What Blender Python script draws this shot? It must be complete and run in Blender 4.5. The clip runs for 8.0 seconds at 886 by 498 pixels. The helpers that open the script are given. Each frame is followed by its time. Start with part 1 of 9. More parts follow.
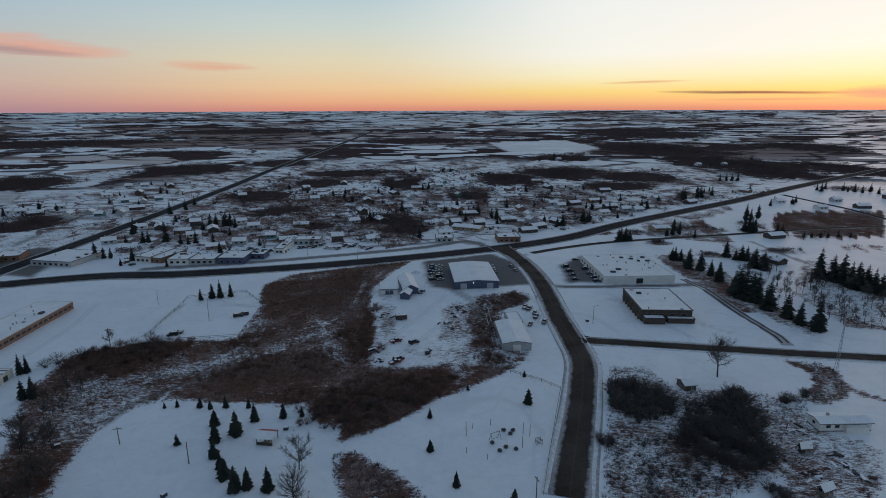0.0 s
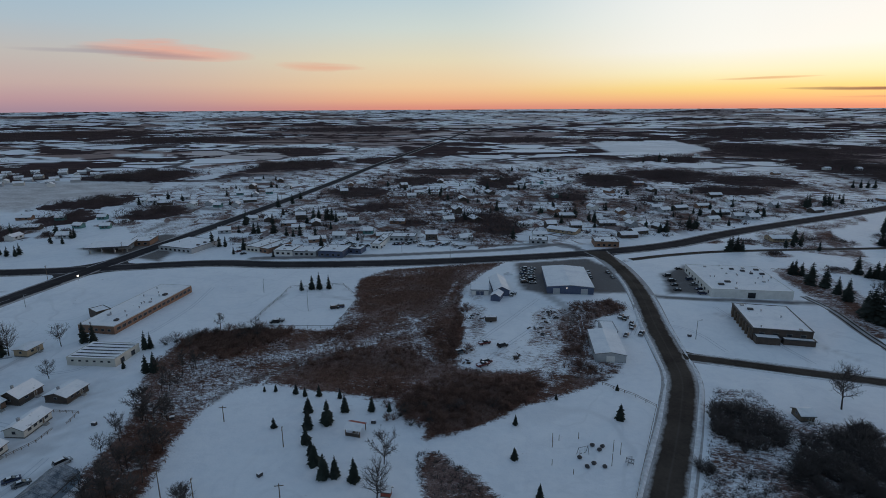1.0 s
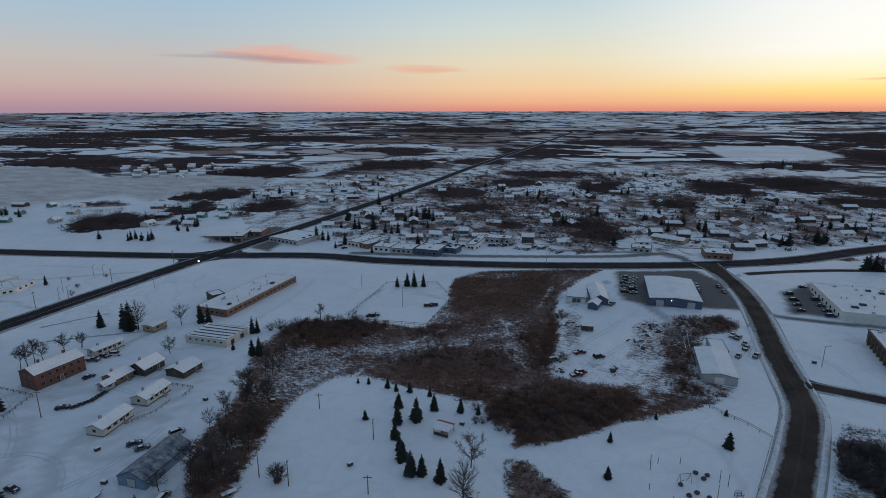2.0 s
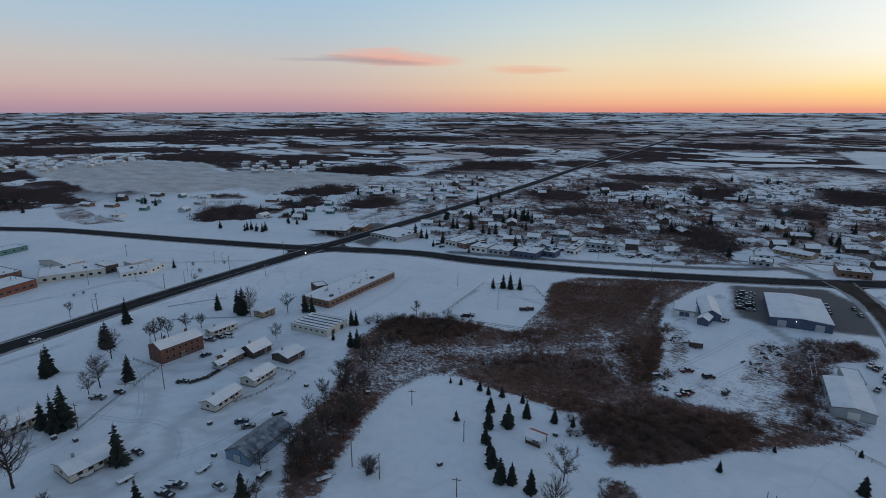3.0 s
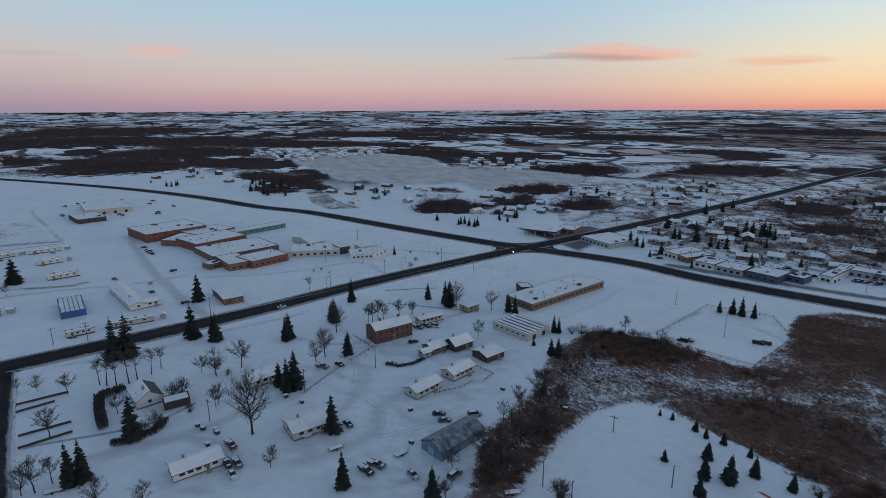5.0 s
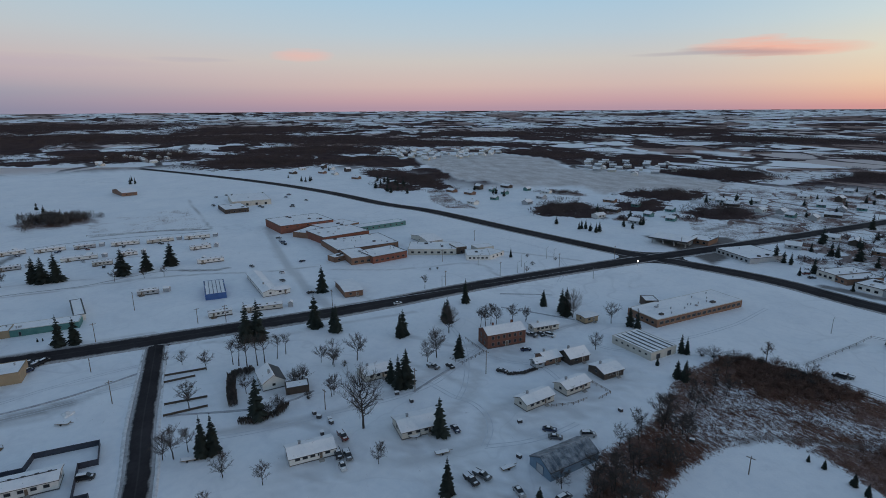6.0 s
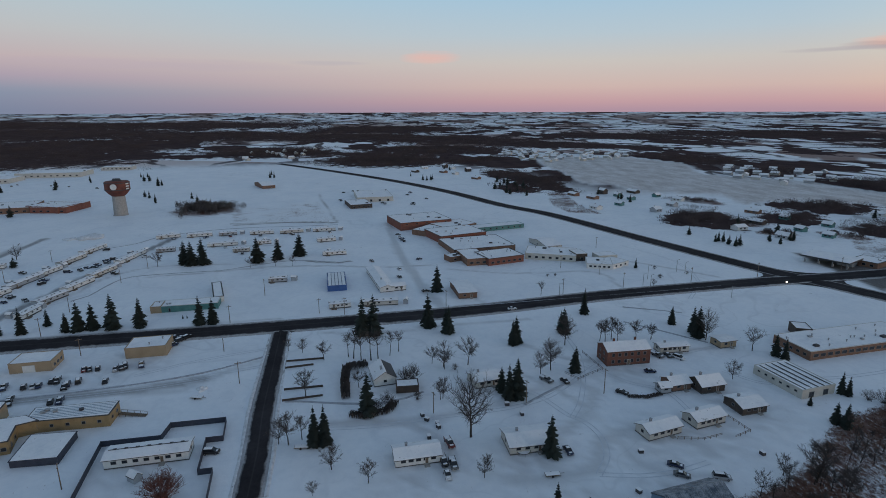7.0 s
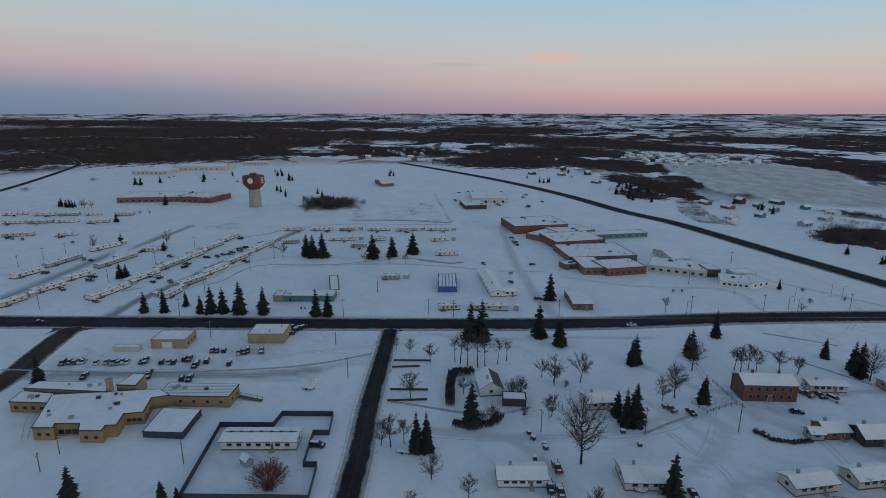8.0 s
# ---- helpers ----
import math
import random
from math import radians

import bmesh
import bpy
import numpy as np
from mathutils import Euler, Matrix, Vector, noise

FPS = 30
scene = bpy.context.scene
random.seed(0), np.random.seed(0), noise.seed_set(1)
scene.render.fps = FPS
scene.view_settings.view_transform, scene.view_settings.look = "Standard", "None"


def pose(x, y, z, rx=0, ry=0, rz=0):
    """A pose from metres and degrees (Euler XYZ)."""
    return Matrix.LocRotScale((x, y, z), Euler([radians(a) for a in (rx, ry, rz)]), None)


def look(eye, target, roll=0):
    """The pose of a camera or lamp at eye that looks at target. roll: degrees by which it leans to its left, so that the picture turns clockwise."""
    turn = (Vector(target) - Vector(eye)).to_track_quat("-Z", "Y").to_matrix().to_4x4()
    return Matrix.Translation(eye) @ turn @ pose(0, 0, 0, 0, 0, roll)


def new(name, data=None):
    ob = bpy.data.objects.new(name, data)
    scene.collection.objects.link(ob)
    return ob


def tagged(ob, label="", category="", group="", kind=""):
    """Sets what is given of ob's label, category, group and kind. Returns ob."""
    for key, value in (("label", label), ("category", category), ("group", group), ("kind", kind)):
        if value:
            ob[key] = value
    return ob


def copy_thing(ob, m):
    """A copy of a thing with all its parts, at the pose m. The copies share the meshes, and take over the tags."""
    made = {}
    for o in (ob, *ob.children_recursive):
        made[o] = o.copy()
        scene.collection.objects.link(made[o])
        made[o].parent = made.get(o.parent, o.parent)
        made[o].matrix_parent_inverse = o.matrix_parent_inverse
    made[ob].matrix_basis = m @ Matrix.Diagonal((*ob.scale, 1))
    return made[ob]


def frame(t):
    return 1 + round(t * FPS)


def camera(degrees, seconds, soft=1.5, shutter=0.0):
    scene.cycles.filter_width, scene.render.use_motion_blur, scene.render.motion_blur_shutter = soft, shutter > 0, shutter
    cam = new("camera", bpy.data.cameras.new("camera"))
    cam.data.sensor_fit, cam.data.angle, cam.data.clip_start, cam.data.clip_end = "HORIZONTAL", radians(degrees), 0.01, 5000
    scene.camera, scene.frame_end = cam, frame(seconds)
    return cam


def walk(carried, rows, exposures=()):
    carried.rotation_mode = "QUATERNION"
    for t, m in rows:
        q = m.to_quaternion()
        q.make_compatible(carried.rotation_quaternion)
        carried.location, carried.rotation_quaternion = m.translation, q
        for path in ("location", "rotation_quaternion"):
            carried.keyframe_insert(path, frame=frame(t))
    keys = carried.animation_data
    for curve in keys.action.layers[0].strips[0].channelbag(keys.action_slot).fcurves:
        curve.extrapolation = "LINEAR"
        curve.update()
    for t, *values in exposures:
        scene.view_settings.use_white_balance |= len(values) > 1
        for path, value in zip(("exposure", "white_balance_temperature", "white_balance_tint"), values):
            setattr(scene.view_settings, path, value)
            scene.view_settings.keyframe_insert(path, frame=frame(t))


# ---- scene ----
# ---------------------------------------------------------------- camera
cam = camera(77.99, 8.0, soft=0.9)
PATH = [
    (0.0, pose(0.00, -0.00, 100.00, 75.64, 0.16, 1.52)),
    (0.5, pose(0.18, 0.98, 100.72, 75.52, 0.23, 6.57)),
    (1.0, pose(0.04, 2.19, 100.81, 75.52, 0.24, 11.54)),
    (1.5, pose(-0.71, 3.39, 100.55, 75.59, 0.16, 16.57)),
    (3.0, pose(-4.06, 6.21, 99.72, 75.77, -0.08, 32.00)),
    (3.5, pose(-5.68, 7.35, 100.05, 75.69, -0.02, 37.09)),
    (4.0, pose(-7.67, 8.60, 99.72, 75.73, -0.01, 42.45)),
    (4.5, pose(-9.39, 10.26, 99.82, 75.65, 0.04, 48.05)),
    (6.0, pose(-15.88, 13.88, 100.45, 75.60, 0.27, 66.37)),
    (6.5, pose(-19.44, 14.82, 100.14, 75.66, 0.23, 72.69)),
    (7.0, pose(-23.22, 15.00, 99.83, 75.72, 0.11, 78.79)),
    (7.5, pose(-27.18, 14.71, 99.61, 75.78, -0.06, 84.77)),
    (8.0, pose(-31.77, 14.92, 99.14, 75.84, -0.06, 90.82)),
]
walk(cam, PATH, exposures=[(0.0, -0.22, 6440, 10), (1.5, -0.13, 6410, 11), (3.0, -0.05, 6340, 12), (4.0, -0.01, 6330, 12), (5.2, 0.04, 6370, 11), (6.2, 0.03, 6400, 10), (8.0, -0.06, 6420, 10)])

# ---------------------------------------------------------------- sky and light
SUN_YAW = -38.0                                   # where the sun went down
SUN_DIR = (-math.sin(radians(SUN_YAW)), math.cos(radians(SUN_YAW)))


def srgb(r, g, b):
    """Linear colour from 0-255 values."""
    return tuple((c / 255 / 12.92) if c / 255 <= 0.04045 else ((c / 255 + 0.055) / 1.055) ** 2.4 for c in (r, g, b)) + (1,)


class Nodes:
    """Short hand for building a node tree."""

    def __init__(self, tree):
        self.t = tree
        tree.nodes.clear()

    def n(self, kind, **kw):
        node = self.t.nodes.new("ShaderNode" + kind)
        for k, v in kw.items():
            if k.startswith("i_"):
                node.inputs[k[2:].replace("_", " ")].default_value = v
            else:
                setattr(node, k, v)
        return node

    def link(self, a, b):
        self.t.links.new(a, b)

    def put(self, sock, v):
        if isinstance(v, bpy.types.NodeSocket):
            self.t.links.new(v, sock)
        else:
            sock.default_value = v

    def math(self, op, a, b=0.0, c=None, clamp=False):
        node = self.n("Math", operation=op, use_clamp=clamp)
        self.put(node.inputs[0], a)
        self.put(node.inputs[1], b)
        if c is not None:
            self.put(node.inputs[2], c)
        return node.outputs[0]

    def ramp(self, fac, stops, interp="LINEAR"):
        node = self.n("ValToRGB")
        cr = node.color_ramp
        cr.interpolation = interp
        while len(cr.elements) < len(stops):
            cr.elements.new(0.5)
        for e, (p, c) in zip(cr.elements, stops):
            e.position = p
            e.color = c if not isinstance(c, (int, float)) else (c, c, c, 1)
        self.put(node.inputs[0], fac)
        return node.outputs[0]

    def mix(self, fac, a, b, blend="MIX"):
        node = self.n("Mix", data_type="RGBA", blend_type=blend)
        self.put(node.inputs["Factor"], fac)
        self.put(node.inputs[6], a)
        self.put(node.inputs[7], b)
        return node.outputs[2]

    def noise(self, vec, scale, detail=4.0, rough=0.55, dist=0.0):
        node = self.n("TexNoise")
        if vec is not None:
            self.link(vec, node.inputs["Vector"])
        node.inputs["Scale"].default_value = scale
        node.inputs["Detail"].default_value = detail
        node.inputs["Roughness"].default_value = rough
        node.inputs["Distortion"].default_value = dist
        return node.outputs[0]


world = bpy.data.worlds.new("dusk_sky")
scene.world = world
world.use_nodes = True
W = Nodes(world.node_tree)
sky_dir = W.n("TexCoord").outputs["Generated"]
sep = W.n("SeparateXYZ")
W.link(sky_dir, sep.inputs[0])
elev = W.math("ARCSINE", sep.outputs[2])                                   # radians above the horizon
e01 = W.math("DIVIDE", elev, math.pi / 2, clamp=True)
flat_len = W.math("SQRT", W.math("ADD", W.math("MULTIPLY", sep.outputs[0], sep.outputs[0]), W.math("MULTIPLY", sep.outputs[1], sep.outputs[1])))
toward = W.math("DIVIDE", W.math("ADD", W.math("MULTIPLY", sep.outputs[0], SUN_DIR[0]), W.math("MULTIPLY", sep.outputs[1], SUN_DIR[1])), W.math("MAXIMUM", flat_len, 0.001))


def deg(e):
    return e / 90


ZENITH = srgb(86, 101, 122)
HIGH = srgb(112, 131, 153)
# colours up the sky towards the sunset, beside it, square to it and opposite to it
glow = W.ramp(e01, [(0, srgb(226, 150, 128)), (deg(0.6), srgb(250, 190, 135)), (deg(1.6), srgb(255, 226, 140)), (deg(3.0), srgb(255, 248, 205)), (deg(5), srgb(255, 255, 246)), (deg(11), srgb(250, 252, 250)), (deg(20), srgb(140, 166, 184)), (deg(45), HIGH), (1, ZENITH)])
beside = W.ramp(e01, [(0, srgb(227, 150, 130)), (deg(0.7), srgb(242, 180, 140)), (deg(2.0), srgb(245, 207, 161)), (deg(4.5), srgb(234, 222, 190)), (deg(7.5), srgb(211, 221, 214)), (deg(11), srgb(185, 209, 220)), (deg(20), srgb(122, 152, 179)), (deg(45), HIGH), (1, ZENITH)])
square = W.ramp(e01, [(0, srgb(174, 145, 158)), (deg(0.8), srgb(192, 156, 161)), (deg(2.2), srgb(202, 178, 172)), (deg(4.5), srgb(197, 191, 186)), (deg(7.0), srgb(178, 194, 204)), (deg(10.5), srgb(160, 192, 213)), (deg(20), srgb(112, 142, 170)), (deg(45), HIGH), (1, ZENITH)])
behind = W.ramp(e01, [(0, srgb(111, 130, 154)), (deg(1.6), srgb(115, 139, 164)), (deg(2.8), srgb(157, 149, 169)), (deg(4.2), srgb(183, 166, 173)), (deg(6.5), srgb(183, 183, 185)), (deg(10.5), srgb(172, 193, 202)), (deg(20), srgb(111, 138, 164)), (deg(45), HIGH), (1, ZENITH)])
# the azimuth as an angle from the sunset, 0 to 180 degrees
away = W.math("DIVIDE", W.math("ARCCOSINE", toward), math.pi)


def between(a, b):
    node = W.n("MapRange", interpolation_type="SMOOTHSTEP")
    W.link(away, node.inputs[0])
    node.inputs[1].default_value, node.inputs[2].default_value = a / 180, b / 180
    return node.outputs[0]


sky_col = W.mix(between(22, 50), glow, beside)
sky_col = W.mix(between(48, 88), sky_col, square)
sky_col = W.mix(between(100, 172), sky_col, behind)


def cloud(col, yaw, el, half_w, half_h, tilt, colour, strength, wisp=0.5):
    """A thin bank of cloud lit from below, soft at its edges and torn by noise."""
    a = radians(yaw)
    along = W.math("ADD", W.math("MULTIPLY", sep.outputs[0], -math.cos(a)), W.math("MULTIPLY", sep.outputs[1], -math.sin(a)))
    front = W.math("ADD", W.math("MULTIPLY", sep.outputs[0], -math.sin(a)), W.math("MULTIPLY", sep.outputs[1], math.cos(a)))
    u = W.math("DIVIDE", along, radians(half_w))
    stretch = W.n("Mapping")
    stretch.inputs["Scale"].default_value = (3.0, 3.0, 40.0)
    W.link(sky_dir, stretch.inputs[0])
    torn = W.noise(stretch.outputs[0], 3.0, 5.0, 0.6)
    lift = W.math("ADD", W.math("MULTIPLY", along, tilt), W.math("MULTIPLY", W.math("SUBTRACT", torn, 0.5), radians(half_h) * 1.5))
    v = W.math("DIVIDE", W.math("SUBTRACT", W.math("SUBTRACT", elev, radians(el)), lift), radians(half_h))
    d = W.math("ADD", W.math("MULTIPLY", u, u), W.math("MULTIPLY", v, v))
    m = W.math("SUBTRACT", 1.0, d, clamp=True)
    m = W.math("MULTIPLY", m, W.math("MULTIPLY_ADD", torn, wisp * 2, 1.0 - wisp), clamp=True)
    m = W.math("MULTIPLY", m, W.math("GREATER_THAN", front, 0.0))
    return W.mix(W.math("MULTIPLY", m, strength, clamp=True), col, colour)


sky_col = cloud(sky_col, 36.6, 4.95, 7.2, 0.95, 0.05, srgb(232, 172, 154), 1.0)
sky_col = cloud(sky_col, 38.6, 4.7, 6.0, 0.5, 0.05, srgb(176, 150, 152), 0.8)
sky_col = cloud(sky_col, 43.5, 4.75, 5.5, 0.22, 0.0, srgb(172, 166, 172), 0.7)
sky_col = cloud(sky_col, 23.5, 3.9, 4.5, 0.5, 0.03, srgb(232, 176, 150), 0.8)
sky_col = cloud(sky_col, 80.0, 5.0, 3.2, 0.7, -0.02, srgb(226, 178, 168), 0.7)
sky_col = cloud(sky_col, 90.0, 4.4, 4.2, 0.25, 0.0, srgb(170, 166, 178), 0.35)
sky_col = cloud(sky_col, 105.0, 4.0, 14.0, 0.6, 0.0, srgb(176, 164, 178), 0.4)
sky_col = cloud(sky_col, -27.0, 1.35, 8.5, 0.17, 0.02, srgb(96, 88, 92), 1.0, 0.2)
sky_col = cloud(sky_col, -28.5, 0.75, 6.5, 0.12, 0.0, srgb(170, 130, 122), 0.45, 0.2)
sky_col = cloud(sky_col, -36.8, 1.2, 4.0, 0.6, 0.0, srgb(178, 140, 144), 0.8)
sky_col = cloud(sky_col, -18.0, 2.4, 4.5, 0.12, -0.02, srgb(226, 172, 126), 0.7, 0.2)

nishita = W.n("TexSky", sky_type="NISHITA")
nishita.sun_disc = False
nishita.sun_elevation = radians(1.0)
nishita.sun_rotation = radians(-SUN_YAW)
bg_glow = W.n("Background")
W.link(sky_col, bg_glow.inputs[0])
bg_glow.inputs[1].default_value = 1.02
bg_air = W.n("Background")
W.link(nishita.outputs[0], bg_air.inputs[0])
bg_air.inputs[1].default_value = 0.02
add_bg = W.n("AddShader")
W.link(bg_glow.outputs[0], add_bg.inputs[0])
W.link(bg_air.outputs[0], add_bg.inputs[1])
W.link(add_bg.outputs[0], W.n("OutputWorld").inputs[0])

sun = new("sun", bpy.data.lights.new("sun", "SUN"))
sun.data.energy, sun.data.angle, sun.data.color = 0.30, radians(12), (1.0, 0.62, 0.42)
sun.matrix_world = look((SUN_DIR[0] * 1000, SUN_DIR[1] * 1000, 90), (0, 0, 0))

# ---------------------------------------------------------------- materials
MATS = {}


def material(name, c1, c2, scale=1.0, rough=0.8, grain=0.0, bump=0.0, metal=0.0, fine=None, contrast=(0.35, 0.65), per_object=0.0):
    """A surface whose colour wanders between c1 and c2 at two scales, with fine relief."""
    m = bpy.data.materials.new(name)
    m.use_nodes = True
    N = Nodes(m.node_tree)
    pos = N.n("TexCoord").outputs["Object"]
    big = N.noise(pos, scale, 4.0)
    small = N.noise(pos, fine or scale * 9, 3.0)
    fac = N.math("ADD", N.math("MULTIPLY", big, 0.65), N.math("MULTIPLY", small, 0.35))
    col = N.ramp(fac, [(contrast[0], (*c1, 1)), (contrast[1], (*c2, 1))])
    if per_object:
        rnd = N.n("ObjectInfo").outputs["Random"]
        hsv = N.n("HueSaturation")
        N.link(N.math("MULTIPLY_ADD", rnd, per_object, 1 - per_object / 2), hsv.inputs["Value"])
        N.link(col, hsv.inputs["Color"])
        col = hsv.outputs[0]
    b = N.n("BsdfPrincipled")
    N.link(col, b.inputs["Base Color"])
    N.put(b.inputs["Roughness"], N.math("MULTIPLY_ADD", small, grain, rough - grain / 2, clamp=True))
    b.inputs["Metallic"].default_value = metal
    if bump:
        bp = N.n("Bump")
        bp.inputs["Strength"].default_value = 0.6
        bp.inputs["Distance"].default_value = bump
        N.link(small, bp.inputs["Height"])
        N.link(bp.outputs[0], b.inputs["Normal"])
    N.link(b.outputs[0], N.n("OutputMaterial").inputs[0])
    MATS[name] = m
    return m


def roof_snow():
    """Wind-packed snow on a roof, thin and grey in scoured patches, with dirt streaks."""
    m = bpy.data.materials.new("roof_snow")
    m.use_nodes = True
    N = Nodes(m.node_tree)
    shift = N.n("VectorMath", operation="MULTIPLY_ADD")
    N.link(N.n("ObjectInfo").outputs["Random"], shift.inputs[0])
    shift.inputs[1].default_value = (90.0, 170.0, 0.0)
    N.link(N.n("TexCoord").outputs["Object"], shift.inputs[2])
    pos = shift.outputs[0]
    big, mid, small = N.noise(pos, 0.16, 4.0, 0.6, 0.5), N.noise(pos, 0.7, 4.0, 0.65, 0.4), N.noise(pos, 3.0, 3.0)
    col = N.ramp(N.math("ADD", N.math("MULTIPLY", big, 0.6), N.math("MULTIPLY", mid, 0.4)), [(0.32, (0.74, 0.76, 0.80, 1)), (0.50, (0.88, 0.885, 0.905, 1)), (0.68, (0.95, 0.95, 0.96, 1))])
    bare = N.math("ADD", N.math("MULTIPLY", big, 0.45), N.math("MULTIPLY", mid, 0.55))
    col = N.mix(N.ramp(bare, [(0.615, 0.0), (0.66, 0.75)]), col, (0.34, 0.34, 0.36, 1))
    col = N.mix(N.ramp(N.math("ADD", N.math("MULTIPLY", mid, 0.6), N.math("MULTIPLY", small, 0.4)), [(0.60, 0.0), (0.70, 0.45)]), col, (0.22, 0.215, 0.22, 1))
    b = N.n("BsdfPrincipled")
    N.link(col, b.inputs["Base Color"])
    b.inputs["Roughness"].default_value = 0.8
    bp = N.n("Bump")
    bp.inputs["Strength"].default_value = 0.6
    bp.inputs["Distance"].default_value = 0.06
    N.link(mid, bp.inputs["Height"])
    N.link(bp.outputs[0], b.inputs["Normal"])
    N.link(b.outputs[0], N.n("OutputMaterial").inputs[0])
    MATS["roof_snow"] = m
    return m


SNOW = roof_snow()
BRICK = material("red_brick", (0.118, 0.049, 0.035), (0.19, 0.083, 0.06), 0.5, 0.9, 0.1, 0.01, fine=6)
ORANGE_BRICK = material("orange_brick", (0.17, 0.062, 0.044), (0.255, 0.104, 0.074), 0.4, 0.9, 0.1, 0.01, fine=6)
BROWN_BRICK = material("brown_brick", (0.17, 0.095, 0.065), (0.25, 0.15, 0.105), 0.4, 0.9, 0.1, 0.01, fine=6)
WHITE_WALL = material("white_siding", (0.60, 0.60, 0.58), (0.74, 0.74, 0.72), 0.4, 0.6, 0.1, 0.005)
CREAM_WALL = material("cream_siding", (0.45, 0.435, 0.395), (0.57, 0.55, 0.50), 0.4, 0.65, 0.1, 0.005)
YELLOW_WALL = material("yellow_stucco", (0.25, 0.172, 0.082), (0.345, 0.245, 0.125), 0.3, 0.8, 0.1, 0.01)
TAN_WALL = material("tan_panel", (0.29, 0.215, 0.135), (0.38, 0.29, 0.19), 0.3, 0.75, 0.1, 0.01)
GREY_WALL = material("grey_metal_cladding", (0.30, 0.32, 0.34), (0.40, 0.42, 0.44), 0.4, 0.55, 0.1, 0.005)
BLUE_WALL = material("dark_blue_cladding", (0.045, 0.065, 0.12), (0.075, 0.10, 0.17), 0.4, 0.55, 0.1, 0.005)
STEEL_BLUE = material("steel_blue_cladding", (0.10, 0.17, 0.25), (0.16, 0.25, 0.34), 0.4, 0.5, 0.1, 0.005)
BRIGHT_BLUE = material("bright_blue_cladding", (0.03, 0.085, 0.25), (0.055, 0.13, 0.34), 0.4, 0.5, 0.1, 0.005)
TEAL_WALL = material("teal_cladding", (0.05, 0.16, 0.16), (0.09, 0.23, 0.22), 0.4, 0.6, 0.1, 0.005)
DARK_WALL = material("dark_brown_siding", (0.045, 0.035, 0.03), (0.085, 0.065, 0.052), 0.4, 0.8, 0.1, 0.01)
GREY_ROOF = material("frosted_blue_metal_roof", (0.055, 0.08, 0.11), (0.40, 0.43, 0.47), 0.5, 0.5, 0.2, 0.01, contrast=(0.42, 0.66))
TRIM_DARK = material("dark_fascia", (0.03, 0.03, 0.035), (0.06, 0.06, 0.065), 1.0, 0.6)
WINDOW_FRAME = material("grey_window_frame", (0.16, 0.16, 0.16), (0.26, 0.26, 0.255), 1.0, 0.6)
TRIM_LIGHT = material("pale_trim", (0.5, 0.5, 0.48), (0.62, 0.62, 0.6), 1.0, 0.6)
CONCRETE = material("concrete", (0.28, 0.27, 0.26), (0.40, 0.39, 0.37), 0.6, 0.9, 0.1, 0.01)
# concrete darkened to paint the shadow line at the wall foot
BASE_SHADE = material("shaded_concrete_base", (0.07, 0.066, 0.064), (0.13, 0.125, 0.12), 0.6, 0.9, 0.1, 0.01)
GLASS = material("dark_window_glass", (0.012, 0.014, 0.018), (0.03, 0.034, 0.04), 0.5, 0.12)
METAL = material("galvanised_metal", (0.28, 0.29, 0.30), (0.42, 0.43, 0.44), 1.5, 0.45, 0.2, metal=0.7)
WOOD = material("weathered_wood", (0.10, 0.075, 0.055), (0.20, 0.155, 0.115), 1.2, 0.9, 0.1, 0.01)
RUBBER = material("tyre_rubber", (0.015, 0.015, 0.016), (0.03, 0.03, 0.03), 2.0, 0.9)
RED_RAIL = material("red_wood", (0.22, 0.05, 0.035), (0.32, 0.08, 0.055), 1.0, 0.8)
RUST = material("rust_red_paint", (0.085, 0.026, 0.020), (0.20, 0.060, 0.038), 0.2, 0.75)
NEEDLES = material("spruce_needles", (0.011, 0.017, 0.014), (0.029, 0.040, 0.032), 0.8, 0.9, per_object=0.5)
BARK = material("grey_bark", (0.032, 0.026, 0.023), (0.075, 0.062, 0.055), 1.0, 0.95, per_object=0.4)
TWIGS = material("bare_twigs", (0.054, 0.047, 0.045), (0.118, 0.102, 0.096), 0.3, 0.95, per_object=0.4)
WILLOW = material("reddish_twigs", (0.105, 0.058, 0.045), (0.215, 0.128, 0.098), 0.3, 0.95, per_object=0.3)
RED_TWIGS = material("red_twigs", (0.13, 0.055, 0.042), (0.27, 0.125, 0.10), 0.3, 0.95)
DRY_GRASS = material("dry_grass", (0.105, 0.055, 0.040), (0.27, 0.165, 0.120), 0.08, 0.95, fine=0.6)
WOODS = material("far_bare_woods", (0.054, 0.040, 0.040), (0.115, 0.083, 0.078), 0.012, 1.0, fine=0.06)


def paint(name, c, c2=None):
    return material(name, c, c2 or tuple(x * 1.25 for x in c), 1.0, 0.35, 0.1)


CAR_PAINTS = [paint("black_car_paint", (0.012, 0.012, 0.014)), paint("white_car_paint", (0.55, 0.55, 0.56)), paint("grey_car_paint", (0.10, 0.105, 0.11)),
              paint("navy_car_paint", (0.02, 0.03, 0.07)), paint("maroon_car_paint", (0.10, 0.015, 0.015)), paint("silver_car_paint", (0.30, 0.31, 0.32))]

# ---------------------------------------------------------------- shaping helpers


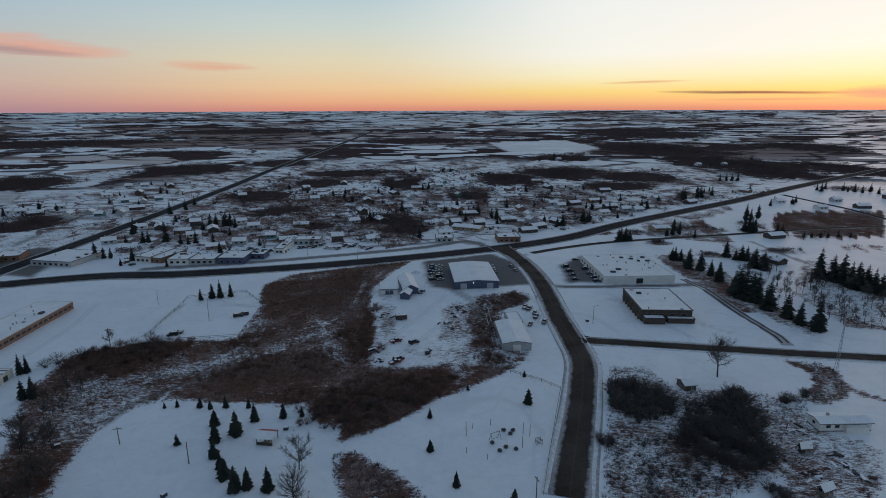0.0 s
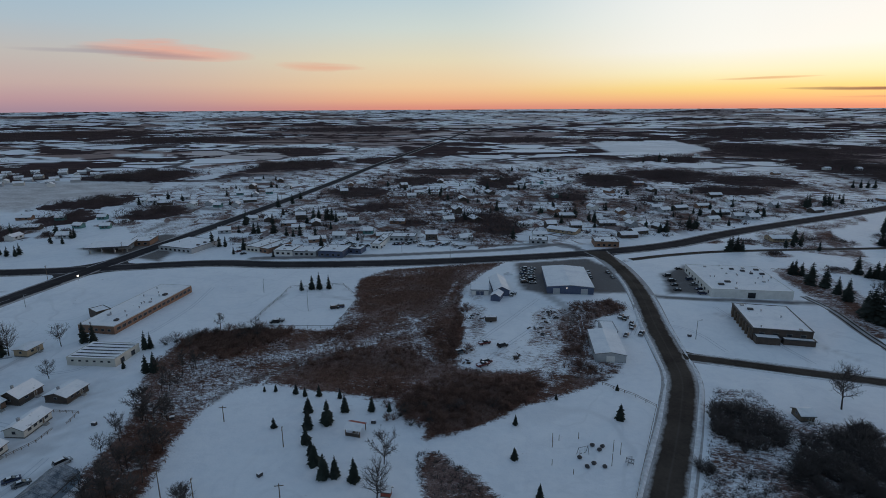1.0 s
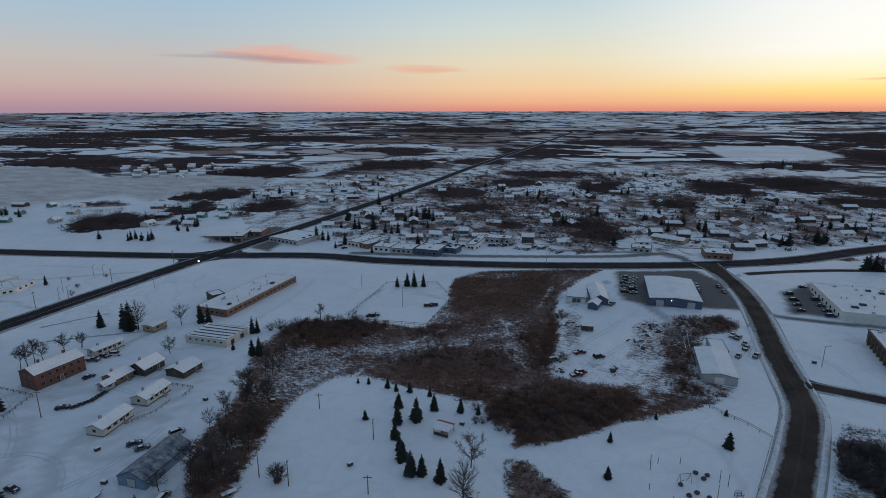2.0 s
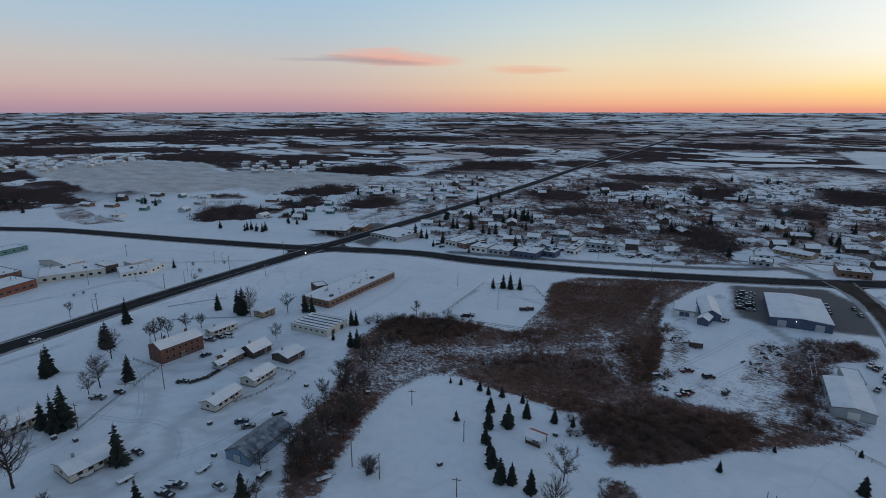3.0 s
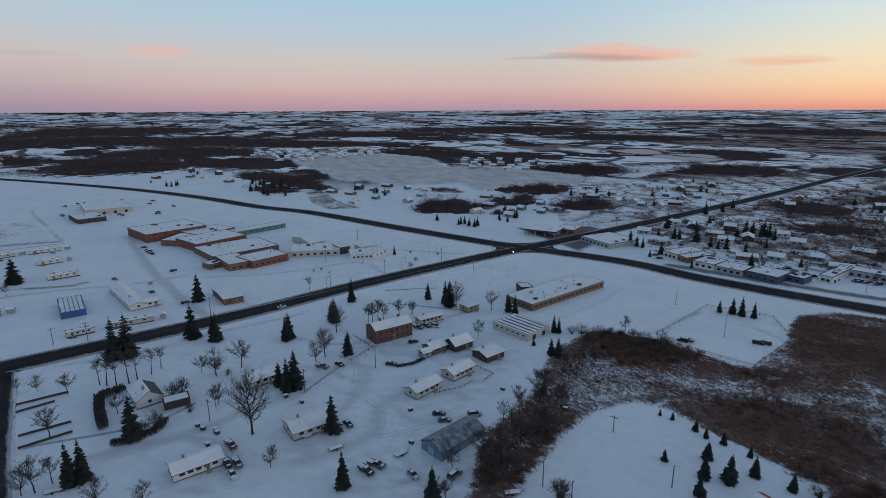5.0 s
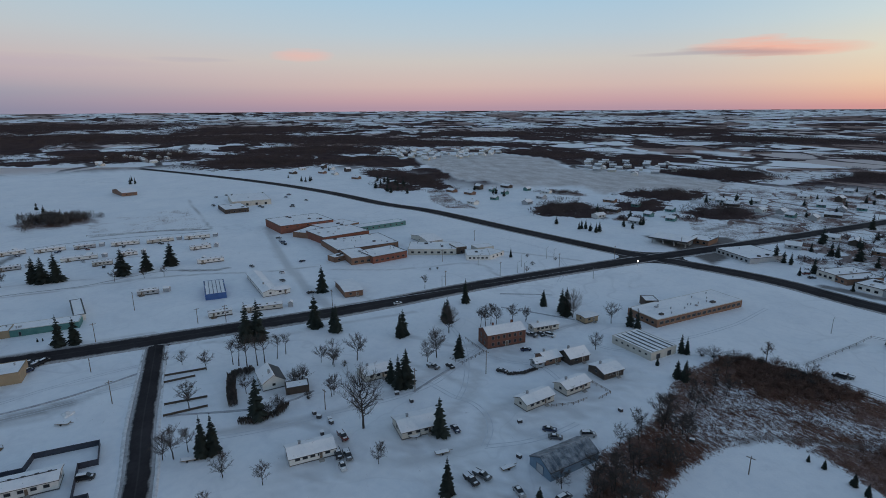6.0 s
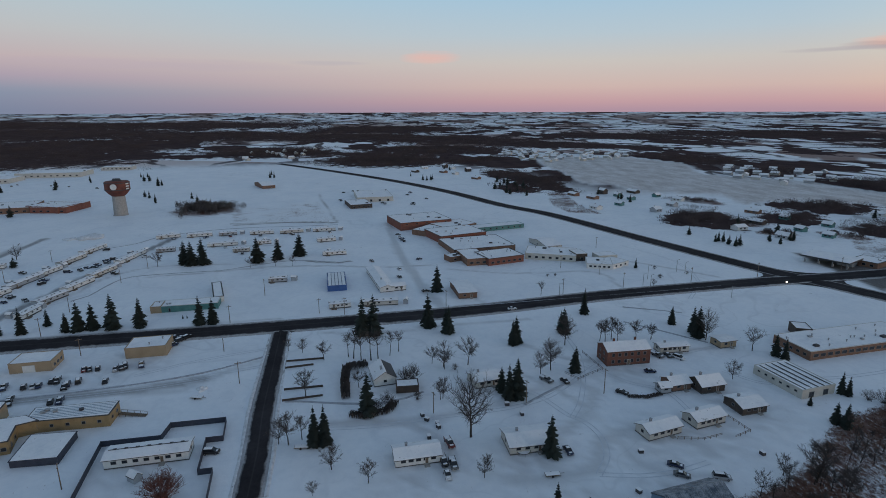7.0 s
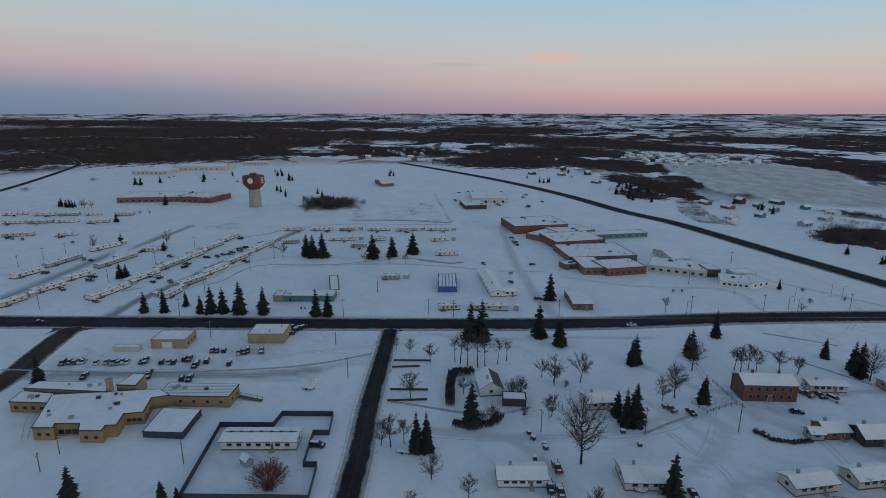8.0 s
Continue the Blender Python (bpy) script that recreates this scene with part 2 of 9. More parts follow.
def finish(name, bm, mat, parent=None, label="", smooth=False):
    me = bpy.data.meshes.new(name)
    bm.normal_update()
    bm.to_mesh(me)
    bm.free()
    for mm in (mat if isinstance(mat, (list, tuple)) else [mat]):
        me.materials.append(mm)
    if smooth:
        me.polygons.foreach_set("use_smooth", [True] * len(me.polygons))
    ob = new(name, me)
    if parent:
        ob.parent = parent
    if label:
        ob["label"] = label
    return ob


def part(name, bm, mat, parent, label="", smooth=False):
    return finish(name, bm, mat, parent, label, smooth)


def box(bm, x0, y0, z0, x1, y1, z1, mi=0, bevel=0.0):
    vs = [bm.verts.new(p) for p in ((x0, y0, z0), (x1, y0, z0), (x1, y1, z0), (x0, y1, z0), (x0, y0, z1), (x1, y0, z1), (x1, y1, z1), (x0, y1, z1))]
    fs = [bm.faces.new([vs[i] for i in f]) for f in ((3, 2, 1, 0), (4, 5, 6, 7), (0, 1, 5, 4), (1, 2, 6, 5), (2, 3, 7, 6), (3, 0, 4, 7))]
    for f in fs:
        f.material_index = mi
    if bevel:
        bmesh.ops.bevel(bm, geom=list({e for f in fs for e in f.edges}), offset=bevel, segments=1, affect="EDGES")
    return bm


def boxes(*args, bevel=0.0):
    bm = bmesh.new()
    for a in args:
        box(bm, *a, bevel=bevel)
    return bm


def prism(bm, outline, z0, z1, mi=0):
    """An upright prism over a list of (x, y), counter-clockwise."""
    lo = [bm.verts.new((x, y, z0)) for x, y in outline]
    hi = [bm.verts.new((x, y, z1)) for x, y in outline]
    k = len(outline)
    fs = [bm.faces.new(hi), bm.faces.new(lo[::-1])]
    fs += [bm.faces.new((lo[i], lo[(i + 1) % k], hi[(i + 1) % k], hi[i])) for i in range(k)]
    for f in fs:
        f.material_index = mi
    return bm


def cone(bm, x, y, z0, z1, r0, r1, seg=8, mi=0):
    lo = [bm.verts.new((x + r0 * math.cos(2 * math.pi * i / seg), y + r0 * math.sin(2 * math.pi * i / seg), z0)) for i in range(seg)]
    hi = [bm.verts.new((x + r1 * math.cos(2 * math.pi * i / seg), y + r1 * math.sin(2 * math.pi * i / seg), z1)) for i in range(seg)]
    fs = [bm.faces.new((lo[i], lo[(i + 1) % seg], hi[(i + 1) % seg], hi[i])) for i in range(seg)] + [bm.faces.new(hi), bm.faces.new(lo[::-1])]
    for f in fs:
        f.material_index = mi
    return bm


def rod(bm, a, b, r0, r1=None, seg=4):
    """A tapered stick from a to b."""
    a, b = Vector(a), Vector(b)
    d = (b - a).normalized()
    s = d.orthogonal().normalized()
    t = d.cross(s)
    r1 = r0 if r1 is None else r1
    lo = [bm.verts.new(a + (s * math.cos(2 * math.pi * i / seg) + t * math.sin(2 * math.pi * i / seg)) * r0) for i in range(seg)]
    hi = [bm.verts.new(b + (s * math.cos(2 * math.pi * i / seg) + t * math.sin(2 * math.pi * i / seg)) * r1) for i in range(seg)]
    for i in range(seg):
        bm.faces.new((lo[i], lo[(i + 1) % seg], hi[(i + 1) % seg], hi[i]))
    bm.faces.new(hi)
    bm.faces.new(lo[::-1])
    return bm


def thing(name, x, y, yaw=0.0, label="", category="", group="", z=0.0):
    e = new(name)
    e.empty_display_size = 0.5
    e.matrix_world = pose(x, y, z, 0, 0, yaw)
    return tagged(e, label, category, group)


def rise(r):
    """The far plain climbs gently towards the horizon."""
    return 75.0 * np.maximum(0.0, (r - 1400.0) / 3500.0) ** 1.6


def height_at(x, y):
    return float(rise(np.hypot(x, y)))


def inside(px, py, poly):
    """Distance to the polygon's edge, positive within (numpy arrays)."""
    q = np.array(poly, float)
    d = np.full(px.shape, 1e9)
    odd = np.zeros(px.shape, bool)
    for (x0, y0), (x1, y1) in zip(q, np.roll(q, -1, 0)):
        ex, ey = x1 - x0, y1 - y0
        t = np.clip(((px - x0) * ex + (py - y0) * ey) / max(ex * ex + ey * ey, 1e-9), 0, 1)
        d = np.minimum(d, np.hypot(px - x0 - t * ex, py - y0 - t * ey))
        cross = ((y0 > py) != (y1 > py)) & (px < (x1 - x0) * (py - y0) / (y1 - y0 if y1 != y0 else 1e-9) + x0)
        odd ^= cross
    return np.where(odd, d, -d)


def scatter(poly, n, rng, margin=0.0):
    q = np.array(poly, float)
    lo, hi = q.min(0), q.max(0)
    out = np.zeros((0, 2))
    while len(out) < n:
        p = rng.uniform(lo, hi, (n * 2, 2))
        out = np.concatenate([out, p[inside(p[:, 0], p[:, 1], poly) > margin]])
    return out[:n]


def near_line(px, py, line):
    q = np.array(line, float)
    d = np.full(px.shape, 1e9)
    for (x0, y0), (x1, y1) in zip(q[:-1], q[1:]):
        ex, ey = x1 - x0, y1 - y0
        t = np.clip(((px - x0) * ex + (py - y0) * ey) / max(ex * ex + ey * ey, 1e-9), 0, 1)
        d = np.minimum(d, np.hypot(px - x0 - t * ex, py - y0 - t * ey))
    return d


def wobble(px, py, scale, seed=0.0):
    """Cheap smooth noise in -1..1 on arrays."""
    out = np.zeros(px.shape)
    rng = np.random.RandomState(int(seed * 10) + 7)
    for k in range(5):
        a, ph = rng.uniform(0, 6.28, 2)
        f = (1.0 + 0.7 * k) / scale
        out += np.sin((px * math.cos(a) + py * math.sin(a)) * f * 6.28 + ph + 1.7 * np.sin((px * math.sin(a) - py * math.cos(a)) * f * 4.1)) / (1 + 0.5 * k)
    return out / 2.4


def smooth_line(pts, step=8.0):
    """Catmull-Rom through the points, evenly stepped."""
    p = [Vector((*a, 0)) for a in pts]
    p = [p[0] * 2 - p[1]] + p + [p[-1] * 2 - p[-2]]
    out = []
    for i in range(1, len(p) - 2):
        n = max(1, int((p[i + 1] - p[i]).length / step))
        for k in range(n):
            t = k / n
            a, b, c, d = p[i - 1], p[i], p[i + 1], p[i + 2]
            out.append(0.5 * ((2 * b) + (c - a) * t + (2 * a - 5 * b + 4 * c - d) * t * t + (3 * b - a - 3 * c + d) * t ** 3))
    out.append(p[-2])
    return [(v.x, v.y) for v in out]


# ---------------------------------------------------------------- plan of roads and ground cover
HIGHWAY = [(-1123, -89), (-959, 17), (-818, 98), (-694, 154), (-586, 190), (-521, 221), (-412, 252), (-324, 279), (-289, 293), (-225, 318), (-170, 325), (-96, 344), (-24, 370), (40, 399), (92, 432), (146, 482), (219, 541), (308, 611), (430, 715), (588, 844), (730, 957)]
MAIN_STREET = [(-278, -246), (-277, -203), (-277, -120), (-277, -38), (-279, 70), (-286, 138), (-289, 176), (-291, 221), (-292, 267), (-292, 328), (-293, 412), (-296, 534), (-304, 729), (-321, 989), (-341, 1509), (-358, 2321)]
CURVE_ROAD = [(31, 398), (42, 365), (48, 329), (50, 296), (50, 260), (51, 229), (51, 206), (45, 179), (39, 157), (34, 140), (30, 125)]
CROSS_ROAD = [(50, 228), (68, 226), (96, 222), (119, 219), (141, 216), (176, 212), (203, 208)]
SIDE_STREET = [(-274, -13), (-232, -13), (-201, -13), (-176, -12), (-155, -12)]
WEST_STREET = [(-275, -158), (-267, -162), (-241, -158), (-222, -154), (-201, -154), (-184, -153)]
FAR_ROAD = [(-569, -531), (-653, -546), (-717, -559), (-821, -593), (-952, -642), (-1072, -695), (-1210, -804), (-1294, -907)]
PARK_LANE = [(-281, -155), (-310, -153), (-346, -145), (-389, -138), (-442, -124), (-488, -114)]
PARK_LANE_B = [(-284, -237), (-309, -229), (-379, -228), (-440, -220), (-505, -215)]
LOT_LANE = [(45, 308), (63, 304), (95, 305), (137, 308), (141, 291), (143, 258), (143, 231), (142, 224)]
SCHOOL_LANE = [(-283, 68), (-312, 63), (-342, 61), (-379, 59), (-424, 58), (-510, 61)]
FRONTAGE = [(-202, 335), (-140, 352), (-79, 373), (-26, 395), (8, 415), (21, 398)]
BACK_ROAD = [(53, 380), (85, 399), (128, 417), (226, 443), (309, 466), (374, 478)]
EAST_ROAD = [(386, 657), (392, 608), (398, 562), (397, 509), (399, 478)]
DIRT_LANE = [(-148, 121), (-166, 115), (-161, 93), (-148, 84), (-147, 72), (-149, 59)]
YARD_LANE = [(-3, 298), (9, 276), (10, 256)]
BRUSH = [(-111, 289), (-113, 306), (-104, 324), (-85, 334), (-57, 348), (-30, 358), (-40, 332), (-48, 296), (-45, 266), (-39, 240), (-37, 221), (-33, 200), (-19, 200), (-2, 204), (12, 202), (26, 203), (17, 194), (4, 183), (-7, 174), (-16, 164), (-26, 154), (-34, 149), (-36, 148), (-37, 155), (-44, 158), (-49, 162), (-53, 170), (-65, 171), (-78, 171), (-89, 172), (-100, 172), (-106, 170), (-111, 167), (-114, 158), (-115, 149), (-112, 133), (-106, 116), (-102, 103), (-97, 94), (-106, 87), (-113, 96), (-121, 105), (-130, 114), (-131, 124), (-135, 137), (-141, 148), (-152, 166), (-158, 176), (-161, 197), (-160, 210), (-139, 221), (-100, 226), (-101, 239), (-102, 264)]
WILLOW_BED = [(-48, 178), (-44, 185), (-34, 193), (-26, 195), (-19, 193), (-3, 198), (0, 190), (-9, 175), (-16, 165), (-32, 151), (-36, 151), (-38, 158), (-43, 163), (-50, 166)]
SEDGE = [(-101, 190), (-90, 202), (-71, 213), (-54, 217), (-46, 201), (-46, 188), (-62, 189), (-80, 180), (-94, 180)]
UPPER_SEDGE = [(-112, 304), (-57, 340), (-50, 298), (-53, 262), (-65, 257), (-87, 258), (-90, 240), (-100, 262)]
NORTH_THICKET = [(-159, 195), (-158, 208), (-130, 222), (-117, 221), (-118, 207), (-140, 194)]
YARD_ROW = [(-44, 225), (-46, 264), (-42, 272), (-38, 241), (-37, 207), (-42, 203)]
SHED_ROW = [(12, 285), (37, 293), (38, 278), (22, 262), (15, 232), (18, 210), (30, 208), (24, 203), (7, 203), (4, 231), (5, 267)]
ROAD_CORNER = [(42, 132), (50, 148), (62, 152), (70, 146), (92, 150), (88, 138), (78, 130), (60, 126), (46, 122)]
PALE_UPPER = [(-88, 232), (-73, 257), (-55, 252), (-48, 235), (-45, 205), (-50, 203), (-66, 220), (-81, 213)]
YARD_BRUSH = [(13, 288), (31, 295), (41, 291), (37, 273), (25, 266), (22, 249), (19, 222), (32, 216), (23, 198), (9, 200), (8, 228), (10, 256)]
RIGHT_BRUSH = [(61, 202), (75, 202), (81, 184), (102, 184), (119, 179), (126, 177), (139, 179), (150, 199), (145, 208), (138, 208), (133, 185), (123, 176), (107, 147), (90, 134), (74, 126), (53, 118), (34, 110), (48, 157)]
PARK_STRIP = [(-37, 142), (-32, 145), (-19, 136), (-10, 127), (-3, 117), (-15, 112), (-29, 120), (-35, 132)]
LOT = [(-26, 358), (-4, 367), (24, 380), (40, 359), (47, 320), (47, 307), (31, 303), (-3, 294), (-18, 302)]
LOT_GAS = [(-351, 334), (-327, 362), (-316, 394), (-292, 385), (-266, 336), (-260, 313), (-309, 324)]
LOT_EAST = [(65, 348), (88, 377), (89, 312), (63, 308)]

# far bluffs of bare aspen: (x, y, yaw, across, deep)
BLUFFS = [(-777, 318, 37, 33, 85), (-476, 350, 37, 26, 44), (-518, 509, 37, 44, 47), (-608, 726, 37, 67, 80), (-391, 476, 37, 28, 35), (-497, 524, 37, 18, 37), (-793, 707, 37, 42, 77), (-1116, 307, 37, 37, 95), (-459, 348, 16, 37, 31), (-452, 431, 16, 28, 35), (-493, 525, 16, 30, 52), (-388, 469, 16, 26, 32), (-631, 724, 15, 54, 76), (-525, 888, 15, 61, 83)]
BLUFFS_B = [(-457, 946, 0, 59, 91), (-603, 741, 0, 39, 88), (15, 645, 1, 24, 30), (-71, 760, 0, 39, 60), (168, 863, 0, 44, 77), (76, 824, 0, 42, 56), (490, 1431, -2, 151, 258), (490, 1053, -0, 93, 145), (499, 863, 0, 60, 77), (210, 731, 0, 45, 40), (652, 951, 0, 65, 129), (-58, 499, 1, 21, 24), (-44, 462, 1, 24, 23), (-125, 472, 1, 20, 15), (225, 1165, -0, 58, 83)]
LOW_BLUFF = [(-615, -117, 91, 27, 30)]
BLUFFS_C = [(-847, 285, 91, 38, 72), (-735, 298, 91, 22, 88), (-698, 251, 91, 28, 39), (-1115, 128, 91, 132, 108), (-1423, 272, 91, 196, 171), (-1409, -123, 92, 153, 150), (-467, 345, 91, 27, 25), (-1008, 687, 91, 90, 82)]
BLUFFS_D = [(-1328, -716, 92, 335, 290), (-1679, -1164, 96, 317, 331), (-1735, -678, 94, 337, 321), (-2251, -1521, 101, 374, 392), (-2343, -1086, 97, 591, 395), (-2211, -423, 93, 392, 307), (-2046, 60, 90, 323, 235), (-1095, -831, 91, 97, 173), (-3042, -893, 96, 908, 381), (-3063, -1826, 105, 757, 340), (-2570, 275, 88, 401, 289)]
BLUFFS_E = [(-1196, 120, 48, 117, 137), (-1854, 378, 51, 320, 206), (-1556, 624, 49, 252, 140), (-1051, 717, 48, 139, 126), (-1858, 1042, 49, 332, 177), (-636, 725, 48, 67, 73), (-1823, 1562, 46, 429, 218), (-1140, 1583, 44, 262, 154), (-454, 925, 48, 77, 78), (-343, 1044, 48, 57, 72), (-237, 644, 48, 37, 42), (-184, 541, 48, 31, 23), (-187, 758, 48, 39, 45)]
BLUFFS_F = [(-1102, 1654, 17, 230, 125), (-1770, 1777, 21, 347, 165), (-899, 2293, 14, 344, 181), (-131, 1765, 12, 187, 132), (264, 1725, 11, 196, 144), (681, 2357, 4, 253, 152), (500, 1410, 13, 128, 153), (-658, 1281, 15, 130, 79), (-172, 886, 15, 73, 49), (77, 783, 15, 44, 52), (166, 902, 15, 74, 60), (270, 836, 15, 66, 58), (-75, 502, 16, 26, 21), (105, 640, 16, 14, 12)]
BLUFFS_F += [(684, 2060, 0, 230, 230), (905, 1470, 0, 110, 160), (560, 1000, 0, 80, 95), (-1200, 1600, 0, 130, 150)]

TOWN_BLUFFS = [(-227, 603, 1, 25, 33), (-265, 623, 1, 14, 40), (-201, 770, 0, 29, 44), (-79, 809, 0, 30, 47), (14, 688, 0, 33, 39), (-60, 491, 1, 22, 23), (-167, 491, 1, 18, 16), (-143, 623, 1, 29, 21), (-45, 433, 1, 19, 12), (60, 816, 0, 30, 48), (-161, 843, 0, 44, 37), (169, 893, 0, 54, 66)]
TOWN_BLUFFS += [(235, 869, 0, 37, 63), (90, 714, 0, 21, 37), (76, 598, 1, 20, 30), (185, 709, 0, 26, 27), (299, 778, 0, 31, 40), (499, 962, 0, 76, 73), (543, 844, 0, 46, 34), (875, 1490, -4, 138, 178), (273, 661, 0, 11, 19), (117, 497, 1, 9, 11)]
EAST_BUSHES = [(176, 461, 1, 8, 5), (197, 466, 1, 9, 7), (216, 460, 1, 8, 7), (259, 479, 1, 7, 14), (118, 447, 1, 7, 4), (146, 448, 1, 9, 5), (154, 412, 1, 6, 4), (234, 388, 1, 12, 4), (298, 397, 1, 12, 4), (284, 437, 1, 14, 5), (310, 444, 1, 10, 8), (246, 456, 1, 6, 10), (194, 438, 1, 6, 7), (185, 459, 1, 5, 7), (177, 376, 1, 6, 3), (495, 705, 0, 28, 18)]
WEST_BUSHES = [(-401, 377, 16, 5, 8), (-457, 385, 16, 8, 6), (-407, 366, 16, 4, 5), (-396, 449, 16, 15, 7), (-358, 469, 16, 10, 7), (-562, 415, 16, 21, 12), (-392, 414, 16, 6, 6), (-312, 460, 16, 10, 6), (-240, 382, 16, 6, 4), (-314, 469, 37, 12, 7), (-379, 420, 37, 9, 7), (-444, 371, 37, 12, 7), (-574, 403, 37, 20, 9), (-274, 469, 37, 9, 6)]
TOWN_NORTH = [(-236, 345), (-263, 421), (-282, 603), (-277, 855), (-69, 956), (64, 907), (147, 723), (238, 650), (424, 704), (270, 595), (151, 500), (65, 440), (-7, 438), (-69, 411), (-153, 387)]

bpy_ground_mat = bpy.data.materials.new("snowy_ground")


def ground_material(m):
    m.use_nodes = True
    N = Nodes(m.node_tree)
    pos = N.n("TexCoord").outputs["Object"]
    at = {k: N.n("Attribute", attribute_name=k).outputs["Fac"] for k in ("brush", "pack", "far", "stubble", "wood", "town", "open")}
    n1 = N.noise(pos, 0.03, 5.0, 0.6)
    n2 = N.noise(pos, 0.35, 5.0, 0.65)
    n3 = N.noise(pos, 1.6, 4.0, 0.7)
    n4 = N.noise(pos, 0.008, 5.0, 0.55)
    snow = N.ramp(N.math("ADD", N.math("MULTIPLY", n1, 0.6), N.math("MULTIPLY", n2, 0.4)), [(0.3, (0.76, 0.80, 0.86, 1)), (0.5, (0.855, 0.88, 0.92, 1)), (0.7, (0.93, 0.945, 0.97, 1))])
    # meandering trails trodden and blown into the snow
    bend_a = N.math("ABSOLUTE", N.math("SUBTRACT", N.noise(pos, 0.011, 3.0, 0.5, 0.4), 0.5))
    trail = N.ramp(bend_a, [(0.0, 1.0), (0.004, 0.7), (0.008, 0.0)])
    bend_b = N.math("ABSOLUTE", N.math("SUBTRACT", N.noise(pos, 0.026, 3.0, 0.5, 0.3), 0.48))
    trail_b = N.ramp(bend_b, [(0.0, 0.8), (0.005, 0.5), (0.010, 0.0)])
    used = N.ramp(N.noise(pos, 0.009, 3.0), [(0.44, 0.0), (0.60, 1.0)])
    snow = N.mix(N.math("MULTIPLY", N.math("MAXIMUM", trail, trail_b), N.math("MULTIPLY", used, 0.20)), snow, (0.40, 0.42, 0.46, 1))
    drift = N.noise(pos, 0.10, 6.0, 0.7, 1.2)
    snow = N.mix(N.ramp(drift, [(0.50, 0.0), (0.72, 0.5)]), snow, (0.70, 0.73, 0.79, 1))
    # dry grass and weeds with snow lying between them, combed by the wind
    comb = N.n("Mapping")
    comb.inputs["Rotation"].default_value = (0, 0, 0.55)
    comb.inputs["Scale"].default_value = (1.0, 2.3, 1.0)
    N.link(pos, comb.inputs[0])
    streak = N.noise(comb.outputs[0], 0.42, 5.0, 0.68, 0.7)
    fleck = N.noise(comb.outputs[0], 1.3, 3.0, 0.7, 0.4)
    weeds = N.ramp(N.math("ADD", N.math("MULTIPLY", n2, 0.5), N.math("MULTIPLY", n3, 0.5)), [(0.32, (0.062, 0.032, 0.026, 1)), (0.48, (0.128, 0.068, 0.052, 1)), (0.60, (0.21, 0.122, 0.095, 1)), (0.70, (0.34, 0.25, 0.22, 1))])
    pale = N.ramp(N.math("ADD", N.math("MULTIPLY", n2, 0.4), N.math("MULTIPLY", n3, 0.6)), [(0.32, (0.085, 0.054, 0.050, 1)), (0.50, (0.22, 0.15, 0.136, 1)), (0.64, (0.40, 0.325, 0.305, 1))])
    weeds = N.mix(N.ramp(N.noise(pos, 0.030, 4.0, 0.6, 0.5), [(0.46, 0.0), (0.58, 0.75)]), weeds, pale)
    dense = N.ramp(at["brush"], [(0.0, 0.0), (0.60, 0.0), (0.80, 1.0)])
    weeds = N.mix(N.math("MULTIPLY", dense, 0.75), weeds, N.ramp(fleck, [(0.35, (0.064, 0.041, 0.035, 1)), (0.65, (0.138, 0.088, 0.070, 1))]))
    drifted = N.noise(pos, 0.055, 4.0, 0.6, 0.6)
    patch = N.math("ADD", N.math("MULTIPLY", drifted, 0.30), N.math("ADD", N.math("MULTIPLY", streak, 0.42), N.math("MULTIPLY", fleck, 0.28)))
    cover = N.math("SUBTRACT", N.math("MULTIPLY_ADD", at["brush"], 2.5, -0.66), N.math("MULTIPLY", N.math("SUBTRACT", patch, 0.5), 6.0))
    mask = N.ramp(cover, [(0.0, 0.0), (0.55, 1.0)])
    col = N.mix(mask, snow, weeds)
    # driven and trodden snow
    packed = N.ramp(N.math("ADD", N.math("MULTIPLY", n2, 0.6), N.math("MULTIPLY", n3, 0.4)), [(0.35, (0.085, 0.072, 0.066, 1)), (0.65, (0.25, 0.232, 0.224, 1))])
    col = N.mix(N.math("MULTIPLY", at["pack"], N.math("MULTIPLY_ADD", n2, 0.7, 0.62), clamp=True), col, packed)
    # hedges, fences and trodden paths between the gardens of the town
    plots = N.n("TexVoronoi", feature="DISTANCE_TO_EDGE")
    turn = N.n("Mapping")
    turn.inputs["Rotation"].default_value = (0, 0, -0.4)
    turn.inputs["Scale"].default_value = (1.0, 1.5, 1.0)
    N.link(pos, turn.inputs[0])
    N.link(turn.outputs[0], plots.inputs["Vector"])
    plots.inputs["Scale"].default_value = 0.030
    plots.inputs["Randomness"].default_value = 0.6
    lines = N.ramp(N.math("ADD", plots.outputs["Distance"], N.math("MULTIPLY", N.math("SUBTRACT", N.noise(pos, 0.05, 3.0), 0.5), 0.35)), [(0.0, 1.0), (0.035, 1.0), (0.05, 0.0)])
    col = N.mix(N.math("MULTIPLY", lines, N.math("MULTIPLY", at["town"], 0.85)), col, weeds)
    # a field of stubble
    stub = N.ramp(N.math("ADD", N.math("MULTIPLY", N.noise(comb.outputs[0], 0.022, 6.0, 0.7), 0.62), N.math("MULTIPLY", n2, 0.38)), [(0.36, (0.27, 0.21, 0.185, 1)), (0.5, (0.50, 0.44, 0.41, 1)), (0.62, (0.70, 0.67, 0.67, 1))])
    col = N.mix(at["stubble"], col, stub)
    # the plain: fields under snow, stubble and dark bluffs of bare aspen
    field_map = N.n("Mapping")
    field_map.inputs["Rotation"].default_value = (0, 0, 0.3)
    field_map.inputs["Scale"].default_value = (1.0, 1.35, 1.0)
    N.link(pos, field_map.inputs[0])
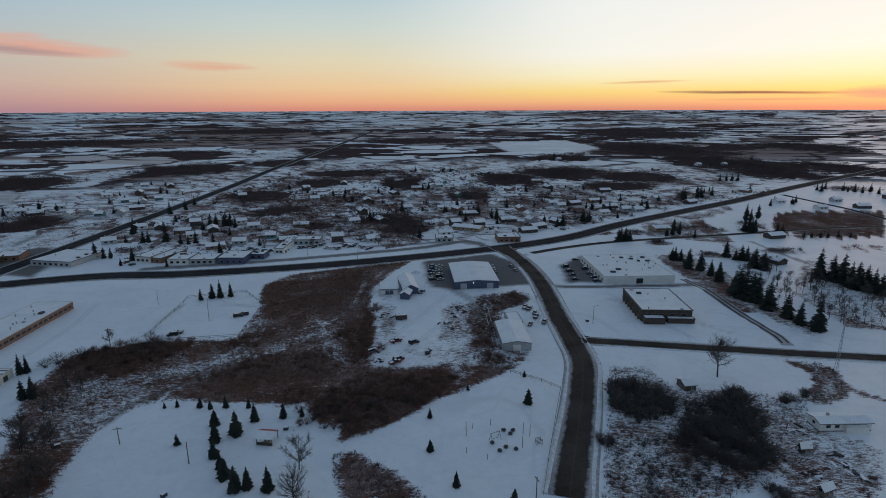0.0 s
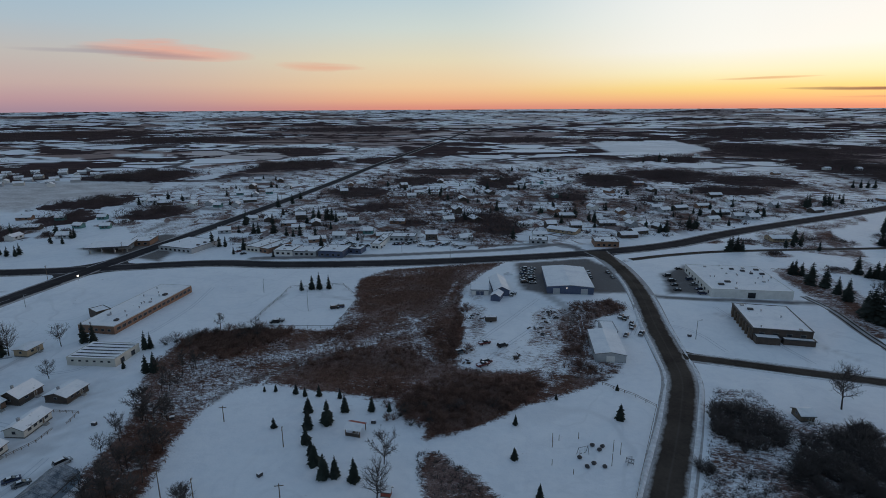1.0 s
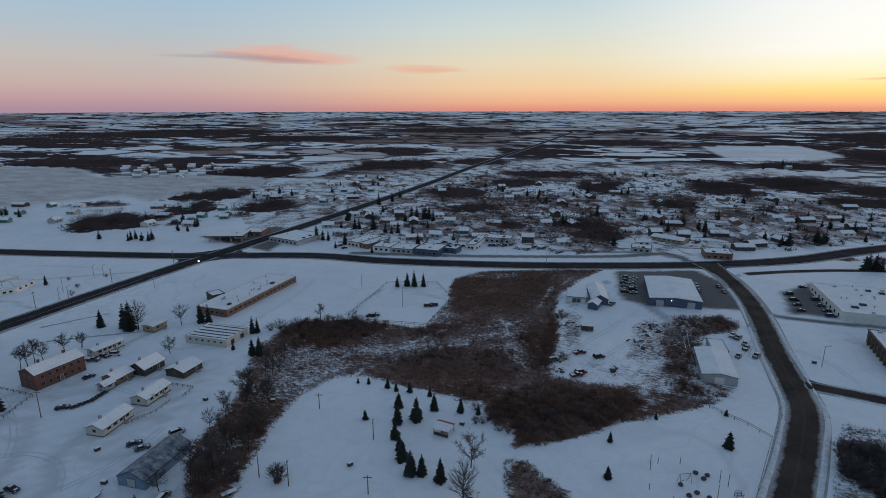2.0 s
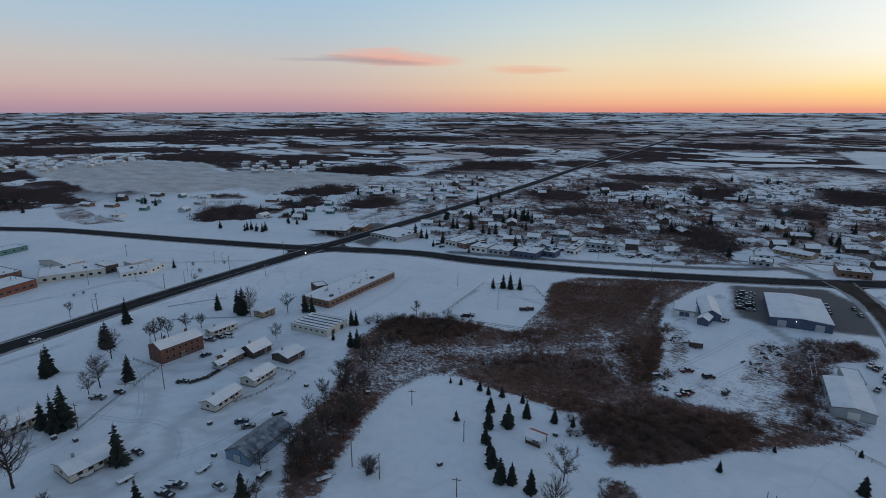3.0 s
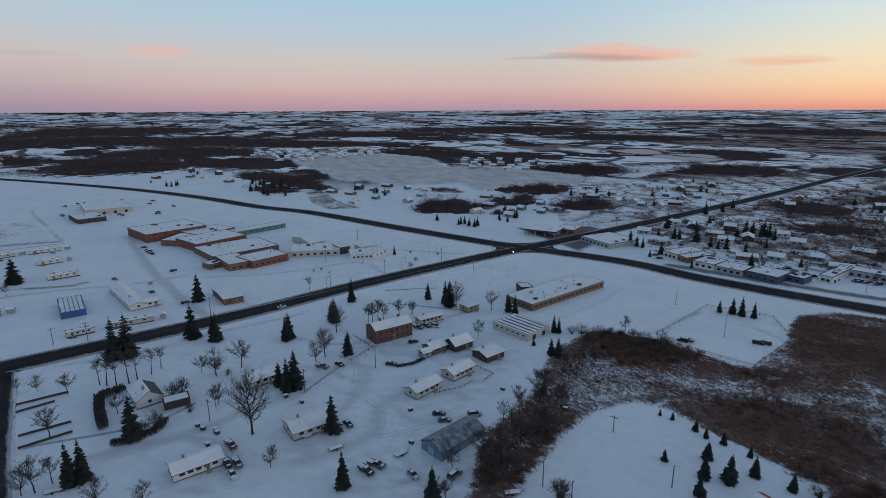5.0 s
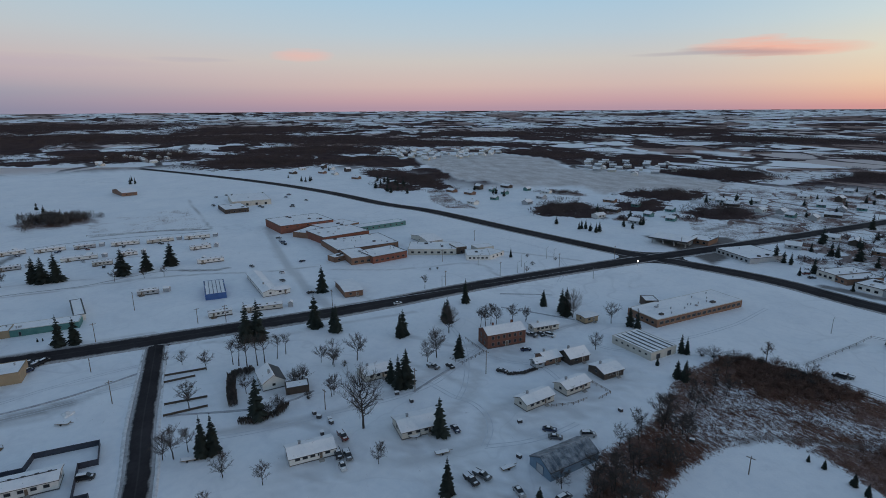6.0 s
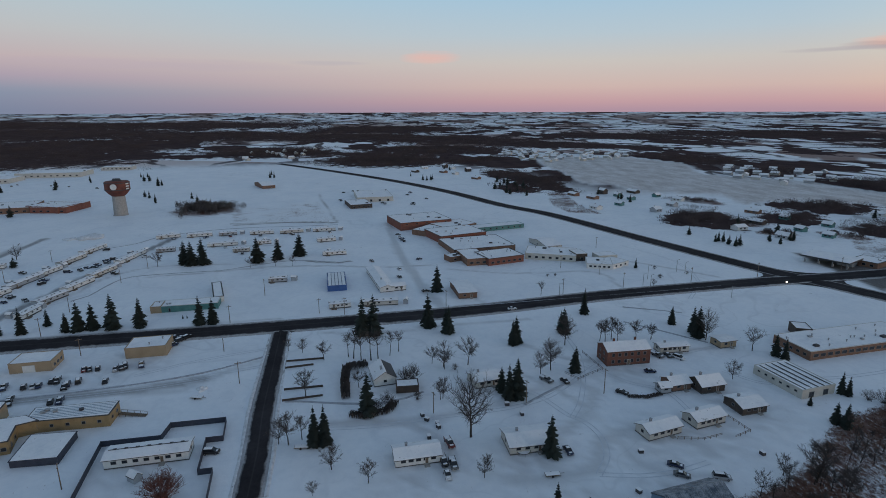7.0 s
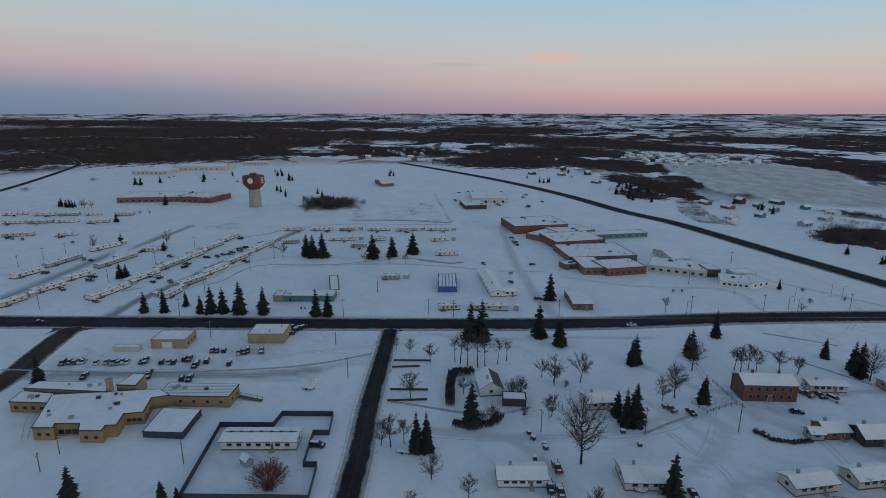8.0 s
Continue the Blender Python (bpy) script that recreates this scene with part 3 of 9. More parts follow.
    warp = N.noise(field_map.outputs[0], 0.0021, 4.0, 0.5, 0.8)
    warp2 = N.noise(field_map.outputs[0], 0.0075, 4.0, 0.5, 0.5)
    bluff = N.math("ADD", N.math("MULTIPLY", warp, 0.5), N.math("MULTIPLY", warp2, 0.5))
    # hedgerows and windbreaks between the fields
    bend = N.n("VectorMath", operation="MULTIPLY_ADD")
    bent = N.n("TexNoise")
    N.link(field_map.outputs[0], bent.inputs["Vector"])
    bent.inputs["Scale"].default_value = 0.008
    N.link(bent.outputs["Color"], bend.inputs[0])
    bend.inputs[1].default_value = (110, 110, 0)
    N.link(field_map.outputs[0], bend.inputs[2])
    rows_v = N.n("TexVoronoi", feature="DISTANCE_TO_EDGE")
    N.link(bend.outputs[0], rows_v.inputs["Vector"])
    rows_v.inputs["Scale"].default_value = 0.0052
    rowline = N.math("SUBTRACT", N.math("MULTIPLY", warp2, 0.13), rows_v.outputs["Distance"])
    rowmask = N.ramp(rowline, [(0.0, 0.0), (0.03, 0.9)])
    vor = N.n("TexVoronoi", distance="CHEBYCHEV")
    N.link(field_map.outputs[0], vor.inputs["Vector"])
    vor.inputs["Scale"].default_value = 0.0030
    tone = N.n("SeparateXYZ")
    N.link(vor.outputs["Color"], tone.inputs[0])
    fields = N.ramp(tone.outputs[0], [(0.0, (0.80, 0.82, 0.86, 1)), (0.34, (0.88, 0.90, 0.93, 1)), (0.54, (0.57, 0.48, 0.46, 1)), (0.70, (0.27, 0.175, 0.145, 1)), (0.79, (0.84, 0.85, 0.89, 1)), (0.89, (0.37, 0.275, 0.25, 1))], "CONSTANT")
    fields = N.mix(N.math("MULTIPLY", n4, 0.22), fields, snow)
    # fewer dark bluffs far off: paler ground colour in place of horizon haze
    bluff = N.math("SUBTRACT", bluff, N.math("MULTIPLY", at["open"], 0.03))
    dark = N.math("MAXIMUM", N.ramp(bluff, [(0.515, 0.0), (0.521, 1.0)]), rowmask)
    wood = N.ramp(N.math("ADD", N.math("MULTIPLY", n3, 0.5), N.math("MULTIPLY", n1, 0.5)), [(0.35, (0.050, 0.036, 0.038, 1)), (0.65, (0.110, 0.076, 0.072, 1))])
    plain = N.mix(dark, fields, wood)
    col = N.mix(at["far"], col, plain)
    floor = N.math("ADD", at["wood"], N.math("MULTIPLY", N.math("SUBTRACT", N.noise(pos, 0.05, 5.0, 0.7), 0.5), 2.4))
    col = N.mix(N.ramp(floor, [(0.52, 0.0), (0.68, 1.0)]), col, wood)
    b = N.n("BsdfPrincipled")
    N.link(col, b.inputs["Base Color"])
    white = N.n("RGBToBW")
    N.link(col, white.inputs[0])
    crust = N.ramp(white.outputs[0], [(0.40, 0.0), (0.80, 0.31)])
    N.link(crust, b.inputs["Specular IOR Level"])
    b.inputs["Roughness"].default_value = 0.55
    bp = N.n("Bump")
    bp.inputs["Strength"].default_value = 0.5
    bp.inputs["Distance"].default_value = 0.35
    N.link(N.math("ADD", N.math("MULTIPLY", n2, 0.7), N.math("MULTIPLY", n3, 0.3)), bp.inputs["Height"])
    N.link(bp.outputs[0], b.inputs["Normal"])
    N.link(b.outputs[0], N.n("OutputMaterial").inputs[0])


ground_material(bpy_ground_mat)

# fine grid over the town, rings that widen out to the horizon
GX0, GX1, GY0, GY1, STEP = -560.0, 240.0, -220.0, 460.0, 2.5


def build_ground():
    xs = np.arange(GX0, GX1 + 0.1, STEP)
    ys = np.arange(GY0, GY1 + 0.1, STEP)
    nx, ny = len(xs), len(ys)
    X, Y = np.meshgrid(xs, ys, indexing="ij")
    vx, vy = [X.ravel()], [Y.ravel()]
    idx = np.arange(nx * ny).reshape(nx, ny)
    faces = np.stack([idx[:-1, :-1], idx[1:, :-1], idx[1:, 1:], idx[:-1, 1:]], -1).reshape(-1, 4)
    loop = np.concatenate([idx[:-1, 0], idx[-1, :-1], idx[:0:-1, -1], idx[0, :0:-1]])
    bx, by = vx[0][loop], vy[0][loop]
    cx, cy = 0.0, 0.0
    ang = np.arctan2(by - cy, bx - cx)
    r0 = np.hypot(bx - cx, by - cy)
    rings, prev, count, allf = 72, loop, nx * ny, [faces]
    k = len(loop)
    for i in range(1, rings + 1):
        f = i / rings
        target = 4900.0
        r = r0 * (target / r0) ** (f ** 1.0)
        vx.append(cx + r * np.cos(ang))
        vy.append(cy + r * np.sin(ang))
        cur = np.arange(count, count + k)
        count += k
        allf.append(np.stack([prev, cur, np.roll(cur, -1), np.roll(prev, -1)], -1))
        prev = cur
    x, y = np.concatenate(vx), np.concatenate(vy)
    r = np.maximum(np.hypot(x, y), 1.0)
    z = rise(r) + wobble(x, y, 70.0, 1) * 0.12 + wobble(x, y, 17.0, 2) * 0.04
    z = z + 11.0 * np.clip((r - 3200) / 1700, 0, 1) ** 2 * np.clip(0.5 + 0.5 * (x * SUN_DIR[0] + y * SUN_DIR[1]) / r, 0, 1)
    for line, half in ALL_ROADS:
        d = near_line(x, y, line)
        z = np.where(d < half + 6, np.minimum(z, rise(r) + (-0.10 if half > 2 else 0.0) ), z)
    f = np.concatenate(allf)
    me = bpy.data.meshes.new("ground")
    me.vertices.add(len(x))
    me.vertices.foreach_set("co", np.stack([x, y, z], -1).ravel())
    me.loops.add(f.size)
    me.loops.foreach_set("vertex_index", f.ravel().astype(np.int32))
    me.polygons.add(len(f))
    me.polygons.foreach_set("loop_start", np.arange(0, f.size, 4, dtype=np.int32))
    me.polygons.foreach_set("use_smooth", np.ones(len(f), bool))
    me.update(calc_edges=True)
    me.validate()
    w6, w20 = wobble(x, y, 14.0, 3) * 2.2, wobble(x, y, 45.0, 4) * 3.0
    brush = np.zeros(len(x))
    thin = 0.96 + 0.16 * wobble(x, y, 90.0, 21) + 0.10 * wobble(x, y, 30.0, 22)
    for poly, gain in BRUSH_AREAS:
        brush = np.maximum(brush, gain * np.clip(thin, 0.76, 1.08) * np.clip((inside(x, y, poly) + w6 * 0.5 + w20 * 0.2 + 1.5) / 3.5, 0, 1))
    for line in BANKS:
        brush = np.maximum(brush, np.clip((3.2 + w6 * 0.4 - near_line(x, y, line)) / 1.5, 0, 1))
    brush *= 1 - 0.29 * np.clip((inside(x, y, PALE_BRUSH) + w20 * 0.6) / 8.0, 0, 1)
    brush *= 1 - 0.17 * np.clip((inside(x, y, PALE_UPPER) + w20 * 0.6) / 8.0, 0, 1)
    for poly, gain in ((WILLOW_BED, 0.42), (SEDGE, 0.26), (UPPER_SEDGE, 0.24), (NORTH_THICKET, 0.36), (YARD_ROW, 0.36), (ROAD_CORNER, 0.08)):
        brush += gain * np.clip((inside(x, y, poly) + w6 * 1.2 + w20 * 0.7 + 2.0) / 7.0, 0, 1)
    for line in TRAILS:
        brush *= np.clip((near_line(x, y, line) + w6 * 0.15 + 0.9) / 2.2, 0.62, 1)
    pack = np.zeros(len(x))
    for poly in (LOT, LOT_EAST, LOT_GAS):
        pack = np.maximum(pack, np.clip((inside(x, y, poly) + w6 * 0.5) / 4.0, 0, 1) * 1.0)
    for line, half, gain in TRACKS:
        pack = np.maximum(pack, gain * np.clip((half + 1.2 + w6 * 0.25 - near_line(x, y, line)) / 1.6, 0, 1))
    for cx, cy in YARDS:
        d = np.hypot(x - cx, y - cy)
        pack = np.maximum(pack, np.clip(1 - d / 20.0, 0, 1) * np.clip(0.22 + 0.3 * wobble(x, y, 9.0, 9), 0, 0.5))
    far = np.clip((inside(x, y, TOWN) + w20 * 4) / -90.0, 0, 1)
    stubble = np.clip((inside(x, y, STUBBLE) + w20 * 2) / 15.0, 0, 1) * 0.75
    far = far * (1 - np.clip(stubble * 2, 0, 1))
    wood = np.zeros(len(x))
    for cx, cy, yaw, a, b in BLUFFS + BLUFFS_B + BLUFFS_C + BLUFFS_D + BLUFFS_E + BLUFFS_F:
        c, s = math.cos(radians(yaw)), math.sin(radians(yaw))
        u, v = ((x - cx) * c + (y - cy) * s) / a, ((y - cy) * c - (x - cx) * s) / b
        wood = np.maximum(wood, np.clip(1.9 - 1.3 * np.sqrt(u * u + v * v), 0, 1))
    wood *= 1 - np.clip(stubble * 2, 0, 1)
    for cx, cy, yaw, a, b in TOWN_BLUFFS + EAST_BUSHES + WEST_BUSHES + LOW_BLUFF:
        c, s = math.cos(radians(yaw)), math.sin(radians(yaw))
        u, v = ((x - cx) * c + (y - cy) * s) / (a + 4), ((y - cy) * c - (x - cx) * s) / (b + 4)
        brush = np.maximum(brush, np.clip(1.9 - 1.25 * np.sqrt(u * u + v * v), 0, 0.95))
    mottle = np.clip((inside(x, y, TOWN_NORTH) + w20) / 20.0, 0, 1)
    brush = np.maximum(brush, mottle * np.clip(0.70 + 0.42 * wobble(x, y, 120.0, 6) + 0.28 * wobble(x, y, 38.0, 7), 0, 1.15))
    town = np.clip((inside(x, y, GARDENS) + w20) / 15.0, 0, 1)
    brush = np.maximum(brush, town * np.clip(0.60 + 0.42 * wobble(x, y, 150.0, 16) + 0.30 * wobble(x, y, 50.0, 17), 0, 1.10))
    for poly in OPEN_FIELDS:
        bare = np.clip((inside(x, y, poly) + w20 + 4.0) / 14.0, 0, 0.86)
        far, brush, wood = far * (1 - bare), brush * (1 - bare), wood * (1 - bare)
    # grows with distance and pales the plain where haze would
    haze_pale = np.clip((r - 2600) / 1600, 0, 1)
    for key, arr in (("town", town), ("open", haze_pale), ("brush", brush * 0.5), ("pack", pack), ("far", far), ("stubble", stubble), ("wood", wood)):
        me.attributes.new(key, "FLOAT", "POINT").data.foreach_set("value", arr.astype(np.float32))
    me.materials.append(bpy_ground_mat)
    ob = new("ground", me)
    return tagged(ob, "snow-covered open ground with patches of dry grass", "ground", kind="structure")


ALL_ROADS = [(smooth_line(BACK_ROAD), 2.9), (smooth_line(EAST_ROAD), 2.9), (smooth_line(HIGHWAY, 20), 8.0), (smooth_line(MAIN_STREET, 15), 6.5), (smooth_line(CURVE_ROAD), 4.5), (smooth_line(CROSS_ROAD), 3.2), (smooth_line(SIDE_STREET), 3.2), (smooth_line(WEST_STREET), 3.5), (smooth_line(FAR_ROAD, 20), 6.0)]
GARDENS = [(-380, 434), (-620, 724), (-648, 938), (-651, 1286), (-286, 1470), (120, 1313), (377, 1095), (466, 939), (625, 897), (445, 742), (319, 635), (151, 498), (65, 440), (22, 414), (-79, 391), (-210, 381)]
TOWN_BRUSH = [(-216, 622), (-134, 694), (-36, 526), (-25, 409), (-53, 389), (-71, 420), (-128, 460)]
WEST_SCRUB = [(-685, 280), (-671, 301), (-572, 274), (-512, 273), (-530, 242), (-577, 243)]
BELT_A = [(151, 386), (165, 376), (171, 327), (167, 262), (172, 243), (160, 233), (153, 251), (151, 299), (143, 344)]
BELT_B = [(204, 424), (214, 376), (200, 335), (184, 356)]
BELT_C = [(236, 368), (257, 354), (264, 315), (204, 238), (183, 245), (185, 293)]
SHOULDER = [(165, 495), (214, 529), (291, 588), (280, 554), (213, 488), (210, 409), (192, 416), (151, 435)]
YARD_EDGE = [(-9, 268), (0, 281), (9, 273), (9, 201), (-2, 193), (-9, 210)]
YARD_SIDE = [(-48, 308), (-38, 306), (-26, 234), (-27, 205), (-33, 209)]
RIGHT_LOW = [(42, 134), (56, 136), (65, 129), (66, 122), (50, 110), (34, 110)]
EAST_FIELD = [(264, 456), (305, 530), (341, 552), (429, 553), (341, 434), (309, 428), (279, 441)]
EAST_LOT = [(205, 491), (224, 496), (215, 413), (200, 418)]
DITCH = [(136, 378), (155, 375), (161, 313), (153, 265), (144, 262), (138, 306)]
YARDS = [(-158, 112), (-157, 128), (-180, 148), (-166, 149), (-201, 123), (-158, 35), (-156, 67), (-132, 74), (-121, 82), (-144, 105), (-115, 93), (-204, 30), (-201, 68), (-235, -136), (-235, -95), (-245, -71), (-199, -81), (-175, -44)]
YARD_WEEDS = [(-34, 234), (-10, 228), (9, 256), (8, 200), (5, 195), (-27, 197)]
RIGHT_YARD = [(108, 164), (120, 159), (129, 147), (111, 123), (83, 122)]
TRAILS = [smooth_line([(-106, 98), (-111, 104), (-110, 110), (-108, 118), (-111, 128), (-112, 141), (-113, 155), (-107, 169), (-101, 184), (-90, 202), (-74, 217)], 3), smooth_line([(-59, 338), (-55, 307), (-55, 269), (-62, 247), (-72, 238)], 3), smooth_line([(-121, 178), (-113, 196), (-98, 209), (-88, 232)], 3), smooth_line([(-8, 225), (-2, 210), (2, 193)], 3), smooth_line([(72, 125), (82, 133), (94, 137)], 3), smooth_line([(-737, 352), (-671, 307), (-595, 284), (-554, 261)], 5)]
PALE_BRUSH = [(-156, 172), (-144, 189), (-117, 203), (-97, 212), (-83, 207), (-99, 187), (-109, 168), (-116, 150), (-121, 135), (-134, 146)]
BANKS = [[(135, 207), (139, 201), (136, 189), (129, 182)], [(118, 178), (127, 176), (137, 180), (143, 189), (145, 202)], [(147, 201), (144, 187), (147, 180), (151, 178)]]
WEST_FIELD = [(-377, 413), (-338, 449), (-311, 496), (-293, 438), (-298, 386), (-336, 379)]
BALL_FIELD = [(-625, -95), (-636, -3), (-536, 12), (-541, -78)]
BRUSH_AREAS = [(YARD_EDGE, 0.74), (YARD_SIDE, 0.70), (SHED_ROW, 1.05), (BELT_A, 0.82), (BELT_B, 0.78), (BELT_C, 0.72), (SHOULDER, 0.80), (RIGHT_LOW, 0.72), (WEST_SCRUB, 0.8), (YARD_WEEDS, 0.5), (RIGHT_YARD, 0.86), (EAST_FIELD, 1.3), (EAST_LOT, 1.1), (DITCH, 0.98), (TOWN_BRUSH, 0.8), (BRUSH, 1.15), (YARD_BRUSH, 0.8), (RIGHT_BRUSH, 0.80), (PARK_STRIP, 1.3), (WEST_FIELD, 0.68), (BALL_FIELD, 0.44)]
FOOT = [(smooth_line([(-396, -8), (-389, 3), (-385, 16), (-388, 22)]), 0.7, 0.95), (smooth_line([(-531, -76), (-531, -57), (-532, -26), (-522, 15)]), 0.8, 0.9), (smooth_line([(-376, -103), (-379, -66), (-384, -29), (-379, 9), (-369, 41), (-368, 74)]), 0.6, 0.5), (smooth_line([(-713, -523), (-744, -544), (-809, -543), (-858, -495)], 15), 2.5, 0.9), (smooth_line([(-355, 84), (-338, 124), (-331, 173), (-300, 175)]), 0.6, 0.35), (smooth_line([(-363, 191), (-342, 215), (-306, 243)]), 0.7, 0.35), (smooth_line([(-531, -76), (-534, -31), (-524, 15)]), 0.5, 0.7), (smooth_line([(-691, -4), (-524, 15)]), 0.5, 0.6)]
FOOT += [(smooth_line([(-341, -132), (-378, -126), (-400, -103), (-396, -54)]), 0.6, 0.35), (smooth_line([(-377, -171), (-424, -143), (-452, -105), (-444, -28)]), 0.7, 0.3), (smooth_line([(-287, -15), (-285, -74), (-285, -153)]), 0.6, 0.5), (smooth_line([(-266, 5), (-260, 31), (-263, 67), (-262, 105)]), 0.6, 0.3), (smooth_line([(-238, 90), (-215, 109), (-212, 138), (-216, 175)]), 0.8, 0.3), (smooth_line([(-188, 5), (-186, 26), (-176, 41), (-161, 46)]), 1.2, 0.35), (smooth_line([(83, 282), (110, 258), (125, 237)]), 0.6, 0.3), (smooth_line([(-116, 270), (-70, 254), (-44, 233)]), 0.7, 0.3)]
FOOT += [(smooth_line([(-115, 157), (-114, 167), (-105, 181), (-96, 194), (-83, 207)]), 0.7, 0.7), (smooth_line([(-61, 251), (-53, 267), (-48, 297), (-52, 314)]), 0.6, 0.6), (smooth_line([(-288, 75), (-289, 128), (-288, 183), (-292, 233)]), 0.5, 0.6), (smooth_line([(-213, 80), (-187, 94), (-161, 97), (-146, 98)]), 0.5, 0.3), (smooth_line([(-245, -10), (-234, -30), (-221, -44), (-222, -62)]), 1.6, 0.25), (smooth_line([(-221, -157), (-224, -116), (-224, -63), (-229, -38)]), 2.4, 0.6), (smooth_line([(-186, 14), (-184, 33), (-186, 59), (-194, 81), (-198, 101), (-190, 105), (-173, 90), (-164, 75)]), 1.8, 0.25), (smooth_line([(-143, 229), (-145, 269)]), 0.6, 0.4), (smooth_line([(-336, 81), (-308, 85), (-279, 92)]), 0.6, 0.3)]
STREETS = [[(-156, 540), (-114, 448), (-107, 404)], [(-42, 507), (6, 563), (32, 609)], [(-452, 500), (-355, 503), (-300, 492)], [(-336, 394), (-355, 464), (-354, 500)], [(88, 498), (142, 561), (198, 602)], [(-149, 488), (-137, 494), (-116, 458)], [(-19, 614), (-29, 597), (-24, 669)], [(-286, 555), (-160, 585), (-40, 610), (60, 640)], [(-286, 700), (-120, 720), (60, 740)]]
TRACKS = FOOT + [(smooth_line(q), 2.6, 0.55) for q in STREETS] + [(smooth_line(PARK_LANE), 2.6, 0.75), (smooth_line(PARK_LANE_B), 2.4, 0.7), (smooth_line(LOT_LANE[:4]), 2.2, 0.95), (smooth_line(SCHOOL_LANE), 2.6, 0.32),
          (smooth_line(FRONTAGE), 3.4, 0.9), (smooth_line([(227, 417), (229, 383), (233, 351)]), 1.6, 0.7), (smooth_line([(-72, 395), (-30, 406), (-4, 414), (11, 406)]), 2.6, 0.7), (smooth_line(DIRT_LANE), 2.0, 0.3), (smooth_line(YARD_LANE), 2.5, 0.5)]
TOWN = [(-372, -468), (-679, -736), (-854, -670), (-1053, -563), (-1072, -240), (-1079, 17), (-1039, 151), (-874, 248), (-616, 314), (-618, 422), (-651, 493), (-597, 445), (-481, 534), (-441, 673), (-385, 759), (-328, 886), (-241, 1070), (-69, 956), (45, 1096), (230, 939), (372, 939), (365, 730), (562, 731), (700, 300), (500, -300), (0, -500), (-600, -700)]
STUBBLE = [(-1125, 424), (-1164, 513), (-1107, 651), (-958, 677), (-798, 597), (-689, 679), (-528, 678), (-489, 590), (-539, 510), (-525, 440), (-599, 462), (-633, 389), (-699, 381), (-737, 347), (-857, 374), (-968, 385)]
OPEN_FIELDS = [[(89, 1697), (343, 1795), (376, 1461), (253, 1247), (120, 1314)], [(-599, 798), (-602, 871), (-570, 977), (-519, 913), (-511, 772)], [(-963, 1137), (-879, 1113), (-819, 1030), (-865, 1019)], [(-559, 649), (-524, 659), (-482, 588), (-496, 573)],
               [(-1072, 939), (-1004, 1013), (-934, 951), (-1007, 872)], [(-1001, 1105), (-910, 1144), (-843, 1050), (-948, 1046)], [(380, 777), (509, 822), (468, 731), (361, 679)], [(-469, 1164), (-438, 1471), (-343, 1236), (-398, 1040)],
               [(-129, 523), (-99, 576), (-69, 545), (-86, 505)], [(-38, 432), (-19, 468), (7, 461), (0, 430), (-25, 406)], [(46, 706), (92, 756), (83, 674), (46, 634)], [(17, 477), (56, 508), (62, 478), (20, 448)], [(-60, 756), (-16, 910), (28, 812), (5, 722), (-38, 704)], [(-191, 672), (-139, 796), (-95, 733), (-146, 636)]]
build_ground()


# ---------------------------------------------------------------- roads
def road_material(name, c1, c2, snowy):
    """Worn asphalt: darker wheel tracks, grit, and snow creeping in from the edges."""
    m = bpy.data.materials.new(name)
    m.use_nodes = True
    N = Nodes(m.node_tree)
    pos = N.n("TexCoord").outputs["Object"]
    side = N.n("Attribute", attribute_name="side").outputs["Fac"]
    n1 = N.noise(pos, 0.06, 4.0)
    n2 = N.noise(pos, 0.9, 4.0, 0.65)
    asphalt = N.ramp(N.math("ADD", N.math("MULTIPLY", n1, 0.72), N.math("MULTIPLY", n2, 0.28)), [(0.35, (*c1, 1)), (0.65, (*c2, 1))])
    edge = N.math("ADD", N.math("ABSOLUTE", side), N.math("MULTIPLY", N.math("SUBTRACT", N.noise(pos, 0.25, 4.0), 0.5), 0.5))
    fac = N.ramp(edge, [(0.80, 0.0), (1.02, 0.85)])
    slush = N.ramp(n2, [(0.3, (0.25, 0.22, 0.20, 1)), (0.7, (0.58, 0.58, 0.60, 1))])
    col = N.mix(fac, asphalt, slush)
    # a faint snowy crown between the wheel tracks
    crown = N.math("MULTIPLY", N.ramp(N.math("ABSOLUTE", side), [(0.0, 1.0), (0.10, 0.0)]), N.math("MULTIPLY", n1, snowy))
    col = N.mix(crown, col, (0.34, 0.32, 0.31, 1))
    b = N.n("BsdfPrincipled")
    N.link(col, b.inputs["Base Color"])
    b.inputs["Roughness"].default_value = 0.95
    b.inputs["Specular IOR Level"].default_value = 0.05
    bp = N.n("Bump")
    bp.inputs["Strength"].default_value = 0.4
    bp.inputs["Distance"].default_value = 0.03
    N.link(n2, bp.inputs["Height"])
    N.link(bp.outputs[0], b.inputs["Normal"])
    N.link(b.outputs[0], N.n("OutputMaterial").inputs[0])
    return m


ASPHALT = road_material("dark_asphalt", (0.026, 0.024, 0.027), (0.055, 0.050, 0.054), 0.12)
GRITTED = road_material("sanded_asphalt", (0.044, 0.035, 0.030), (0.094, 0.076, 0.064), 0.12)
SHOULDER_SNOW = road_material("dirty_shoulder_snow", (0.28, 0.27, 0.27), (0.56, 0.55, 0.56), 0.0)
BANK = material("ploughed_snow", (0.55, 0.55, 0.57), (0.86, 0.88, 0.91), 0.6, 0.9, 0.1, 0.1)


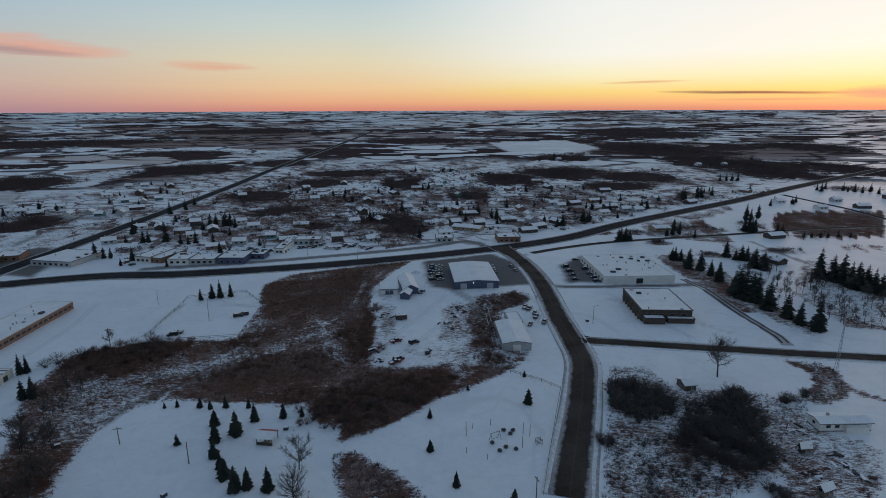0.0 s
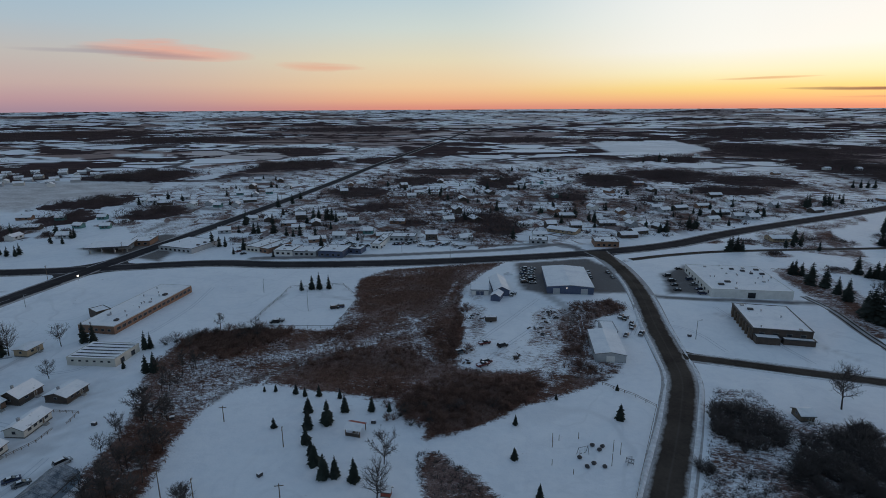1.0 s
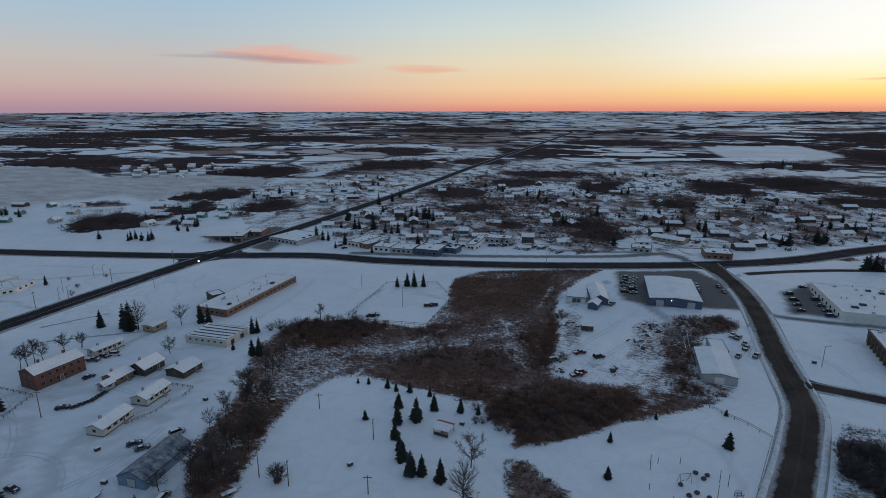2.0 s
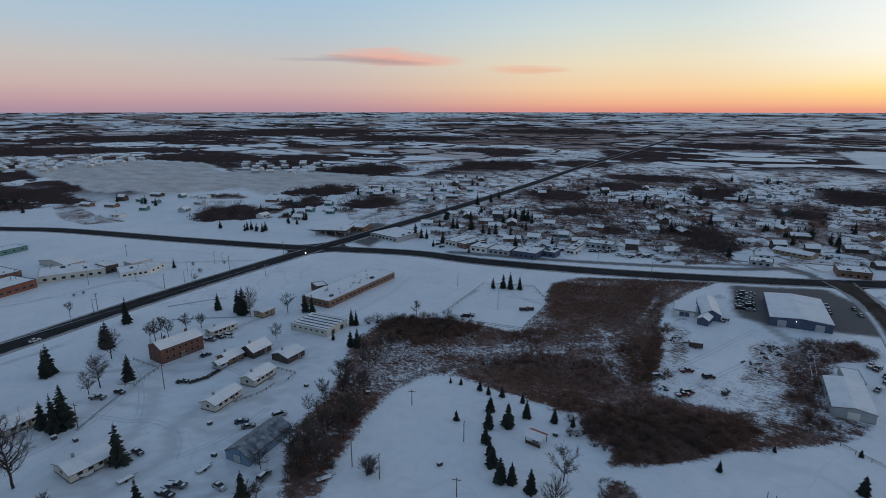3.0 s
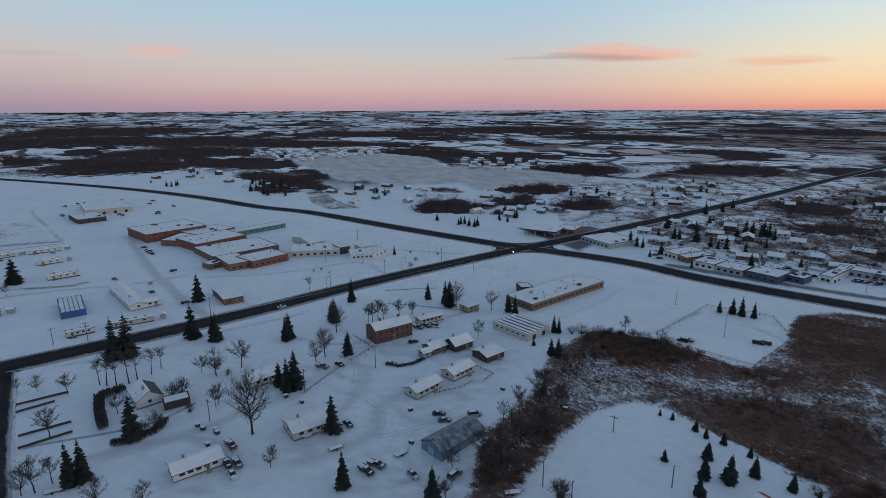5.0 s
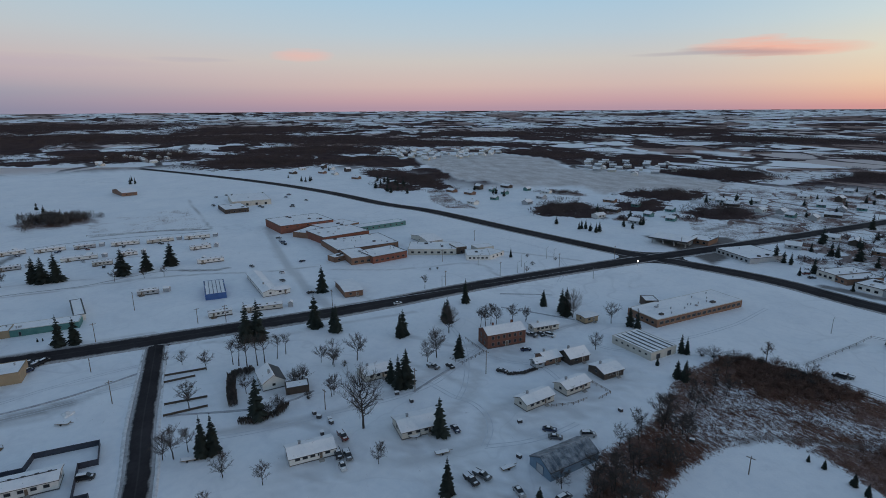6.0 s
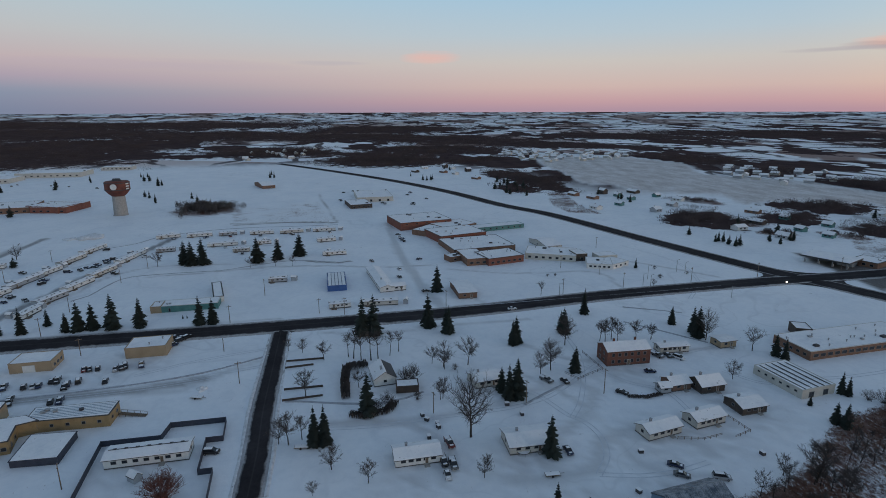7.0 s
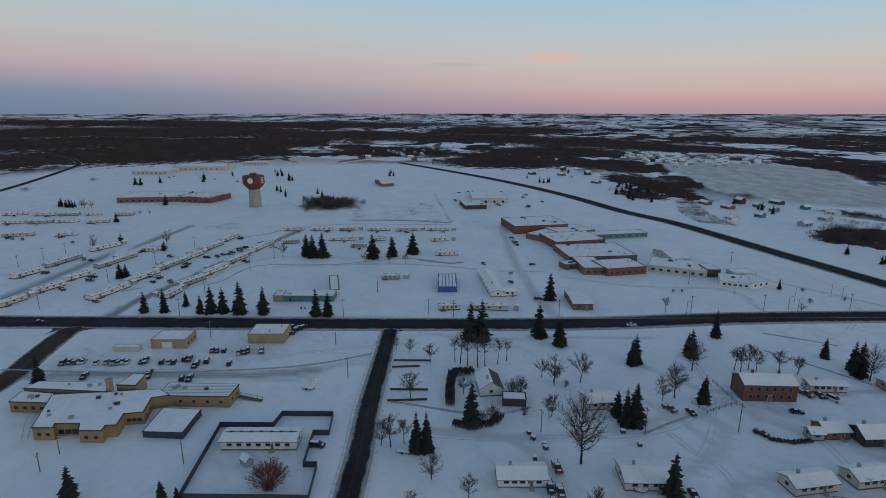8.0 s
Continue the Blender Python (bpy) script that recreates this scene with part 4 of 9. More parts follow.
def strip(name, line, half, z, mat, label, z1=None, flare=None):
    """A road of the given half width along the line, a hand above the ground, with sloped edges."""
    pts = smooth_line(line, 6.0)
    bm = bmesh.new()
    lay = bm.verts.layers.float.new("side")
    rows = []
    for i, (x, y) in enumerate(pts):
        a, b = Vector(pts[max(i - 1, 0)]), Vector(pts[min(i + 1, len(pts) - 1)])
        d = (b - a).normalized()
        n = Vector((-d.y, d.x))
        h = half * (1 + (flare(i / (len(pts) - 1)) if flare else 0))
        row = []
        for s, dz in ((-1.12, -0.25), (-1.0, 0.0), (-0.5, 0.04), (0.0, 0.07), (0.5, 0.04), (1.0, 0.0), (1.12, -0.25)):
            px, py = x + n.x * h * s, y + n.y * h * s
            v = bm.verts.new((px, py, height_at(px, py) + z + dz))
            v[lay] = s
            row.append(v)
        rows.append(row)
    for r0, r1 in zip(rows[:-1], rows[1:]):
        for k in range(6):
            bm.faces.new((r0[k + 1], r0[k], r1[k], r1[k + 1]))
    ob = finish(name, bm, mat, smooth=True)
    return tagged(ob, label, "road", kind="structure")


def bank(line, off, width, tall, t0=0.0, t1=1.0, seed=1):
    """A ridge of ploughed snow along a road's edge, uneven in height."""
    pts = smooth_line(line, 3.0)
    pts = pts[int(t0 * len(pts)):max(int(t1 * len(pts)), 3)]
    rng = random.Random(seed)
    bm = bmesh.new()
    rows = []
    for i, (x, y) in enumerate(pts):
        a, b = Vector(pts[max(i - 1, 0)]), Vector(pts[min(i + 1, len(pts) - 1)])
        d = (b - a).normalized()
        n = Vector((-d.y, d.x))
        h = tall * (0.62 + 0.26 * math.sin(i * 0.21 + seed) + rng.uniform(-0.12, 0.12))
        o = off + 0.28 * math.sin(i * 0.13 + seed * 2) + rng.uniform(-0.06, 0.06)
        rows.append([bm.verts.new((x + n.x * (o + width * s), y + n.y * (o + width * s), -0.15 + h * q)) for s, q in ((-0.5, 0), (-0.2, 0.8), (0.1, 1.0), (0.5, 0))])
    for r0, r1 in zip(rows[:-1], rows[1:]):
        for k in range(3):
            bm.faces.new((r0[k + 1], r0[k], r1[k], r1[k + 1]))
    ob = finish("snow_bank", bm, BANK, smooth=True)
    return tagged(ob, "low ridge of ploughed snow along a road edge", "snow bank", kind="structure")


strip("shoulder_curve", CURVE_ROAD, 7.0, 0.03, SHOULDER_SNOW, "dirty ploughed snow along the curving road")
strip("shoulder_cross", CROSS_ROAD, 4.5, 0.02, SHOULDER_SNOW, "dirty ploughed snow along a narrow road")
strip("shoulder_side", SIDE_STREET, 4.7, 0.02, SHOULDER_SNOW, "dirty ploughed snow along a side street")
strip("shoulder_main", MAIN_STREET, 8.0, 0.04, SHOULDER_SNOW, "dirty ploughed snow along the main street")
strip("shoulder_highway", HIGHWAY, 8.6, 0.01, SHOULDER_SNOW, "dirty ploughed snow along the highway")
strip("road_highway", HIGHWAY, 7.6, 0.06, ASPHALT, "dark two-lane highway cleared of snow")
strip("road_main", MAIN_STREET, 6.8, 0.10, ASPHALT, "straight dark asphalt street edged with snow")
strip("road_curve", CURVE_ROAD, 4.7, 0.14, GRITTED, "curving sanded asphalt road edged with snow", flare=lambda t: 0.9 * max(0, 1 - t * 10))
strip("road_cross", CROSS_ROAD, 3.3, 0.05, GRITTED, "narrow sanded road between snow fields")
strip("road_side", SIDE_STREET, 3.4, 0.05, ASPHALT, "narrow dark side street edged with snow")
strip("road_far", FAR_ROAD, 5.0, 0.1, ASPHALT, "far winding road at the edge of the woods")
strip("road_back", BACK_ROAD, 2.8, 0.05, GRITTED, "narrow back road behind the stores")
strip("road_east", EAST_ROAD, 3.0, 0.05, ASPHALT, "narrow road leaving the highway")
strip("road_west", WEST_STREET, 5.4, 0.05, GRITTED, "narrow road joining the main street")


def ruts(name, line, gauge, half, label):
    """A lane worn through the snow by wheels: two dark ruts on one bed."""
    pts = smooth_line(line, 4.0)
    for side in (-gauge, gauge):
        off = []
        for i, (x, y) in enumerate(pts):
            d = (Vector(pts[min(i + 1, len(pts) - 1)]) - Vector(pts[max(i - 1, 0)])).normalized()
            off.append((x - d.y * side, y + d.x * side))
        strip(name, off, half, 0.06, GRITTED, label)


strip("lane_bed", [(136, 319), (141, 298), (142, 266), (144, 244), (145, 234), (144, 224)], 2.6, 0.02, SHOULDER_SNOW, "pale trodden snow of a narrow lane")
ruts("lane_rut", [(136, 319), (141, 298), (142, 266), (144, 244), (145, 234), (144, 226)], 1.3, 0.5, "dark wheel rut of a narrow lane")
for line, off, wd, tall, t0, t1 in ((CURVE_ROAD, 6.2, 2.2, 0.7, 0.35, 1.0), (CURVE_ROAD, -6.2, 2.2, 0.7, 0.2, 1.0), (SIDE_STREET, 4.6, 1.6, 0.6, 0.05, 1), (SIDE_STREET, -4.6, 1.6, 0.6, 0.05, 1),
                                 (CROSS_ROAD, 4.4, 1.6, 0.5, 0.1, 1), (CROSS_ROAD, -4.4, 1.6, 0.5, 0.1, 1)):
    bank(line, off, wd, tall, t0, t1, int(off * 10))


# ---------------------------------------------------------------- buildings
def at(ob, parent, x, y, ang, z=0.0):
    """Set a part at a place of the world, square to the building's block."""
    ob.matrix_basis = pose(x - parent.location.x, y - parent.location.y, z, 0, 0, ang)
    return ob


PANES = {}


def pane(parent, name, w, h, x, y, z, ang, block, frame_mat=None, glass=None):
    """A window or door of its own: a frame standing proud of the wall with a recessed pane. x, y: place on the block; ang: the way it faces."""
    key = (name, round(w, 2), round(h, 2), frame_mat or WINDOW_FRAME, glass or GLASS)
    if key not in PANES:
        bm = bmesh.new()
        t = 0.09
        for a in ((-w / 2, -0.08, 0, w / 2, 0.05, t), (-w / 2, -0.08, h - t, w / 2, 0.05, h), (-w / 2, -0.08, t, -w / 2 + t, 0.05, h - t), (w / 2 - t, -0.08, t, w / 2, 0.05, h - t)):
            box(bm, *a, 0)
        box(bm, -w / 2 + t, -0.03, t, w / 2 - t, 0.05, h - t, 1)
        me = bpy.data.meshes.new(name)
        bm.to_mesh(me)
        bm.free()
        me.materials.append(frame_mat or WINDOW_FRAME)
        me.materials.append(glass or GLASS)
        PANES[key] = me
    ob = new(name, PANES[key])
    ob.parent = parent
    bx, by, bang = block
    m = pose(bx - parent.location.x, by - parent.location.y, 0, 0, 0, bang) @ pose(x, y, z, 0, 0, ang)
    ob.matrix_basis = m
    return ob


def window_row(parent, block, w, d, face, n, ww, wh, z, margin=1.2, mat=None, name="window"):
    """n windows evenly along one face of a block: f(ront), b(ack), l(eft), r(ight)."""
    length = w if face in "fb" else d
    for i in range(n):
        s = -length / 2 + margin + (length - 2 * margin) * ((i + 0.5) / n)
        x, y, a = {"f": (s, -d / 2 - 0.01, 0), "b": (-s, d / 2 + 0.01, 180), "l": (-w / 2 - 0.01, -s, -90), "r": (w / 2 + 0.01, s, 90)}[face]
        pane(parent, name, ww, wh, x, y, z, a, block, mat)


def flat_block(parent, R, h, wall, parapet=0.45, trim=None, units=0, seed=1, z0=-0.3, seams=0, snow=None):
    """Walls with a parapet, a fascia band, a snow-filled flat roof and rooftop units."""
    cx, cy, ang, w, d = R
    bm = bmesh.new()
    t = 0.35
    box(bm, -w / 2, -d / 2, z0, w / 2, -d / 2 + t, h)
    box(bm, -w / 2, d / 2 - t, z0, w / 2, d / 2, h)
    box(bm, -w / 2, -d / 2 + t, z0, -w / 2 + t, d / 2 - t, h)
    box(bm, w / 2 - t, -d / 2 + t, z0, w / 2, d / 2 - t, h)
    at(part("wall", bm, wall, parent), parent, cx, cy, ang)
    bm = bmesh.new()
    e = 0.3 if trim is TRIM_DARK else 0.08
    for a in ((-w / 2 - e, -d / 2 - e, w / 2 + e, -d / 2 + t), (-w / 2 - e, d / 2 - t, w / 2 + e, d / 2 + e), (-w / 2 - e, -d / 2 + t, -w / 2 + t, d / 2 - t), (w / 2 - t, -d / 2 + t, w / 2 + e, d / 2 - t)):
        box(bm, a[0], a[1], h + 0.003, a[2], a[3], h + 0.2)
    at(part("fascia", bm, trim or wall, parent), parent, cx, cy, ang)
    nx, ny = max(2, int(w / 2.5)), max(2, int(d / 2.5))
    bm = bmesh.new()
    rng = random.Random(seed * 7 + int(w * 10))
    vs = [[bm.verts.new((-w / 2 + t + (w - 2 * t) * i / nx, -d / 2 + t + (d - 2 * t) * j / ny, h - 0.1 + rng.uniform(0.0, 0.14) + (0.16 if i in (0, nx) or j in (0, ny) else 0.0))) for j in range(ny + 1)] for i in range(nx + 1)]
    for i in range(nx):
        for j in range(ny):
            bm.faces.new((vs[i][j], vs[i + 1][j], vs[i + 1][j + 1], vs[i][j + 1]))
    at(part("roof", bm, snow or SNOW, parent, "snow-covered flat roof", smooth=True), parent, cx, cy, ang)
    for i in range(seams):
        y = -d / 2 + t + (d - 2 * t) * (i + 0.5) / seams
        at(part("roof_seam", boxes((-w / 2 + t, y - 0.3, h, w / 2 - t, y + 0.3, h + 0.16)), TRIM_DARK, parent), parent, cx, cy, ang)
    for i in range(units):
        ux, uy = rng.uniform(-w / 2 + 1.5, w / 2 - 1.5), rng.uniform(-d / 2 + 1.5, d / 2 - 1.5)
        k = rng.choice((0, 0, 1, 2))
        if k == 0:
            bm = cone(cone(bmesh.new(), 0, 0, 0, 0.8, 0.24, 0.24, 8), 0, 0, 0.8, 1.05, 0.45, 0.15, 8)
            ob = part("vent", bm, METAL, parent)
        elif k == 1:
            s = rng.uniform(0.8, 1.5)
            ob = part("air_unit", boxes((-s, -s * 0.7, 0.0, s, s * 0.7, 0.8), (-s * 0.8, -s * 0.5, 0.8, s * 0.8, s * 0.5, 0.9)), TRIM_DARK, parent)
        else:
            s = rng.uniform(0.45, 0.9)
            ob = part("roof_hatch", boxes((-s, -s, 0, s, s, 0.5), (-s - 0.06, -s - 0.06, 0.5, s + 0.06, s + 0.06, 0.56)), METAL, parent)
        c, sn = math.cos(radians(ang)), math.sin(radians(ang))
        at(ob, parent, cx + ux * c - uy * sn, cy + ux * sn + uy * c, ang, h - 0.05)
    return (cx, cy, ang), w, d


def gable_block(parent, R, eave, ridge, wall, over=0.45, roof_mat=None, along="x", chimney=0, base=True, fascia=None, thawed=False):
    """A house body with a pitched roof: thick snow over a dark deck with overhanging eaves."""
    cx, cy, ang, w, d = R
    if along == "y":
        ang, w, d = ang + 90, d, w
    ww, dd = w - 2 * over, d - 2 * over
    bm = bmesh.new()
    z0 = 0.35 if base else -0.3
    lo = [bm.verts.new(p) for p in ((-ww / 2, -dd / 2, z0), (ww / 2, -dd / 2, z0), (ww / 2, dd / 2, z0), (-ww / 2, dd / 2, z0))]
    hi = [bm.verts.new(p) for p in ((-ww / 2, -dd / 2, eave), (ww / 2, -dd / 2, eave), (ww / 2, dd / 2, eave), (-ww / 2, dd / 2, eave))]
    rl = [bm.verts.new((-ww / 2, 0, ridge - 0.08)), bm.verts.new((ww / 2, 0, ridge - 0.08))]
    for f in ((lo[0], lo[1], hi[1], hi[0]), (lo[2], lo[3], hi[3], hi[2]), (lo[1], lo[2], hi[2], rl[1], hi[1]), (lo[3], lo[0], hi[0], rl[0], hi[3])):
        bm.faces.new(f)
    at(part("wall", bm, wall, parent), parent, cx, cy, ang)
    # the foundation's dark colour stands in for shadow under the walls
    if base:
        at(part("foundation", boxes((-ww / 2 - 0.04, -dd / 2 - 0.04, -0.4, ww / 2 + 0.04, dd / 2 + 0.04, 0.347)), BASE_SHADE, parent), parent, cx, cy, ang)
    k = (ridge - eave) / (d / 2 - over)
    ze = eave - k * over
    for name, t0, t1, mat, grow in (("roof_deck", -0.02, 0.14, fascia or TRIM_DARK, 0.0), ("roof", 0.143, 0.36, roof_mat or SNOW, -0.06)):
        bm = bmesh.new()
        hw, hd = w / 2 + grow, d / 2 + grow
        zz = ze - k * grow
        n = max(2, int(w / 2.0))
        rng = random.Random(int(w * 100 + d * 10))
        rows = []
        # where one slope has shed its snow, the cover ends just past the ridge
        y0, z0 = (-0.5, ridge - k * 0.5) if thawed and name == "roof" else (-hd, zz)
        for i in range(n + 1):
            x = -hw + 2 * hw * i / n
            sag = rng.uniform(-0.07, 0.03) if name == "roof" and 0 < i < n else 0.0
            rows.append([bm.verts.new(p) for p in ((x, y0, z0 + t0), (x, y0, z0 + t1 + sag), (x, 0, ridge + t1 + sag * 0.5), (x, hd, zz + t1 + sag), (x, hd, zz + t0), (x, 0, ridge + t0))])
        for r0, r1 in zip(rows[:-1], rows[1:]):
            for j in range(6):
                bm.faces.new((r0[j], r1[j], r1[(j + 1) % 6], r0[(j + 1) % 6]))
        bm.faces.new((rows[0][0], rows[0][1], rows[0][2], rows[0][5]))
        bm.faces.new((rows[0][5], rows[0][2], rows[0][3], rows[0][4]))
        bm.faces.new((rows[-1][2], rows[-1][1], rows[-1][0], rows[-1][5]))
        bm.faces.new((rows[-1][3], rows[-1][2], rows[-1][5], rows[-1][4]))
        bmesh.ops.recalc_face_normals(bm, faces=bm.faces)
        at(part(name, bm, mat, parent, "snow-covered pitched roof" if name == "roof" and (roof_mat or SNOW) is SNOW else ""), parent, cx, cy, ang)
    c, sn = math.cos(radians(ang)), math.sin(radians(ang))
    for i in range(chimney):
        ux = ww * (-0.22 + 0.5 * i)
        uy = dd * 0.12
        at(part("chimney", boxes((-0.35, -0.35, 0, 0.35, 0.35, 1.3), (-0.43, -0.43, 1.3, 0.43, 0.43, 1.42), bevel=0.02), BRICK if chimney > 1 else METAL, parent), parent, cx + ux * c - uy * sn, cy + ux * sn + uy * c, ang, ridge - 0.35)
    return (cx, cy, ang), ww, dd


def bungalow(name, label, R, eave, ridge, wall, n=3, roof_mat=None, along="x", chimney=1, door=True, back=2, group="", category="house", thawed=False):
    e = thing(name, R[0], R[1], 0, label, category, group)
    blk, w, d = gable_block(e, R, eave, ridge, wall, roof_mat=roof_mat, along=along, chimney=chimney, thawed=thawed)
    tall = 1.05 if eave < 4 else 1.4
    for storey in range(1 if eave < 4.5 else 2):
        z = 1.35 + storey * 2.8
        window_row(e, blk, w, d, "f", n, 1.5, tall, z)
        window_row(e, blk, w, d, "b", back, 1.4, tall, z)
        window_row(e, blk, w, d, "r", 1, 1.2, tall, z)
        window_row(e, blk, w, d, "l", 1, 1.2, tall, z)
    if door:
        pane(e, "door", 1.0, 2.05, w * 0.18, -d / 2 - 0.02, 0.35, 0, blk, TRIM_LIGHT, WOOD)
        c, sn = math.cos(radians(blk[2])), math.sin(radians(blk[2]))
        ux, uy = w * 0.18, -d / 2 - 0.75
        at(part("step", boxes((-0.8, -0.4, -0.2, 0.8, 0.72, 0.28), (-0.8, -0.8, -0.2, 0.8, -0.4, 0.1)), CONCRETE, e), e, blk[0] + ux * c - uy * sn, blk[1] + ux * sn + uy * c, blk[2])
    return e


def grown(outline, e):
    """An outline, counter-clockwise, moved outwards by e with square corners."""
    out = []
    for i in range(len(outline)):
        a, b, c = Vector(outline[i - 1]), Vector(outline[i]), Vector(outline[(i + 1) % len(outline)])
        n1, n2 = (b - a).normalized(), (c - b).normalized()
        n1, n2 = Vector((n1.y, -n1.x)), Vector((n2.y, -n2.x))
        m = n1 + n2
        out.append(tuple(b + m * (e / max(m.dot(n1), 0.3))))
    return out


def outline_block(parent, outline, h, wall, trim, units=0, seed=1, windows=()):
    """A flat-roofed block over any outline; windows: (edge, n, w, h, z)."""
    area = sum(a[0] * b[1] - b[0] * a[1] for a, b in zip(outline, outline[1:] + outline[:1]))
    if area < 0:
        outline = outline[::-1]
    px, py = parent.location.x, parent.location.y
    o = [(x - px, y - py) for x, y in outline]
    part("wall", prism(bmesh.new(), o, -0.3, h), wall, parent)
    part("fascia", prism(bmesh.new(), grown(o, 0.18), h + 0.004, h + 0.22), trim, parent)
    part("roof", prism(bmesh.new(), grown(o, -0.2), h + 0.19, h + 0.30), SNOW, parent, "snow-covered flat roof")
    rng = random.Random(seed)
    for x, y in scatter(o, units, np.random.RandomState(seed), 2.0) if units else ():
        s = rng.uniform(0.3, 0.8)
        ob = part("roof_hatch", boxes((-s, -s, 0, s, s, 0.5), (-s - 0.06, -s - 0.06, 0.5, s + 0.06, s + 0.06, 0.56)), rng.choice((METAL, TRIM_DARK)), parent)
        ob.matrix_basis = pose(x, y, h + 0.28, 0, 0, 20)
    for edge, n, ww, wh, z in windows:
        a, b = Vector(outline[edge]), Vector(outline[(edge + 1) % len(outline)])
        m = (a + b) / 2
        window_row(parent, (m.x, m.y, math.degrees(math.atan2(b.y - a.y, b.x - a.x))), (b - a).length, 0.0, "f", n, ww, wh, z, 0.6)


def block_building(name, label, blocks, category="building"):
    """blocks: (R, height, wall, options, windows); windows: (face, n, w, h, z)."""
    R0 = blocks[0][0]
    e = thing(name, R0[0], R0[1], 0, label, category)
    for i, (R, h, wall, opt, wins) in enumerate(blocks):
        blk, w, d = flat_block(e, R, h, wall, seed=i + 3, **opt)
        for f, n, ww, wh, z in wins:
            window_row(e, blk, w, d, f, n, ww, wh, z, 1.0)
    return e


def road_corners(name, line1, w1, line2, w2, radius, label, mat, only=None):
    """Rounded corners where two roads meet."""
    a, b = smooth_line(line1, 3.0), smooth_line(line2, 3.0)
    i, j = min(((i, j) for i in range(1, len(a) - 1) for j in range(len(b))), key=lambda q: (a[q[0]][0] - b[q[1]][0]) ** 2 + (a[q[0]][1] - b[q[1]][1]) ** 2)
    P = Vector(a[i])
    d1 = (Vector(a[i + 1]) - Vector(a[i - 1])).normalized()
    d2 = (Vector(b[min(j + 3, len(b) - 1)]) - Vector(b[max(j - 3, 0)])).normalized()
    sn = abs(d1.x * d2.y - d1.y * d2.x)
    bm = bmesh.new()
    for s1 in (-1, 1):
        for s2 in (-1, 1) if only is None else (only,):
            K = P + d1 * s1 * ((w2 - 0.5) / sn) + d2 * s2 * ((w1 - 0.5) / sn)
            A, B = K + d1 * s1 * radius, K + d2 * s2 * radius
            arc = [A * (1 - t) ** 2 + K * 2 * t * (1 - t) + B * t * t for t in (0, 0.2, 0.4, 0.6, 0.8, 1)]
            f = bm.faces.new([bm.verts.new((v.x, v.y, 0.045)) for v in [K] + arc])
            f.normal_update()
            if f.normal.z < 0:
                f.normal_flip()
    return tagged(finish(name, bm, mat), label, "road", kind="structure")


road_corners("road_crossing_1", HIGHWAY, 7.6, MAIN_STREET, 6.8, 22, "dark asphalt corners of the main crossroads", ASPHALT)
road_corners("road_crossing_2", HIGHWAY, 7.6, CURVE_ROAD, 4.7, 14, "dark asphalt corners of a road junction", ASPHALT, 1)
road_corners("road_crossing_3", MAIN_STREET, 6.8, SIDE_STREET, 3.4, 7, "dark asphalt corners of a side street", ASPHALT, 1)
road_corners("road_crossing_4", MAIN_STREET, 6.8, WEST_STREET, 5.4, 12, "sanded asphalt corners of a side road", GRITTED, 1)
road_corners("road_crossing_5", CURVE_ROAD, 4.7, CROSS_ROAD, 3.3, 9, "sanded asphalt corners of a side road", GRITTED, 1)

# ---- along the curving road
SHOP = (9.2, 318.8, 6, 26.0, 40.1)
e = thing("roadside_shop", SHOP[0], SHOP[1], 0, "dark blue metal shop with a snowy low-pitched roof", "shop")
blk, w, d = gable_block(e, SHOP, 4.2, 5.2, BLUE_WALL, over=0.3, along="y", base=False, fascia=TRIM_LIGHT)
for k in (-0.3, 0.3):
    pane(e, "overhead_door", 3.6, 3.2, -w / 2 - 0.02, k * d, 0.0, -90, blk, TRIM_LIGHT, GREY_WALL)
window_row(e, blk, w, d, "b", 4, 1.4, 1.0, 1.4)
window_row(e, blk, w, d, "r", 3, 1.6, 1.2, 1.2)
lamp_mat = bpy.data.materials.new("lit_lamp")
lamp_mat.use_nodes = True
LN = Nodes(lamp_mat.node_tree)
em = LN.n("Emission")
em.inputs[0].default_value, em.inputs[1].default_value = (1.0, 0.9, 0.75, 1), 4.0
LN.link(em.outputs[0], LN.n("OutputMaterial").inputs[0])
lamp = part("wall_lamp", boxes((-0.25, -0.12, 0, 0.25, 0.12, 0.3)), lamp_mat, e, "small lit wall lamp")
lamp.matrix_basis = pose(0, 0, 0, 0, 0, blk[2]) @ pose(-w / 2 - 0.14, d * 0.08, 3.4)

HALL = (105.5, 334.3, 4, 42.1, 48.5)
block_building("flat_hall", "long white flat-roofed store with many roof vents", [
    (HALL, 4.6, WHITE_WALL, dict(units=26, trim=TRIM_LIGHT), [("f", 1, 4.0, 3.2, 0.1), ("l", 8, 1.8, 1.6, 1.0)])], "store")
ARENA = (101.5, 267.4, -1, 24.2, 32.6)
e = block_building("dark_hall", "dark timber hall with a wide snow-covered flat roof", [
    (ARENA, 5.6, DARK_WALL, dict(units=6, trim=TRIM_DARK), [("l", 9, 1.6, 2.6, 1.2), ("f", 4, 2.2, 1.4, 2.6)])], "hall")
c, sn = math.cos(radians(ARENA[2])), math.sin(radians(ARENA[2]))
